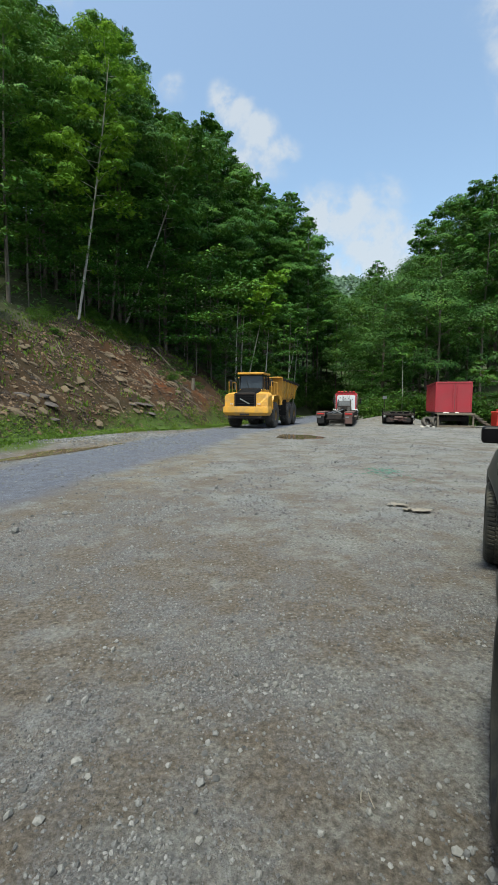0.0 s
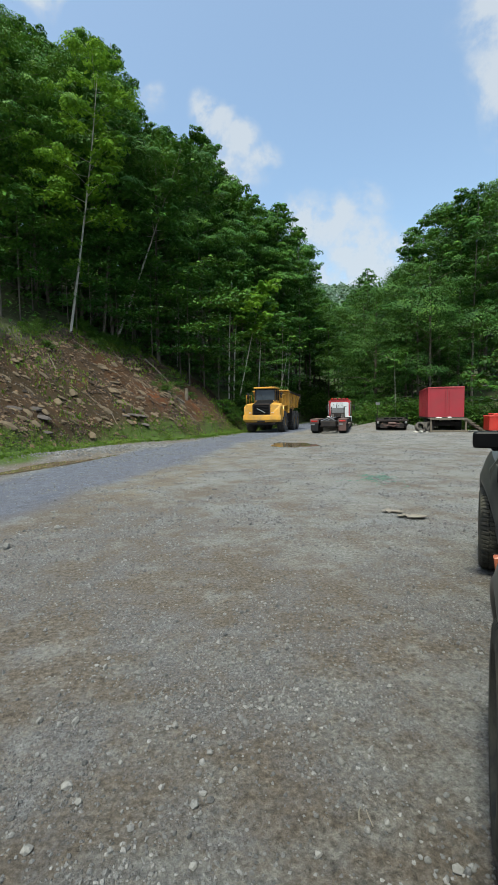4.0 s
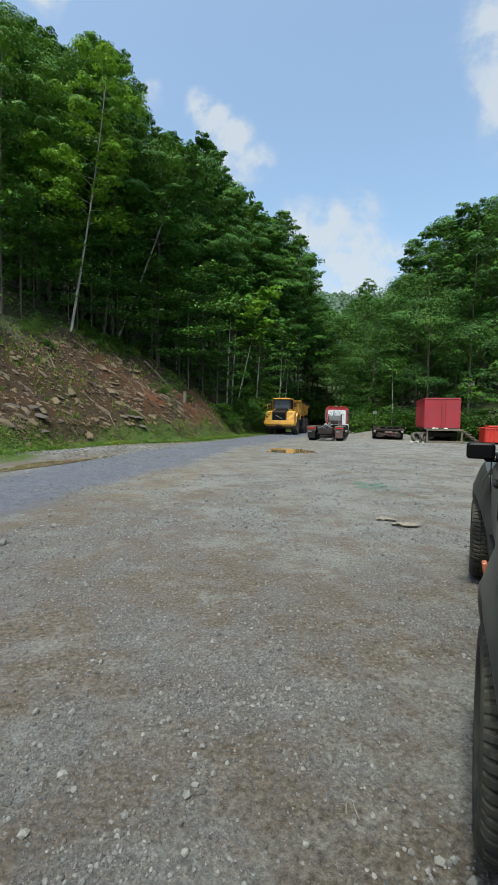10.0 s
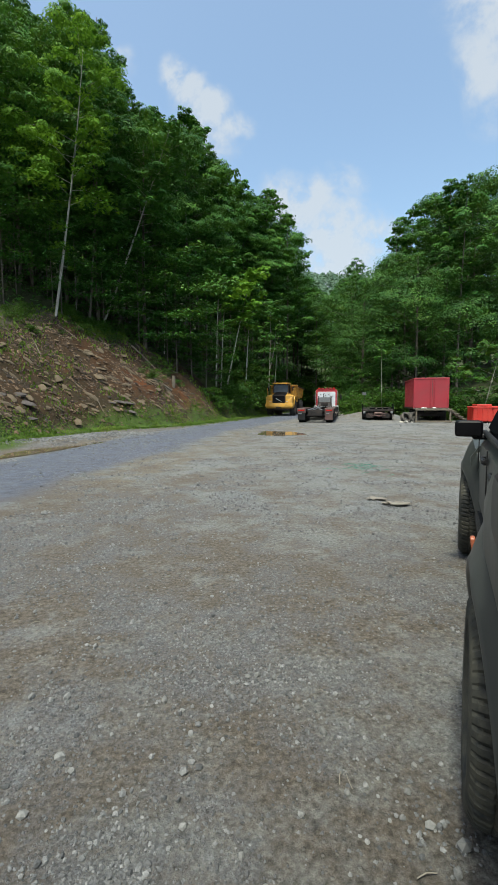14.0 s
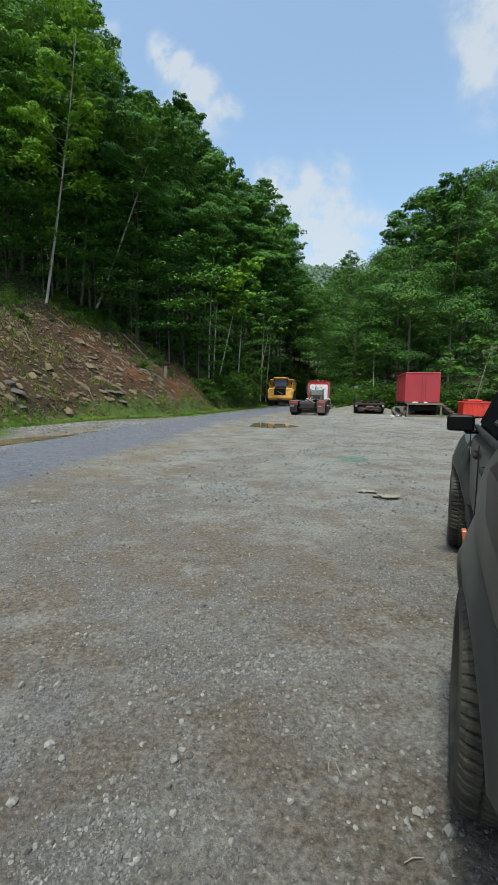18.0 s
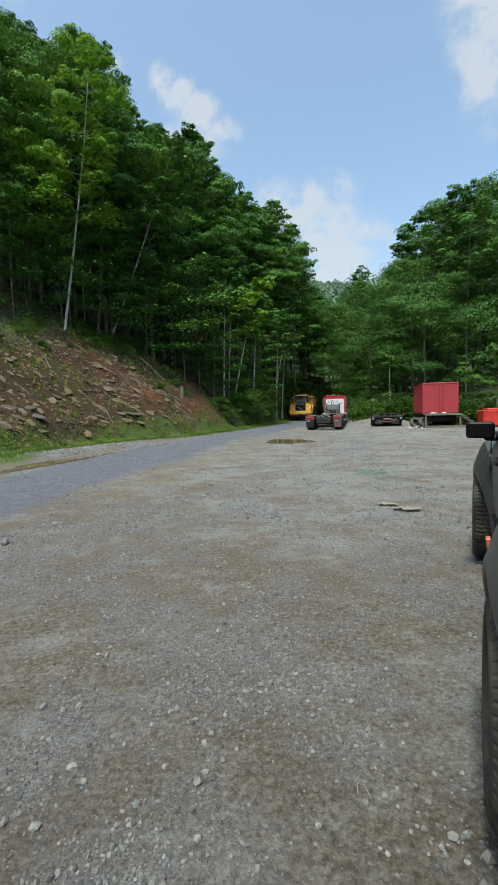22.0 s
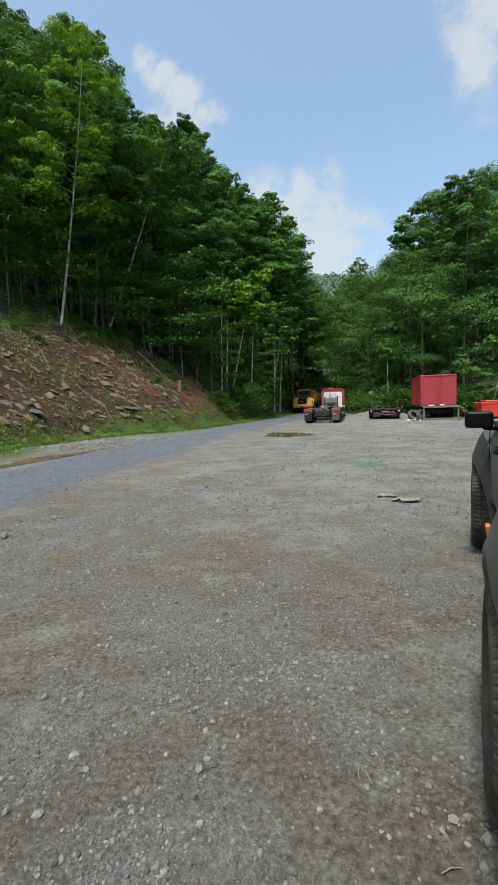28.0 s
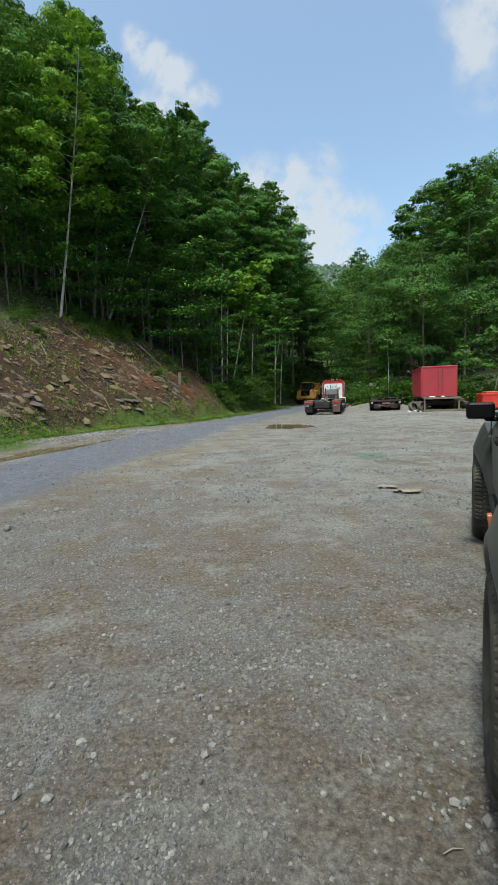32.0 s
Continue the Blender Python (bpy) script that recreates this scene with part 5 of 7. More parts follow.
    part("seat", Shape().box(-0.25, 0.25, -0.6, -0.1, 2.5, 2.65, 0.05).box(-0.25, 0.25, -0.7, -0.58, 2.6, 3.15, 0.05), BLACKP, cab)
    # added panel that imitates the pale reflection in the windscreen
    part("sunblind", Shape().box(-0.32, 0.36, 0.36, 0.38, 3.05, 3.36, 0.005), GREYMET, cab, "grey panel standing in for the pale reflection in the screen")
    for side in (-1, 1):
        part("beacon_bar", Shape().cyl((side * 0.6, 0.5, 3.6), (side * 0.6, 0.5, 3.74), 0.05, n=10), BLACKP, cab)
    part("exhaust", Shape().cyl((0.95, -1.15, 2.0), (0.95, -1.15, 3.45), 0.1, n=14).box(0.8, 1.1, -1.3, -1.0, 2.5, 3.2, 0.05), BLACKP, e, "black exhaust stack")
    # dump body: a trough with a raised front guard and flared sides
    s = Shape()
    prof = [(-1.9, 1.55, 3.25), (-2.6, 1.5, 3.25), (-5.2, 1.45, 3.2), (-6.6, 1.75, 3.15), (-7.6, 2.2, 3.1)]
    rings = []
    for y, zb, zt in prof:
        rings.append([(-1.0, y, zb), (1.0, y, zb), (1.42, y, zb + 0.55), (1.58, y, zt), (1.50, y, zt), (1.34, y, zb + 0.6), (0.95, y, zb + 0.10), (-0.95, y, zb + 0.10), (-1.34, y, zb + 0.6), (-1.50, y, zt), (-1.58, y, zt), (-1.42, y, zb + 0.55)])
    s.loft(rings)
    body = part("dump_body", s, YELLOWORN, e, "yellow dump body with a dusty worn rim", angle=20)
    s = Shape()
    s.loft([[(-1.5, -1.95, 1.5), (1.5, -1.95, 1.5), (1.58, -1.75, 3.4), (-1.58, -1.75, 3.4)], [(-1.5, -2.03, 1.5), (1.5, -2.03, 1.5), (1.58, -1.85, 3.4), (-1.58, -1.85, 3.4)]])
    s.box(-1.58, 1.58, -1.85, -1.35, 3.36, 3.44, 0.02)
    part("front_guard", s, YELLOWORN, body)
    for side in (-1, 1):
        part("rim_rail", Shape().loft([[(side * 1.48, -1.8, 3.2), (side * 1.66, -1.8, 3.2), (side * 1.66, -1.8, 3.36), (side * 1.48, -1.8, 3.36)],
                                       [(side * 1.48, -7.6, 3.05), (side * 1.66, -7.6, 3.05), (side * 1.66, -7.6, 3.2), (side * 1.48, -7.6, 3.2)]]), DARKST, body, "dark worn top rail")
        for y in (-2.5, -3.5, -4.5, -5.5, -6.5):
            part("rib", Shape().loft([[(side * 1.36, y - 0.07, 2.0), (side * 1.50, y - 0.07, 2.0), (side * 1.50, y + 0.07, 2.0), (side * 1.36, y + 0.07, 2.0)],
                                      [(side * 1.54, y - 0.07, 3.2), (side * 1.64, y - 0.07, 3.2), (side * 1.64, y + 0.07, 3.2), (side * 1.54, y + 0.07, 3.2)]]), YELLOWORN, body)
        part("mudflap", Shape().box(side * 1.2 - 0.3, side * 1.2 + 0.3, -3.25, -3.22, 0.75, 1.9), BLACKP, e, "grey rubber mudflap")
        part("hoist_cylinder", Shape().cyl((side * 0.75, -2.6, 1.2), (side * 0.9, -4.3, 1.9), 0.09, n=12), GREYMET, e)
    wheels = []
    for y in (0, -4.35, -6.1):
        for side in (-1, 1):
            wheels.append(wheel(e, side * 1.27, y, 0.86, 0.62, 0.36, DUSTY, HUBYELLOW, side, lugs=22, lug_h=0.05))
    return e, wheels


DUMP, DUMP_WHEELS = build_dump_truck()


# ---- red tractor unit with a lowboy trailer; y forward, the trailer's tail at y = 0 ----
LOW = pose(6.05, 31.9, 0, 0, 0, -15.0)


def build_lowboy():
    e = thing("lowboy_trailer", LOW, "black lowboy trailer with rusty fenders parked behind the red tractor unit", "trailer")
    s = Shape()
    for side in (-1, 1):
        s.box(side * 0.38 - 0.09, side * 0.38 + 0.09, 0.15, 4.6, 0.55, 0.85, 0.02)
        s.prism([(4.4, 0.55), (4.4, 0.85), (5.2, 0.62), (5.2, 0.35)], side * 0.38 - 0.09, side * 0.38 + 0.09, "x")
    s.box(-0.5, 0.5, 0.1, 0.3, 0.5, 0.86, 0.02).box(-0.5, 0.5, 2.2, 2.4, 0.55, 0.85)
    for y in (1.0, 2.3, 3.6):
        s.cyl((-1.2, y, 0.47), (1.2, y, 0.47), 0.09, n=10)
    part("rear_frame", s, DARKST, e)
    s = Shape()
    s.prism([(-0.62, 0.92), (0.62, 0.92), (0.42, 0.66), (-0.42, 0.66)], 0.12, 1.1, "y")
    part("beaver_tail", s, DARKST, e)
    for side in (-1, 1):
        x0, x1 = sorted((side * 0.66, side * 1.30))
        f = part("fender", Shape().box(x0, x1, 0.05, 4.5, 0.97, 1.05, 0.02).box(x0, x1, 0.0, 0.06, 0.72, 1.04, 0.015), RUSTY, e, "rusty red-brown fender with a worn end plate")
        part("tail_lamp", Shape().box(x0 + 0.08, x1 - 0.1, -0.03, 0.01, 0.86, 0.93, 0.01), LAMPRED, f, "dull red tail lamp strip")
        part("mudflap", Shape().box(x0 + 0.06, x1 - 0.06, -0.015, 0.0, 0.22, 0.74), RUSTY if side > 0 else BLACKP, f)
        part("marker_board", Shape().box(x0 + 0.1, x1 - 0.3, -0.035, -0.015, 0.62, 0.72), GREYMET, f, "grey board on the fender")
        for y in (1.0, 2.3, 3.6):
            wheel(e, side * 0.98, y, 0.47, 0.56, 0.27, TYRE, GREYMET, side)
    s = Shape()
    for k in range(9):
        x = -1.2 + 0.3 * k
        s.box(x - 0.14, x + 0.14, 5.0, 11.4, 0.50, 0.56)
    deck = part("deck", s, PLANK, e, "worn timber deck")
    s = Shape()
    for side in (-1, 1):
        s.box(side * 1.27 - 0.05, side * 1.27 + 0.05, 4.9, 11.5, 0.28, 0.57, 0.02)
    s.box(-1.25, 1.25, 5.0, 5.15, 0.3, 0.5).box(-1.25, 1.25, 11.35, 11.5, 0.3, 0.56)
    part("side_rail", s, DARKST, e)
    s = Shape()
    for side in (-1, 1):
        s.prism([(11.3, 0.35), (11.3, 0.75), (12.1, 1.45), (14.4, 1.45), (14.4, 1.2), (12.4, 1.15), (11.8, 0.5)], side * 0.45 - 0.12, side * 0.45 + 0.12, "x")
    s.box(-0.6, 0.6, 12.0, 12.4, 1.1, 1.48, 0.03).box(-0.57, 0.57, 13.8, 14.4, 1.2, 1.5, 0.03)
    part("gooseneck", s, DARKST, e)
    s = Shape().prism([(-0.62, 1.45), (0.62, 1.45), (0.52, 1.95), (-0.52, 1.95)], 12.3, 12.6, "y")
    part("pump_box", s, GREYMET, e, "grey hydraulic pump box")
    for x0, x1, y1 in ((-0.55, 0.15, 1.5), (0.5, -0.1, 1.1), (-0.2, 0.42, 2.0)):
        part("hydraulic_arm", Shape().cyl((x0, 0.35, 0.9), (x1, y1, 1.16), 0.045, n=10), GREYMET, e, "pale grey hydraulic arm")
    for side in (-1, 1):
        part("support_arm", Shape().tube([(side * 0.7, 11.6, 0.8), (side * 0.62, 12.0, 1.5), (side * 0.6, 12.5, 2.05)], 0.06), DARKST, e)
    return e


def build_tractor():
    e = thing("tractor_unit", LOW @ pose(0, 13.2, 0), "red tractor unit with a white cab back, seen from behind", "truck")
    s = Shape()
    for side in (-1, 1):
        s.box(side * 0.42 - 0.05, side * 0.42 + 0.05, -0.6, 6.4, 0.78, 1.05, 0.01)
    s.box(-0.47, 0.47, -0.62, -0.5, 0.75, 1.05)
    for y in (0.2, 1.5, 5.6):
        s.cyl((-1.1, y, 0.52), (1.1, y, 0.52), 0.1, n=10)
    part("chassis", s, DARKST, e)
    part("fifth_wheel", Shape().cyl((0, 0.9, 1.06), (0, 0.9, 1.16), 0.5, n=20), DARKST, e)
    s = Shape()
    sec = [(-1.16, 0.95), (1.16, 0.95), (1.19, 1.4), (1.16, 2.62), (0.95, 2.84), (-0.95, 2.84), (-1.16, 2.62), (-1.19, 1.4)]
    s.loft([[(x, 2.3, z) for x, z in sec], [(x, 4.1, z) for x, z in sec], [(x * 0.95, 4.55, 0.95 + (z - 0.95) * 0.62) for x, z in sec]])
    cab = part("cab", s, REDP, e, "glossy red sleeper cab", angle=25)
    s = Shape().prism([(-0.92, 1.0), (0.92, 1.0), (0.92, 2.46), (0.82, 2.56), (-0.82, 2.56), (-0.92, 2.46)], 2.26, 2.3, "y")
    panel = part("back_panel", s, WHITEP, cab, "white rear panel of the cab")
    for x in (-0.34, 0.34):
        part("seam", Shape().box(x - 0.012, x + 0.012, 2.252, 2.262, 1.0, 2.66), GREYMET, panel)
    for x, z in ((-0.6, 2.3), (-0.1, 2.2), (0.25, 2.25), (0.65, 2.1), (0.45, 1.9), (-0.15, 1.75)):
        part("bracket", Shape().box(x - 0.05, x + 0.05, 2.21, 2.262, z - 0.05, z + 0.05, 0.01), GREYMET, panel)
    part("hose_pole", Shape().tube([(-0.3, 2.15, 1.2), (-0.3, 2.15, 2.25), (-0.22, 2.15, 2.42)], 0.03), DARKST, panel)
    for x in (-0.75, 0.75, -0.4, 0, 0.4):
        part("roof_lamp", Shape().box(x - 0.12, x + 0.12, 2.2, 2.42, 2.84, 2.96, 0.03), LAMPRED if abs(x) > 0.5 else REDP, cab)
    for side in (-1, 1):
        part("grab_light", Shape().box(side * 1.08 - 0.03, side * 1.08 + 0.03, 2.25, 2.3, 1.5, 2.6), REDP, cab)
        part("exhaust_stack", Shape().cyl((side * 1.12, 2.12, 1.0), (side * 1.12, 2.12, 2.6), 0.07, n=12), CHROME, e, "chrome exhaust stack")
        arm = part("mirror_arm", Shape().tube([(side * 1.15, 4.2, 2.3), (side * 1.42, 4.25, 2.3), (side * 1.42, 4.25, 1.7), (side * 1.15, 4.2, 1.7)], 0.018), BLACKP, e)
        part("mirror", Shape().box(side * 1.42 - 0.1, side * 1.42 + 0.1, 4.2, 4.3, 1.75, 2.25, 0.03), BLACKP, arm)
        part("tank", Shape().cyl((side * 0.85, 2.4, 0.75), (side * 0.85, 3.9, 0.75), 0.32, n=20), CHROME, e, "polished fuel tank")
        part("quarter_fender", Shape().box(side * 0.98 - 0.27, side * 0.98 + 0.27, 1.9, 2.1, 0.5, 1.1, 0.02), WHITEP, e)
        part("mudflap", Shape().box(side * 0.98 - 0.28, side * 0.98 + 0.28, -0.45, -0.43, 0.2, 0.95), BLACKP, e)
        for y in (0.2, 1.5):
            wheel(e, side * 0.95, y, 0.52, 0.56, 0.29, TYRE, GREYMET, side)
        wheel(e, side * 1.02, 5.6, 0.52, 0.30, 0.29, TYRE, CHROME, side)
    s = Shape()
    sec = [(-0.85, 0.8), (0.85, 0.8), (0.85, 1.5), (0.7, 1.72), (-0.7, 1.72), (-0.85, 1.5)]
    s.loft([[(x, 4.5, z) for x, z in sec], [(x * 0.92, 6.5, 0.8 + (z - 0.8) * 0.88) for x, z in sec]])
    part("bonnet", s, REDP, e)
    part("bumper", Shape().box(-1.15, 1.15, 6.5, 6.7, 0.45, 0.8, 0.05), CHROME, e)
    return e


build_lowboy()
build_tractor()


def build_flat_trailer():
    """The black tail of a low equipment trailer."""
    e = thing("equipment_trailer", pose(11.75, 35.4, 0, 0, 0, -16), "black low equipment trailer with pale corner lamps at the yard's edge", "trailer")
    s = Shape()
    s.box(-1.2, 1.2, 0.0, 0.16, 0.72, 0.86, 0.02).box(-1.15, 1.15, 0.3, 0.4, 0.3, 0.5, 0.02).box(-1.22, 1.22, 0.1, 5.5, 0.74, 0.84, 0.01)
    for side in (-1, 1):
        s.box(side * 0.5 - 0.07, side * 0.5 + 0.07, 0.1, 6.5, 0.5, 0.75)
    part("frame", s, DARKST, e)
    for k in range(8):
        part("deck_plank", Shape().box(-1.2 + 0.3 * k + 0.01, -0.9 + 0.3 * k - 0.01, 0.2, 5.4, 0.845, 0.885), DARKST, e)
    for side in (-1, 1):
        part("corner_lamp", Shape().box(side * 1.05 - 0.09, side * 1.05 + 0.09, -0.04, 0.01, 0.56, 0.72, 0.02), GREYMET, e, "pale corner lamp plate")
        part("ramp", Shape().box(side * 0.62 - 0.28, side * 0.62 + 0.28, -0.1, 0.02, 0.2, 0.55, 0.02), DARKST, e)
        for y in (1.6, 2.5):
            wheel(e, side * 1.08, y, 0.38, 0.24, 0.2, TYRE, GREYMET, side)
    part("winch", Shape().box(-0.3, 0.35, -0.12, 0.1, 0.48, 0.66, 0.03).cyl((-0.25, -0.08, 0.57), (0.3, -0.08, 0.57), 0.09, n=12), RUSTY, e, "rusty winch drum")
    part("crossbar", Shape().tube([(-1.1, 0.3, 1.0), (1.0, 0.3, 1.02)], 0.03).tube([(-1.1, 0.3, 0.85), (-1.1, 0.3, 1.02)], 0.03).tube([(1.0, 0.3, 0.85), (1.0, 0.3, 1.02)], 0.03), DARKST, e)
    part("straps", Shape().box(-0.3, 0.5, 0.35, 1.1, 0.885, 0.95, 0.03), DUSTY, e, "dusty bundled straps on the deck")
    for side in (-1, 1):
        for y in (0.1, 1.3):
            part("stake", Shape().box(side * 1.2 - 0.03, side * 1.2 + 0.03, y, y + 0.06, 0.4, 1.32, 0.01), BLACKEST, e)
        part("stake_rail", Shape().tube([(side * 1.2, 0.13, 1.3), (side * 1.2, 1.33, 1.3)], 0.025), BLACKEST, e)
    part("chain_heap", Shape().tube([(-0.75, -0.05, 0.6), (-0.5, -0.1, 0.32), (-0.2, -0.08, 0.5), (0.1, -0.12, 0.28), (0.4, -0.08, 0.55), (0.72, -0.05, 0.6)], 0.035).tube([(-0.6, -0.1, 0.45), (0.0, -0.14, 0.38), (0.6, -0.1, 0.36)], 0.03), RUSTY, e, "rusty chains hanging at the trailer's tail")
    for x, h in ((-0.42, 0.12), (0.12, 0.09), (0.62, 0.14)):
        part("load_bundle", Shape().box(x - 0.2, x + 0.2, 0.3, 0.75, 0.885, 0.9 + h, 0.04), BLACKEST, e, "dark bundle lashed on the deck")
    return e


build_flat_trailer()


def build_box_trailer():
    e = thing("box_trailer", pose(14.62, 32.3, 0, 0, 0, -15.5), "faded red van trailer body on a dark undercarriage", "trailer")
    z0, z1 = 1.02, 3.2
    s = Shape().box(-1.2, 1.2, 0.0, 6.0, z0, z1, 0.03)
    body = part("box_body", s, BOXRED, e, "faded red sheet-metal box")
    for x in (0.08,):
        part("door_seam", Shape().box(x - 0.012, x + 0.012, -0.012, 0.004, z0 + 0.05, z1 - 0.05), RUSTY, body)
    for x in (-0.05, 0.22):
        part("lock_rod", Shape().cyl((x, -0.03, z0 + 0.1), (x, -0.03, z1 - 0.1), 0.016, n=8), BOXRED, body)
    for side in (-1, 1):
        part("corner_post", Shape().box(side * 1.17 - 0.05, side * 1.17 + 0.05, -0.025, 0.06, z0, z1, 0.015), BOXRED, body)
        for k in range(10):
            part("side_rib", Shape().box(side * 1.21 - 0.015, side * 1.21 + 0.015, 0.35 + 0.58 * k, 0.41 + 0.58 * k, z0 + 0.08, z1 - 0.08), BOXRED, body)
    part("top_rail", Shape().box(-1.23, 1.23, -0.03, 6.03, z1 - 0.09, z1 + 0.02, 0.02), BOXRED, body, "darker red top rail")
    part("sill", Shape().box(-1.22, 1.22, -0.04, 6.02, z0 - 0.08, z0 + 0.03, 0.015), DARKST, body)
    s = Shape()
    for side in (-1, 1):
        s.box(side * 0.45 - 0.06, side * 0.45 + 0.06, 0.2, 6.0, 0.62, 0.96)
    for y in (1.1, 2.3):
        s.cyl((-1.0, y, 0.48), (1.0, y, 0.48), 0.08, n=10)
    s.box(-1.0, 1.0, 0.3, 0.42, 0.42, 0.7)
    part("undercarriage", s, DARKST, e)
    for side in (-1, 1):
        for y in (1.1, 2.3):
            wheel(e, side * 0.95, y, 0.48, 0.5, 0.28, TYRE, GREYMET, side)
    return e


def build_platform():
    m = pose(14.45, 31.55, 0, 0, 0, -12)
    e = thing("timber_platform", m, "grey weathered timber platform with steps before the red trailer", "platform")
    for k in range(8):
        part("plank", Shape().box(-1.25 + 0.02 * (k % 2), 1.15 + 0.015 * (k % 3), -0.45 + 0.14 * k, -0.33 + 0.14 * k, 0.94, 0.99), PLANK, e)
    part("front_beam", Shape().box(-1.28, 1.18, -0.5, -0.45, 0.87, 0.99), PLANK, e)
    part("ground_beam", Shape().box(-1.2, 1.2, -0.5, -0.4, 0.03, 0.15), PLANK, e)
    for x in (-1.2, 1.08):
        part("post", Shape().box(x - 0.05, x + 0.05, -0.44, -0.34, 0.0, 0.95), PLANK, e)
    for y in (-0.4, 0.5):
        part("stringer", Shape().prism([(1.12, 0.98), (1.12, 0.8), (2.22, 0.0), (2.42, 0.0)], y - 0.03, y + 0.03, "y"), PLANK, e)
    for k in range(5):
        part("tread", Shape().box(1.2 + 0.23 * k, 1.46 + 0.23 * k, -0.48, 0.58, 0.80 - 0.185 * k, 0.84 - 0.185 * k), PLANK, e)
    return e


build_box_trailer()
build_platform()


# ---- grey pickup beside the camera; y forward, the rear axle at y = 0 ----
def arch_flare(side, x_in, x_full, y0, z0, r, thick=0.07, a0=-18, a1=198, n=26, back=0.20, spread=0.20):
    """A band round a wheel arch with a rounded lip."""
    s = Shape()
    rings = []
    for k in range(n + 1):
        a = radians(a0 + (a1 - a0) * k / n)
        c, d = math.cos(a), math.sin(a)
        g = math.degrees(a) - 75
        x_out = x_full - (back if g > 0 else 0.10) * max(0.0, abs(g) / 105 - 0.3)
        prof = [(x_in, r), (x_out - 0.014, r), (x_out, r + 0.014), (x_out + 0.002, r + thick * 0.7), (x_out - 0.008, r + thick), (x_out - 0.03, r + thick + spread * 0.35), (x_out - 0.055, r + thick + spread * 0.7), (x_out - 0.09, r + thick + spread), (x_in, r + thick + spread * 1.05)]
        rings.append([(side * x, y0 + c * q, z0 + d * q) for x, q in prof])
    s.loft(rings)
    return s


def build_pickup():
    e = thing("pickup_truck", pose(1.769, 1.062, 0, 0, 0, -26.96), "parked dark grey pickup truck with black wheel flares and chunky tyres", "pickup truck")
    wb, r = 3.05, 0.39
    part("chassis", Shape().box(-0.5, -0.38, -0.9, 4.0, 0.42, 0.56).box(0.38, 0.5, -0.9, 4.0, 0.42, 0.56).cyl((-0.8, 0, r), (0.8, 0, r), 0.06).cyl((-0.8, wb, r), (0.8, wb, r), 0.05).box(-0.2, 0.2, -0.2, 0.2, 0.28, 0.52, 0.06), DARKST, e)
    # cab, lower body with doors
    s = Shape()
    sec = [(-0.80, 0.50), (0.80, 0.50), (0.86, 0.66), (0.865, 0.95), (0.855, 1.14), (0.80, 1.22), (-0.80, 1.22), (-0.855, 1.14), (-0.865, 0.95), (-0.86, 0.66)]
    s.loft([[(x * 0.985, 0.46, z) for x, z in sec], [(x, 0.9, z) for x, z in sec], [(x, 2.4, z - 0.02) for x, z in sec], [(x * 0.99, 2.72, z - 0.04) for x, z in sec]])
    cab = part("cab", s, GREYCAR, e, "dark grey crew cab", angle=28)
    # glazed upper cab
    s = Shape()
    up = [(-0.80, 1.20), (-0.795, 1.24), (-0.64, 1.72), (-0.5, 1.80), (0.5, 1.80), (0.64, 1.72), (0.795, 1.24), (0.80, 1.20)]
    def cut(y0, lift, k=1.0):
        return [(x * k, y0 + max(0.0, z - 1.22) * lift, z) for x, z in up]
    s.loft([cut(0.50, 0.18), cut(1.3, 0.0), cut(2.0, -0.35), cut(2.66, -1.15, 0.99)])
    part("upper_cab", s, BLACKEST, cab, "black pillars and window surrounds", angle=25)
    s = Shape().loft([[(-0.5, 0.62, 1.79), (0.5, 0.62, 1.79), (0.5, 1.95, 1.79), (-0.5, 1.95, 1.79)], [(-0.46, 0.68, 1.83), (0.46, 0.68, 1.83), (0.46, 1.88, 1.83), (-0.46, 1.88, 1.83)]])
    part("roof", s, GREYCAR, cab)
    for side in (-1, 1):
        for y0, y1, t0, t1 in ((0.72, 1.40, 0.86, 1.42), (1.50, 2.45, 1.53, 1.98)):
            s = Shape().loft([[(side * 0.797, y0, 1.26), (side * 0.797, y1, 1.26), (side * 0.668, t1, 1.66), (side * 0.668, t0, 1.66)],
                              [(side * 0.81, y0, 1.26), (side * 0.81, y1, 1.26), (side * 0.68, t1, 1.66), (side * 0.68, t0, 1.66)]])
            part("side_window", s, CARGLASS, cab)
        for y, tilt in ((0.56, 20), (1.48, 0), (2.58, 0)):
            part("door_gap", Shape().box(side * 0.868 - 0.004, side * 0.868 + 0.004, y - 0.006, y + 0.006, 0.58, 1.16), BLACKP, cab)
        part("sill_cover", Shape().box(side * 0.84 - 0.04, side * 0.84 + 0.04, 0.62, 2.62, 0.44, 0.54, 0.02), FLARE, cab)
        part("belt_strip", Shape().box(side * 0.825 - 0.02, side * 0.825 + 0.02, 0.6, 2.6, 1.20, 1.235, 0.008), BLACKP, cab)
        for y in (0.82, 1.62):
            s = Shape().box(side * 0.885 - 0.014, side * 0.885 + 0.014, y - 0.10, y + 0.12, 1.065, 1.095, 0.01, seg=2)
            s.box(side * 0.868 - 0.02, side * 0.868 + 0.02, y - 0.09, y - 0.06, 1.06, 1.1).box(side * 0.868 - 0.02, side * 0.868 + 0.02, y + 0.07, y + 0.1, 1.06, 1.1)
            part("door_handle", s, BLACKP, cab, "black door handle")
        # mirror
        arm = part("mirror_arm", Shape().box(*sorted((side * 0.79, side * 0.93)), 2.38, 2.46, 1.165, 1.20, 0.015), BLACKEST, e)
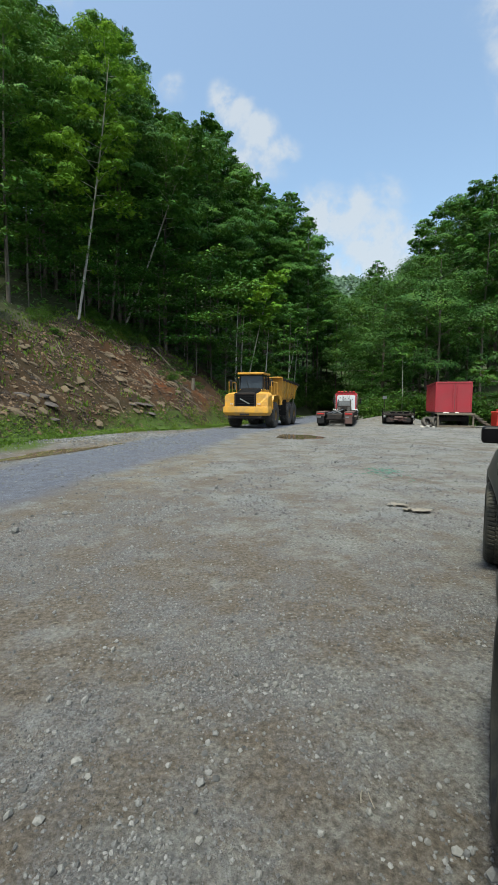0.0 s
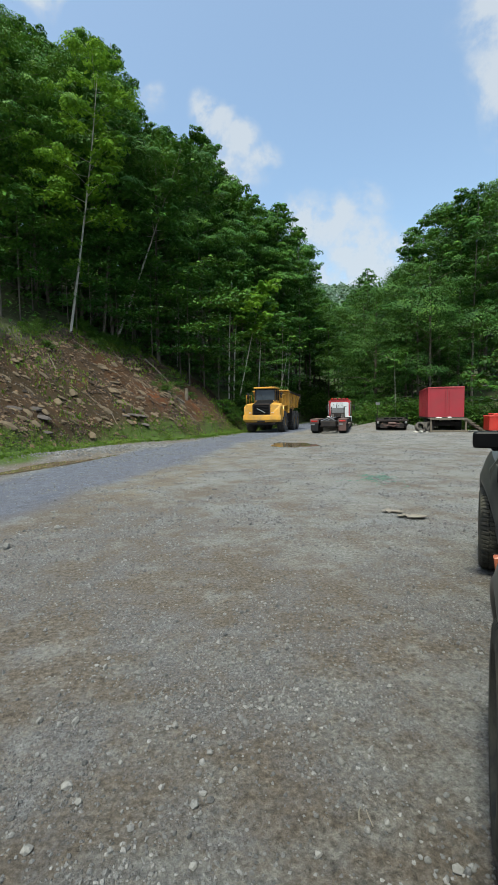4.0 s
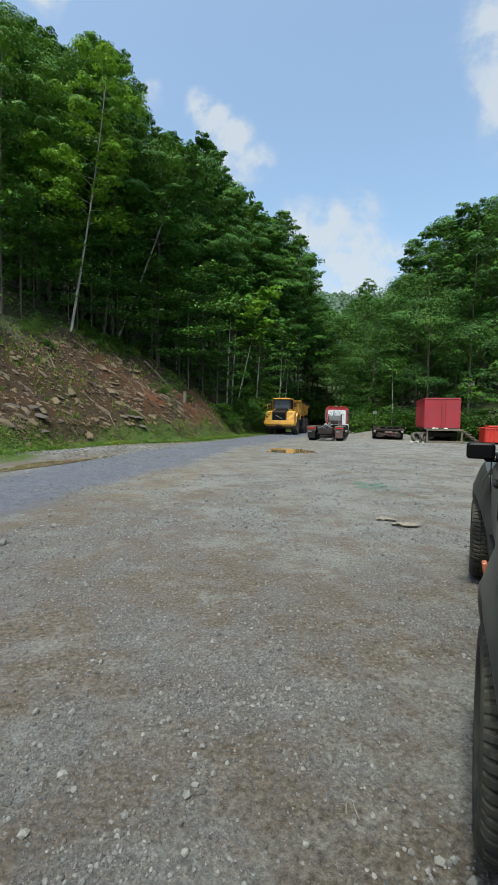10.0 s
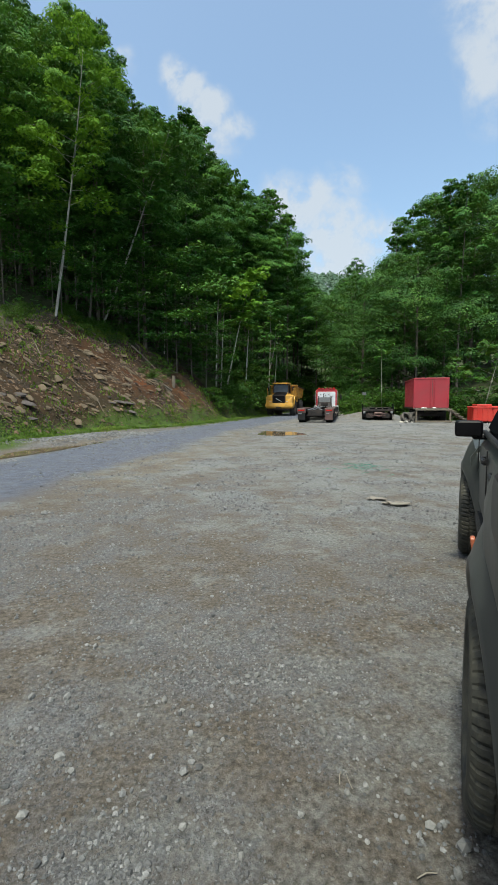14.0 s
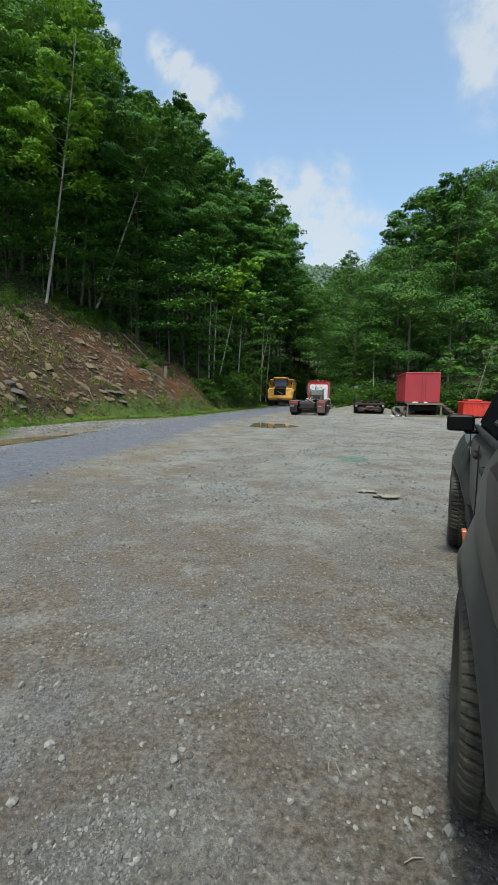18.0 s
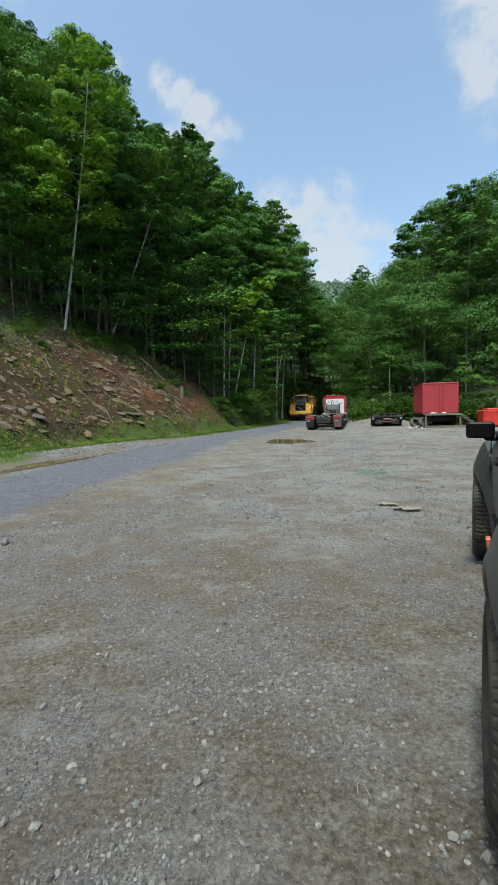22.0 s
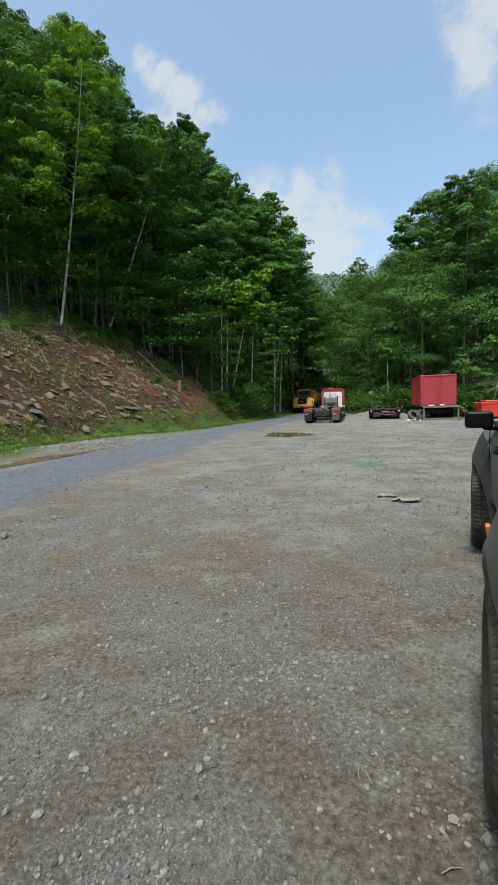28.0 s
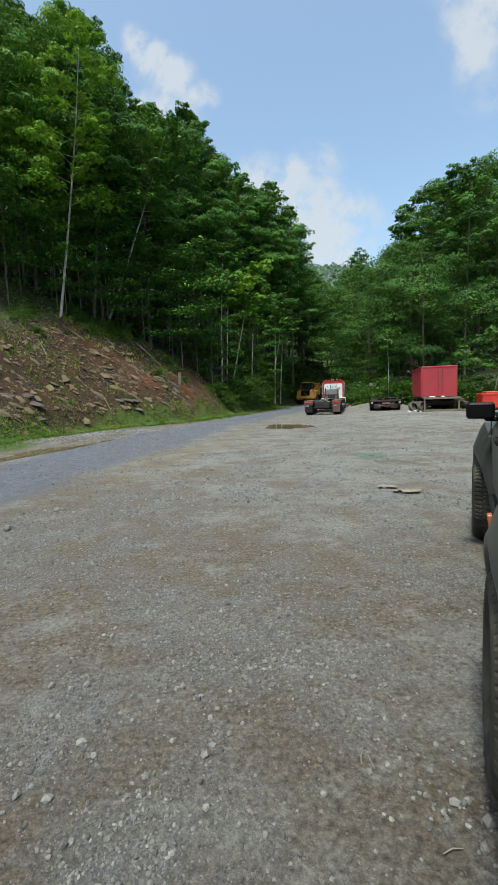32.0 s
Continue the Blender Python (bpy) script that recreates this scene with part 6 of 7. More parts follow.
        s = Shape().box(*sorted((side * 0.85, side * 1.065)), 2.36, 2.48, 1.185, 1.322, 0.035, seg=3)
        part("mirror_housing", s, MIRRORBLACK, arm, "black mirror housing")
        part("mirror_glass", Shape().box(*sorted((side * 0.87, side * 1.045)), 2.354, 2.359, 1.20, 1.307, 0.002), MIRRORBLACK, arm, "mirror glass coloured for its dark reflection")
        # load bed side: bulging quarter panel
        s = Shape()
        q = [(0.80, 0.87), (0.93, 0.87), (0.955, 0.98), (0.955, 1.09), (0.945, 1.155), (0.93, 1.21), (0.90, 1.27), (0.86, 1.33), (0.80, 1.35)]
        rings = []
        for y, k, dz in ((-1.12, 0.955, 0.0), (-1.05, 0.985, 0.0), (-0.7, 0.995, 0.0), (-0.1, 1.01, 0.0), (0.2, 0.995, -0.01), (0.44, 0.93, -0.02)):
            rings.append([(side * (x * k), y, z + dz) for x, z in q])
        s.loft(rings)
        bed = part("bed_side", s, GREYCAR, e, "bulging grey load bed side", angle=30)
        s = Shape()
        low = [(0.75, 0.58), (0.83, 0.58), (0.865, 0.68), (0.915, 0.80), (0.938, 0.90), (0.80, 0.90)]
        s.loft([[(side * x, -0.52, z) for x, z in low], [(side * x, -0.8, z) for x, z in low], [(side * x * 0.985, -1.05, z) for x, z in low], [(side * x * 0.95, -1.12, z) for x, z in low]])
        part("bed_rear_corner", s, GREYCAR, bed, angle=30)
        part("bed_front_corner", Shape().box(*sorted((side * 0.78, side * 0.895)), 0.40, 0.56, 0.52, 0.9, 0.03), GREYCAR, bed)
        part("tail_lamp", Shape().box(*sorted((side * 0.83, side * 0.972)), -1.125, -0.42, 1.12, 1.31, 0.05, seg=3), SMOKED, bed, "smoked tail lamp")
        part("bed_rail", Shape().box(*sorted((side * 0.79, side * 0.885)), -1.1, 0.44, 1.345, 1.375, 0.012), FLARE, bed)
        f = part("rear_flare", arch_flare(side, 0.80, 0.998, 0.0, r, 0.455, a0=14, a1=178, back=0.11), GREYCAR, bed, "dusty grey wheel flare", angle=50)
        part("side_marker", Shape().box(-0.01, 0.01, -0.024, 0.024, -0.034, 0.034, 0.004, pose(side * 0.978, 0.27, 0.885, 0, side * 8, 0)), AMBER, f, "amber side marker lamp")
        part("front_flare", arch_flare(side, 0.78, 0.990, wb, r, 0.455, a0=0, a1=180), GREYCAR, e, "dusty grey wheel flare", angle=50)
        s = Shape()
        q = [(0.70, 0.6), (0.88, 0.62), (0.92, 0.8), (0.925, 0.98), (0.86, 1.08), (0.74, 1.12)]
        s.loft([[(side * x, 2.70, z) for x, z in q], [(side * x * 1.01, 3.3, z) for x, z in q], [(side * x * 0.97, 3.95, z - 0.03) for x, z in q], [(side * x * 0.85, 4.2, z - 0.08) for x, z in q]])
        part("front_wing", s, GREYCAR, e, angle=30)
        for y in (0, wb):
            wheel(e, side * 0.845, y, r, 0.305, 0.235, TREAD, BLACKP, side, lugs=62, spokes=6, lug_h=0.010)
    part("bonnet", Shape().loft([[(-0.76, 2.6, 1.12), (0.76, 2.6, 1.12), (0.76, 2.6, 1.18), (-0.76, 2.6, 1.18)], [(-0.76, 3.6, 1.06), (0.76, 3.6, 1.06), (0.74, 3.6, 1.15), (-0.74, 3.6, 1.15)], [(-0.7, 4.15, 0.9), (0.7, 4.15, 0.9), (0.68, 4.15, 1.03), (-0.68, 4.15, 1.03)]]), GREYCAR, e)
    part("front_bumper", Shape().box(-0.92, 0.92, 4.0, 4.28, 0.45, 0.75, 0.06, seg=2), FLARE, e)
    part("grille", Shape().box(-0.62, 0.62, 4.14, 4.22, 0.72, 1.0, 0.03), BLACKP, e)
    part("windscreen", Shape().loft([[(-0.74, 2.52, 1.25), (0.74, 2.52, 1.25), (0.6, 2.06, 1.70), (-0.6, 2.06, 1.70)], [(-0.74, 2.56, 1.25), (0.74, 2.56, 1.25), (0.6, 2.09, 1.70), (-0.6, 2.09, 1.70)]]), CARGLASS, cab)
    part("bed_floor", Shape().box(-0.80, 0.80, -1.08, 0.44, 0.78, 0.84), FLARE, e)
    part("bed_front", Shape().box(-0.80, 0.80, 0.38, 0.44, 0.84, 1.34), GREYCAR, e)
    gate = part("tailgate", Shape().box(-0.80, 0.80, -1.13, -1.07, 0.72, 1.33, 0.015), GREYCAR, e)
    part("gate_handle", Shape().box(-0.14, 0.14, -1.15, -1.128, 1.16, 1.24, 0.01), BLACKP, gate)
    part("rear_bumper", Shape().box(-0.90, 0.90, -1.28, -1.05, 0.52, 0.70, 0.04, seg=2), FLARE, e)
    return e


build_pickup()


# ---- red steel bins by the trees ----
def build_bins():
    def one(m, w, d, h, label, lid):
        e = thing("dumpster", m, label, "dumpster", "red bins")
        s = Shape()
        s.prism([(-w / 2 + 0.05, 0.12), (w / 2 - 0.05, 0.12), (w / 2, h), (-w / 2, h)], -d / 2, -d / 2 + 0.05, "y")
        s.prism([(-w / 2 + 0.05, 0.12), (w / 2 - 0.05, 0.12), (w / 2, h), (-w / 2, h)], d / 2 - 0.05, d / 2, "y")
        s.box(-w / 2, -w / 2 + 0.06, -d / 2, d / 2, 0.12, h).box(w / 2 - 0.06, w / 2, -d / 2, d / 2, 0.12, h).box(-w / 2, w / 2, -d / 2, d / 2, 0.12, 0.18)
        body = part("bin_body", s, BINRED, e)
        for y0 in (-d / 2 - 0.04, d / 2 - 0.06):
            part("rim", Shape().box(-w / 2 - 0.04, w / 2 + 0.04, y0, y0 + 0.1, h - 0.08, h + 0.02, 0.015), BINRED, body)
        for k in range(3):
            x = -w / 2 + w * (k + 1) / 4
            part("rib", Shape().box(x - 0.04, x + 0.04, -d / 2 - 0.035, -d / 2, 0.2, h - 0.06, 0.01), BINRED, body)
        for x0 in (-w / 2 + 0.1, w / 2 - 0.2):
            part("skid", Shape().box(x0, x0 + 0.1, -d / 2, d / 2, 0, 0.13), DARKST, e)
        if lid:
            part("lid", Shape().box(-w / 2 + 0.25, w / 2 - 0.02, -d / 2 + 0.1, d / 2 - 0.1, h + 0.02, h + 0.16, 0.04), BINRED, e, "red raised lid")
        return e
    one(pose(17.4, 30.7, 0, 0, 0, -14), 1.25, 1.4, 1.12, "bright red steel bin with a raised lid by the trees", True)
    one(pose(19.3, 30.9, 0, 0, 0, -10), 2.2, 1.7, 1.12, "long bright red steel bin at the yard's edge", False)


build_bins()


# ---- stones, rocks and litter ----
def lump(rng, n=1, flat=0.6):
    """A rough stone: a jittered low ball, as points and faces."""
    t = (1 + 5 ** 0.5) / 2
    v = np.array([(-1, t, 0), (1, t, 0), (-1, -t, 0), (1, -t, 0), (0, -1, t), (0, 1, t), (0, -1, -t), (0, 1, -t), (t, 0, -1), (t, 0, 1), (-t, 0, -1), (-t, 0, 1)], float)
    v /= np.linalg.norm(v[0])
    f = np.array([(0, 11, 5), (0, 5, 1), (0, 1, 7), (0, 7, 10), (0, 10, 11), (1, 5, 9), (5, 11, 4), (11, 10, 2), (10, 7, 6), (7, 1, 8), (3, 9, 4), (3, 4, 2), (3, 2, 6), (3, 6, 8), (3, 8, 9),
                  (4, 9, 5), (2, 4, 11), (6, 2, 10), (8, 6, 7), (9, 8, 1)])
    if n == 0:
        v = np.array([(1, 0, 0.1), (-1, 0.1, 0), (0, 1, -0.1), (0.1, -1, 0), (0.25, 0.2, 1), (0, 0, -1)], float)
        f = np.array([(0, 2, 4), (2, 1, 4), (1, 3, 4), (3, 0, 4), (2, 0, 5), (1, 2, 5), (3, 1, 5), (0, 3, 5)])
    v = v * rng.uniform(0.72, 1.2, (len(v), 1)) * np.array([1, rng.uniform(0.65, 1.0), flat * rng.uniform(0.8, 1.2)])
    return v, f


def scatter(name, spots, material, label, category, flat=0.6, sink=0.3, seed=3, tilt=None, fine=False):
    """Many small stones in one mesh; spots of (x, y, size)."""
    rng = np.random.default_rng(seed)
    shapes = [lump(rng, 0 if fine else 1, flat) for _ in range(24)]
    xs, ys = np.array([p[0] for p in spots]), np.array([p[1] for p in spots])
    zs = land(xs, ys)[0]
    vs, fs, base = [], [], 0
    for (x, y, size), z in zip(spots, zs):
        v, f = shapes[rng.integers(24)]
        a = rng.uniform(0, 6.28)
        c, s = math.cos(a), math.sin(a)
        w = np.stack([v[:, 0] * c - v[:, 1] * s, v[:, 0] * s + v[:, 1] * c, v[:, 2]], 1) * size
        if tilt is not None:
            w[:, 2] += w[:, 0] * tilt[0] + w[:, 1] * tilt[1]
        vs.append(w + (x, y, z + size * flat * (0.5 - sink)))
        fs.append(f + base)
        base += len(v)
    ob = raw(name, np.concatenate(vs), np.concatenate(fs), material, flat=True)
    return tagged(ob, label, category, kind="stuff")


def yard_gravel():
    rng = np.random.default_rng(17)

    def strew(n, y0, y1, power, spread, lo, hi, middle, wide, bare):
        out = []
        while len(out) < n:
            m = n * 2
            y = y0 + rng.uniform(0, 1, m) ** power * (y1 - y0)
            x = rng.uniform(-0.75, spread, m) * (y + 0.6)
            keep = rng.uniform(0, 1, m) < 0.85 * stony(x, y) ** 2 + bare
            size = np.clip(rng.lognormal(middle, wide, m), lo, hi)
            out += [(float(p), float(q), float(r)) for p, q, r in zip(x[keep], y[keep], size[keep])]
        return out[:n]
    scatter("gravel", strew(3400, 1.0, 8.0, 1.35, 0.62, 0.005, 0.02, -4.95, 0.42, 0.05), GRAVEL_PALE, "loose grey gravel scattered over the yard", "gravel", 0.9, 0.2)
    scatter("gravel", strew(26000, 1.0, 14, 1.5, 0.62, 0.003, 0.011, -5.3, 0.4, 0.12), GRAVEL, "fine loose gravel scattered over the yard", "gravel", 0.8, 0.2, seed=4, fine=True)
    far = strew(28000, 2.2, 32, 1.4, 0.62, 0.006, 0.034, -4.45, 0.45, 0.10)
    scatter("gravel", [(x, y, (r + 0.0005 * y) * min(1.0, 0.3 + 0.09 * y)) for x, y, r in far], GRAVEL_PALE, "coarser loose gravel further across the yard", "gravel", 0.75, 0.2, seed=5, fine=True)
    # stones added in a row to draw the pale scrape in the ground
    streak = [(3.35 + 1.0 * k / 260 + rng.normal(0, 0.06), 9.9 + rng.normal(0, 0.07), float(rng.uniform(0.008, 0.022))) for k in range(260)]
    scatter("gravel", streak, STONE, "row of small pale stones standing in for a scrape across the yard", "gravel", 0.6, seed=6, fine=True)
    nests = []
    for x, y, r, n in ((-0.81, 2.55, 0.16, 70), (-0.3, 2.0, 0.14, 60), (-0.28, 1.33, 0.12, 70), (-0.41, 1.5, 0.1, 50), (0.43, 1.83, 0.16, 80), (0.7, 1.39, 0.14, 90), (0.3, 2.26, 0.18, 70), (0.95, 3.1, 0.25, 60), (1.34, 3.1, 0.2, 60), (-1.6, 3.6, 0.3, 60), (0.2, 3.4, 0.3, 60), (-0.2, 5.2, 0.5, 90), (1.2, 5.4, 0.5, 90)):
        for _ in range(n):
            nests.append((x + rng.normal(0, r), y + rng.normal(0, r * 0.8), float(np.clip(rng.lognormal(-5.0, 0.4), 0.004, 0.017))))
    scatter("gravel", nests, GRAVEL_PALE, "small nests of pale broken stone on the yard", "gravel", 0.85, 0.2, seed=12)
    heap = [(-6.9 + rng.normal(0, 0.8) + (k % 7) * 0.4, 17.2 + rng.normal(0, 0.6) + (k % 7) * 0.75, float(rng.uniform(0.02, 0.06))) for k in range(1500)]
    scatter("gravel", heap, GRAVEL_PALE, "pale crushed stone heaped along the road's edge", "gravel", 0.65, seed=8)


yard_gravel()


def single_stones():
    rng = np.random.default_rng(23)
    made = []
    places = [(0.15, 2.6, 0.035), (-0.32, 2.08, 0.03), (-0.71, 1.75, 0.032), (-0.63, 1.67, 0.026), (-0.74, 1.48, 0.03), (0.26, 1.45, 0.022), (0.42, 1.84, 0.034), (0.78, 1.30, 0.04),
              (-0.61, 2.54, 0.03), (-0.81, 2.59, 0.03), (0.53, 1.56, 0.024), (0.45, 1.53, 0.022), (-0.99, 2.13, 0.032), (-0.81, 2.12, 0.032), (0.70, 1.38, 0.03), (-0.16, 1.42, 0.024),
              (0.75, 1.64, 0.02), (-0.1, 1.97, 0.022), (0.04, 1.31, 0.022), (-2.68, 5.06, 0.085), (-2.45, 5.9, 0.06), (0.33, 2.0, 0.022), (0.24, 2.24, 0.02), (0.15, 2.27, 0.03), (0.1, 2.26, 0.022),
              (-0.86, 1.5, 0.03), (-0.98, 1.52, 0.026), (0.62, 1.42, 0.024), (0.68, 1.52, 0.022), (0.72, 1.22, 0.028), (-0.52, 1.86, 0.02), (0.22, 6.9, 0.05)]
    for k, (x, y, size) in enumerate(places):
        v, f = lump(rng, flat=0.8)
        ob = raw("stone", v * size * 0.72, f, STONE, flat=True)
        ob.matrix_basis = pose(x, y, height(x, y) + size * 0.28, 0, 0, rng.uniform(0, 360))
        tagged(ob, "pale angular stone lying on the compacted gravel", "stone", "loose stones")


single_stones()


def bank_rocks():
    rng = np.random.default_rng(31)

    small = []
    for x, y in bank_points(36000, rng, 0.05, 0.98, 12, 37):
        if rng.uniform() > 0.25 + 1.3 * smooth01((fbm(np.array([x * 0.7]), np.array([y * 0.7]), 83)[0] - 0.4) / 0.25):
            continue
        small.append((x, y, float(np.clip(rng.lognormal(-3.0, 0.5), 0.025, 0.19))))
    scatter("shale_debris", small, SHALE, "broken brown and grey shale strewn over the cut bank", "rubble", 0.35, 0.2, 9, tilt=(-0.55, 0.35), fine=True)
    for x, y in bank_points(190, rng, 0.12, 0.9, 13, 33):
        v, f = lump(rng, flat=rng.uniform(0.22, 0.4))
        size = float(rng.uniform(0.12, 0.34))
        ob = raw("shale_slab", v * size * np.array([1.3, 0.8, 1]), f, slab_tan, flat=True)
        ob.matrix_basis = pose(x, y, height(x, y) + 0.03, rng.uniform(5, 35), rng.uniform(10, 40), rng.uniform(-40, 40))
        tagged(ob, "flat slab of brown shale lying on the cut bank", "rock", "bank slabs")
    # dark outcrop ledges
    for x, y, w in ((-9.9, 22.2, 0.5), (-10.4, 22.6, 0.45), (-10.9, 21.6, 0.5), (-6.6, 27.4, 0.45), (-6.3, 27.9, 0.4), (-9.4, 21.4, 0.4), (-7.0, 27.0, 0.35), (-6.0, 27.4, 0.35)):
        v, f = lump(rng, flat=0.35)
        ob = raw("rock_ledge", v * w * np.array([1.1, 0.7, 0.6]), f, rock_dark, flat=True)
        ob.matrix_basis = pose(x, y, height(x, y) + 0.02, 10, 12, rng.uniform(-30, 30))
        tagged(ob, "dark broken rock ledge in the cut bank", "rock", "bank ledges")


slab_tan = rock("tan_shale", (0.05, 0.038, 0.024), (0.095, 0.072, 0.045), (0.15, 0.115, 0.074), 2)
rock_dark = rock("dark_shale", (0.03, 0.028, 0.03), (0.06, 0.052, 0.05), (0.11, 0.09, 0.08), 2)
bank_rocks()


def bank_wood():
    def pole(name, a, b, r0, r1, mat, label, cat):
        e = Shape()
        a, b = Vector(a), Vector(b)
        taper(e, [a, a.lerp(b, 0.5) + Vector((0, 0, 0.05)), b], r0, r1, 8)
        ob = part(name, e, mat)
        return tagged(ob, label, cat)
    def on(x, y, up=0.08):
        return (x, y, height(x, y) + up)
    pole("fallen_pole", on(-7.73, 36.2, 0.15), on(-5.7, 35.6, 0.1), 0.07, 0.05, PLANK, "bare grey pole fallen down the bank", "log")
    x, y = -4.32, 34.7
    pole("stump", (x, y, height(x, y) - 0.2), (x + 0.03, y, height(x, y) + 0.85), 0.14, 0.12, PLANK, "grey broken stump standing in the bank", "stump")
    pole("dark_log", on(-6.0, 33.4), on(-4.4, 34.0), 0.13, 0.1, BARK, "dark rotten log on the bank", "log")
    rng = random.Random(3)
    for _ in range(16):
        p = foot_spot(rng.uniform(20, 38), rng.uniform(2, 8))
        a = rng.uniform(0, 6.28)
        l = rng.uniform(0.6, 1.6)
        pole("branch", on(p.x, p.y, 0.05), on(p.x + l * math.cos(a), p.y + l * math.sin(a), 0.06), 0.03, 0.012, PLANK, "dry grey branch lying on the bank", "branch")


bank_wood()


# ---- litter on the yard ----
def litter():
    CARD = surface("sodden_board", (0.23, 0.21, 0.172), 0.9, scale=6, dirt=(0.10, 0.09, 0.075), dirt_amount=0.5, grain=50, relief=0.4, spread=0.2)
    NET = surface("green_netting", (0.04, 0.17, 0.12), 0.7, scale=10, relief=0.1, spread=0.2)
    rng = np.random.default_rng(53)

    def sheet(name, cx, cy, w, d, turn, curl, label):
        n, m = 9, 5
        v, f = [], []
        for j in range(m + 1):
            for i in range(n + 1):
                u, t = i / n - 0.5, j / m - 0.5
                k = 1 + 0.25 * math.sin(5 * u + cx) + rng.uniform(-0.12, 0.12)
                v.append((u * w + rng.uniform(-0.02, 0.02), t * d * k, 0.012 + curl * (u * u * 0.6 + abs(t) * 0.25) + rng.uniform(0, 0.01)))
        for j in range(m):
            for i in range(n):
                if (j in (0, m - 1) or i in (0, n - 1)) and rng.uniform() < 0.42:
                    continue
                a = j * (n + 1) + i
                f.append((a, a + 1, a + n + 2, a + n + 1))
        s = Shape()
        top = [s.bm.verts.new(p) for p in v]
        low = [s.bm.verts.new((x, y, z - 0.012)) for x, y, z in v]
        for q in f:
            s.bm.faces.new([top[k] for k in q])
            s.bm.faces.new([low[k] for k in q[::-1]])
        ob = part(name, s, CARD)
        ob.matrix_basis = pose(cx, cy, height(cx, cy) + 0.01, 0, 0, turn)
        return tagged(ob, label, "debris", "sodden boards")
    sheet("broken_board", 2.22, 6.62, 0.30, 0.2, -20, 0.02, "torn pale board lying flat on the gravel")
    sheet("broken_board", 2.40, 6.2, 0.34, 0.2, -28, 0.10, "curled broken board with a dark hollow under it")
    sheet("broken_board", 2.24, 6.25, 0.13, 0.1, 15, 0.05, "small torn piece of pale board")
    net = thing("netting", pose(2.95, 9.65, height(2.95, 9.65)), "tangle of torn green plastic netting on the gravel", "netting")
    for k in range(34):
        s = Shape()
        x, y = rng.normal(0, 0.2), rng.normal(0, 0.36)
        a, l = rng.uniform(0, 3.14), rng.uniform(0.15, 0.4)
        z = height(2.95 + x, 9.65 + y) - height(2.95, 9.65) + 0.02
        s.tube([(x, y, z), (x + l * 0.5 * math.cos(a), y + l * 0.5 * math.sin(a), z + 0.02), (x + l * math.cos(a + 0.6), y + l * math.sin(a + 0.6), z)], 0.003, 5)
        part("strand", s, NET, net)
    for x, y, a in ((0.44, 1.60, 70), (0.47, 1.58, 95), (0.62, 1.22, 10), (-1.3, 2.9, 40)):
        s = Shape().tube([(-0.035, 0, 0), (0, 0.004, 0.006), (0.035, 0, 0)], 0.0022, 5)
        ob = part("straw", s, CARD)
        ob.matrix_basis = pose(x, y, height(x, y) + 0.008, 0, 0, a)
        tagged(ob, "short dry straw stalk on the gravel", "straw", "straws")


litter()


def trailer_clutter():
    rng = np.random.default_rng(59)
    # worn tyres and rubble beside the platform
    for x, y, tilt, turn in ((12.55, 31.7, 62, 20), (12.85, 31.9, 55, -15), (13.15, 31.75, 78, 30)):
        e = thing("old_tyre", pose(x, y, 0.34, tilt, 0, turn) @ Matrix.Rotation(radians(90), 4, "Y"), "worn grey tyre leaning against the platform", "tyre", "old tyres")
        part("casing", tyre_shape(0.42, 0.26, 0.25, 28), DUSTY, e)
    for k in range(14):
        x, y = 12.1 + rng.uniform(0, 0.9), 31.3 + rng.uniform(-0.2, 0.35)
        v, f = lump(rng, flat=0.5)
        z = rng.uniform(0.1, 0.22)
        ob = raw("rubble_block", v * z, f, CONCRETE, flat=True)
        ob.matrix_basis = pose(x, y, height(x, y) + z * 0.3, 20, 10, rng.uniform(0, 360))
        tagged(ob, "pale broken concrete lump beside the platform", "rubble", "rubble lumps")
    RAG = surface("white_rag", (0.66, 0.66, 0.64), 0.9, scale=8, dirt=(0.4, 0.38, 0.34), dirt_amount=0.3, relief=0.3)
    for x, s0 in ((-0.75, 0.17), (-0.55, 0.12), (0.05, 0.15)):
        v, f = lump(rng, flat=0.4)
        ob = raw("rag", v * s0, f, RAG, flat=True)
        ob.matrix_basis = pose(14.45, 31.55, 0, 0, 0, -12) @ pose(x, -0.3, 1.03)
        tagged(ob, "crumpled white rag on the timber platform", "rag", "white rags")
    # a small sign on a post behind the equipment trailer
    e = thing("sign_post", pose(12.3, 41.0, height(12.3, 41.0)), "thin post with a small grey plate in the bushes", "sign")
    part("post", Shape().cyl((0, 0, -0.2), (0, 0, 1.7), 0.03, n=8), DARKST, e)
    part("plate", Shape().box(-0.18, 0.18, -0.03, -0.01, 1.55, 1.8, 0.01), GREYMET, e, "small plain grey plate")


trailer_clutter()


# ---- water ----
def water(name, cx, cy, rx, ry, z, label, seed, turn=0):
    rng = np.random.default_rng(seed)
    n = 56
    pts = []
    for k in range(n):
        a = 2 * math.pi * k / n
        w = 1 + 0.16 * math.sin(3 * a + seed) + 0.10 * math.sin(5 * a + 2 * seed) + 0.05 * math.sin(11 * a)
        c, s = math.cos(a) * rx * w, math.sin(a) * ry * w
        t = radians(turn)
        pts.append((cx + c * math.cos(t) - s * math.sin(t), cy + c * math.sin(t) + s * math.cos(t)))
    s = Shape().prism(pts, z - 0.03, z, "z")
    return tagged(part(name, s, WATER), label, "puddle", kind="structure")


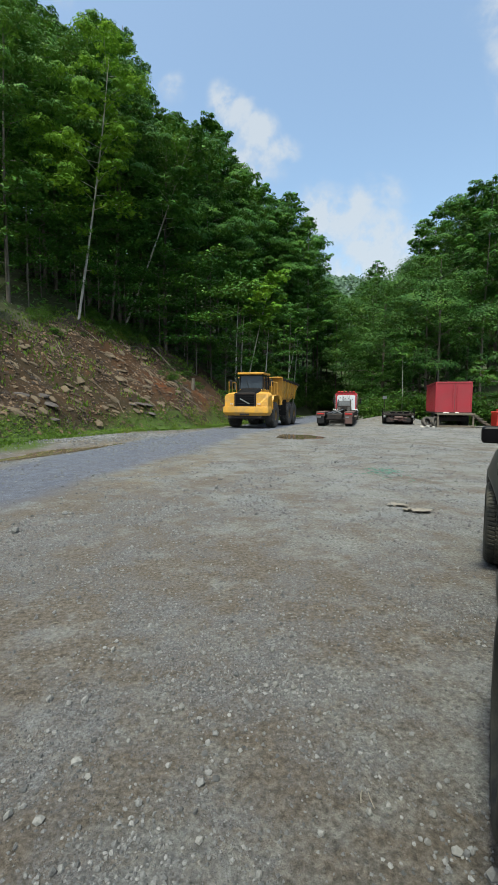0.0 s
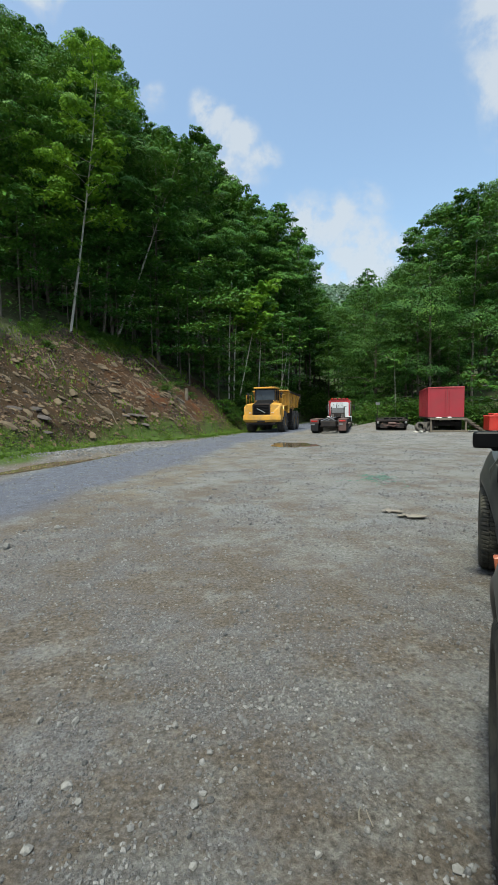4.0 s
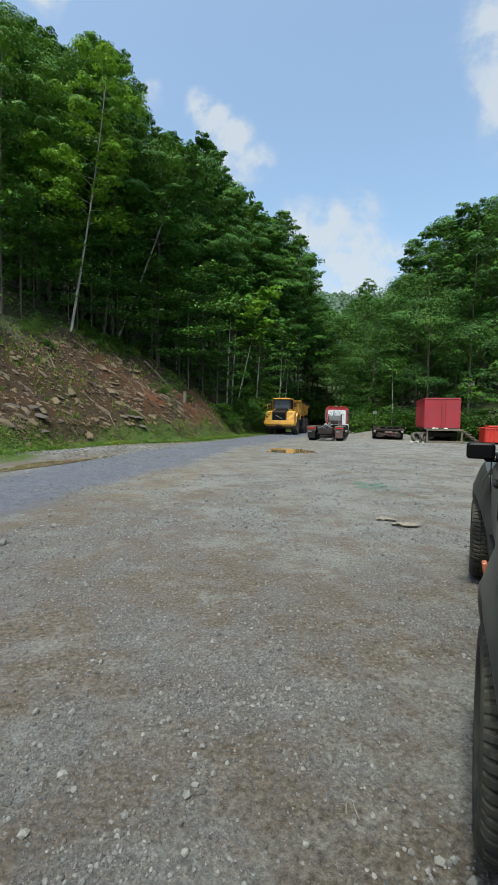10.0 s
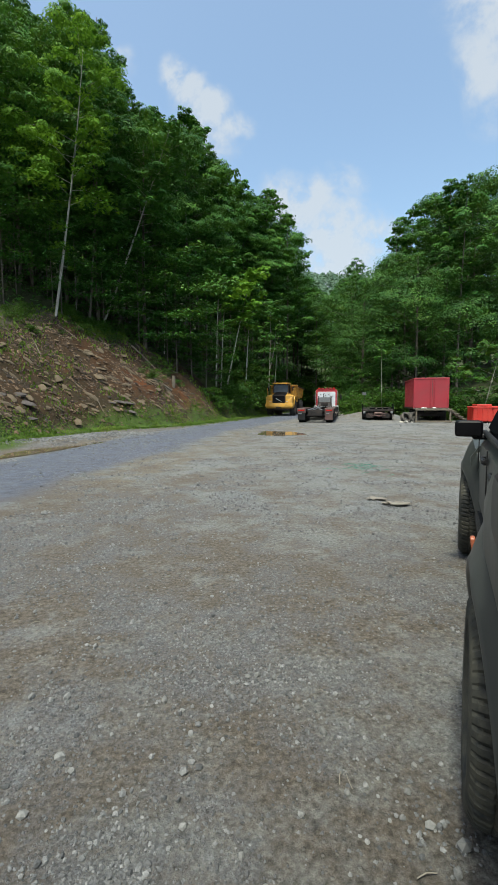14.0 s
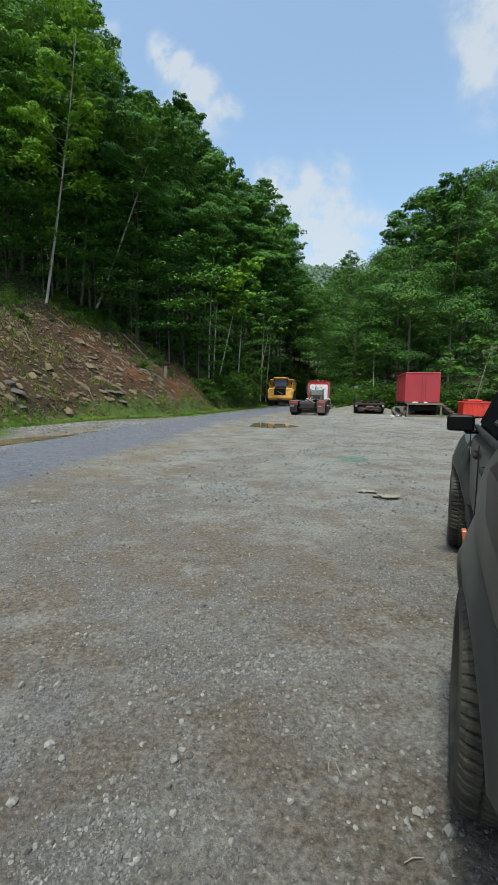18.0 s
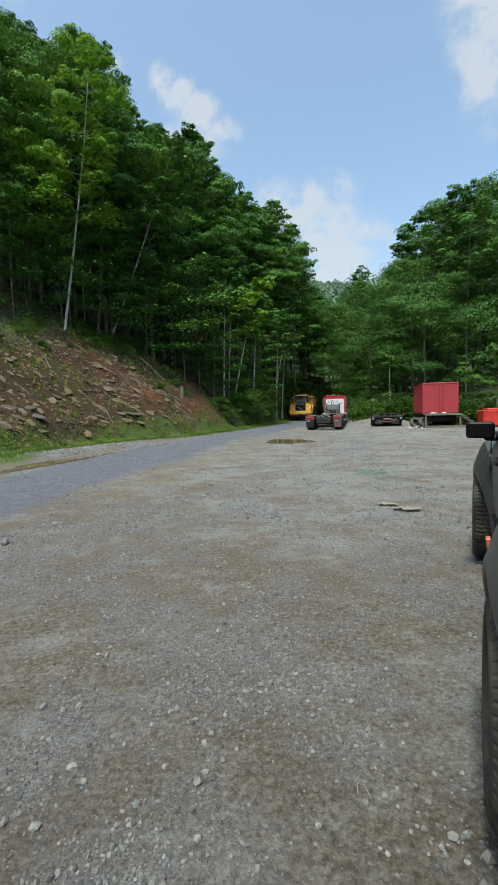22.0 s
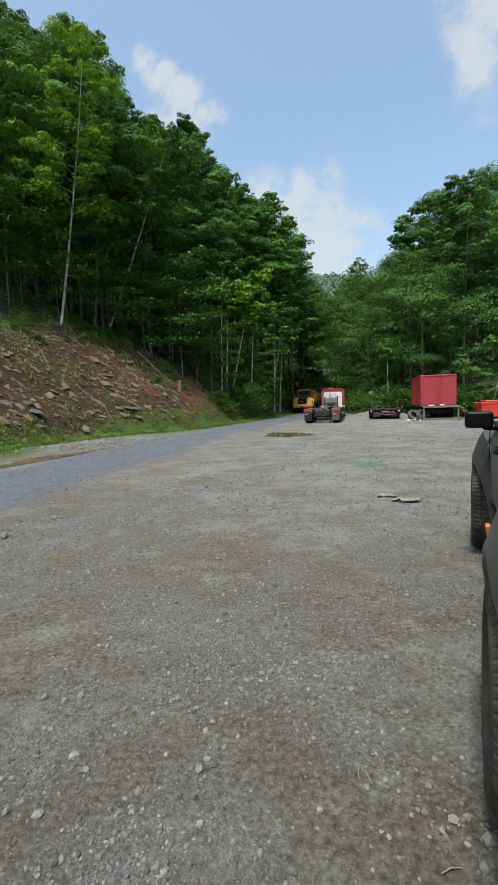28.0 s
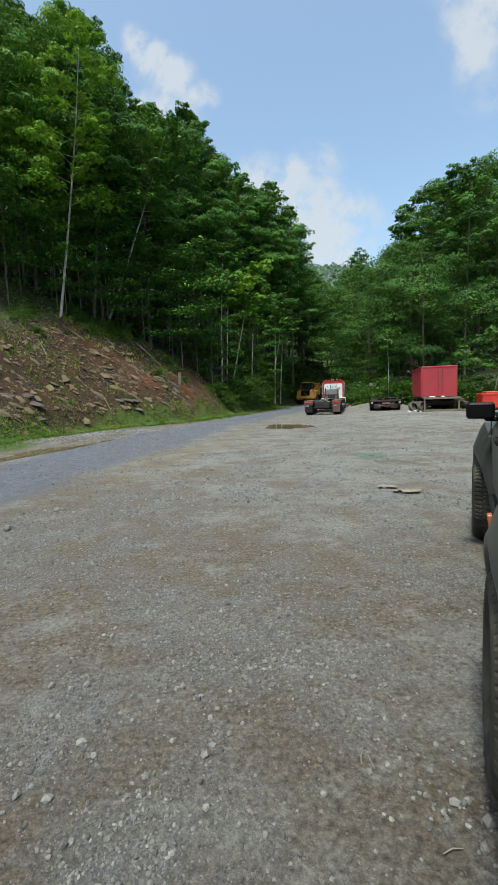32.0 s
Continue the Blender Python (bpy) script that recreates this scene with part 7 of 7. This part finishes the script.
def water_material():
    m, nt, b = nodes_of("muddy_water")
    v = coords(nt)
    nt.links.new(ramp(nt, noise_tex(nt, v, 1.2, 4), [(0.3, (0.10, 0.075, 0.045)), (0.7, (0.16, 0.125, 0.08))]), b.inputs["Base Color"])
    b.inputs["Roughness"].default_value = 0.05
    b.inputs["IOR"].default_value = 1.33
    bump(nt, b, noise_tex(nt, v, 6, 2), 0.04, 0.01)
    return m


WATER = water_material()
water("puddle", 2.35, 21.5, 1.08, 1.6, -0.012, "brown muddy puddle in the gravel yard", 2)
water("puddle", -5.9, 14.8, 0.45, 3.2, -0.022, "long shallow brown puddle along the road's edge", 5, -16)


# ---- what moves ----
# seconds, x and y of the truck's front axle, heading in degrees
TRUCK = [(0, 0.3, 30.3, 163), (2, 1.15, 33.5, 163.5), (4, 1.95, 36.8, 164), (6, 2.78, 40.0, 164), (9, 3.95, 44.4, 163.5), (13, 5.35, 48.6, 163), (16, 6.6, 54, 167.5), (19, 7.9, 59.0, 168), (23, 9.2, 64.5, 165),
         (28, 10.8, 71, 160), (30, 11.3, 73, 158), (32, 11.8, 74.5, 157)]


def truck_at(t):
    ts = [r[0] for r in TRUCK]
    return [float(np.interp(t, ts, [r[k] for r in TRUCK])) for k in (1, 2, 3)]


def motions():
    walk(DUMP, [(t, pose(x, y, 0, 0, 0, h)) for t, x, y, h in TRUCK])
    for c, dx, dz in ((CLOUD_A, -178, 130), (CLOUD_B, -145, 64), (CLOUD_C, -65, 40), (CLOUD_D, -120, 60)):
        x, y, z = c.location
        walk(c, [(0, pose(x, y, z)), (32, pose(x + dx, y, z + dz))])
    # the wheels roll backwards with the ground covered
    for w in DUMP_WHEELS:
        at = w.matrix_basis.translation.copy()
        rows, rolled, last = [], 0.0, truck_at(0)
        for k in range(65):
            t = k * 0.5
            now = truck_at(t)
            rolled += math.hypot(now[0] - last[0], now[1] - last[1]) / 0.86
            last = now
            rows.append((t, Matrix.Translation(at) @ Matrix.Rotation(rolled, 4, "X")))
        walk(w, rows)


motions()
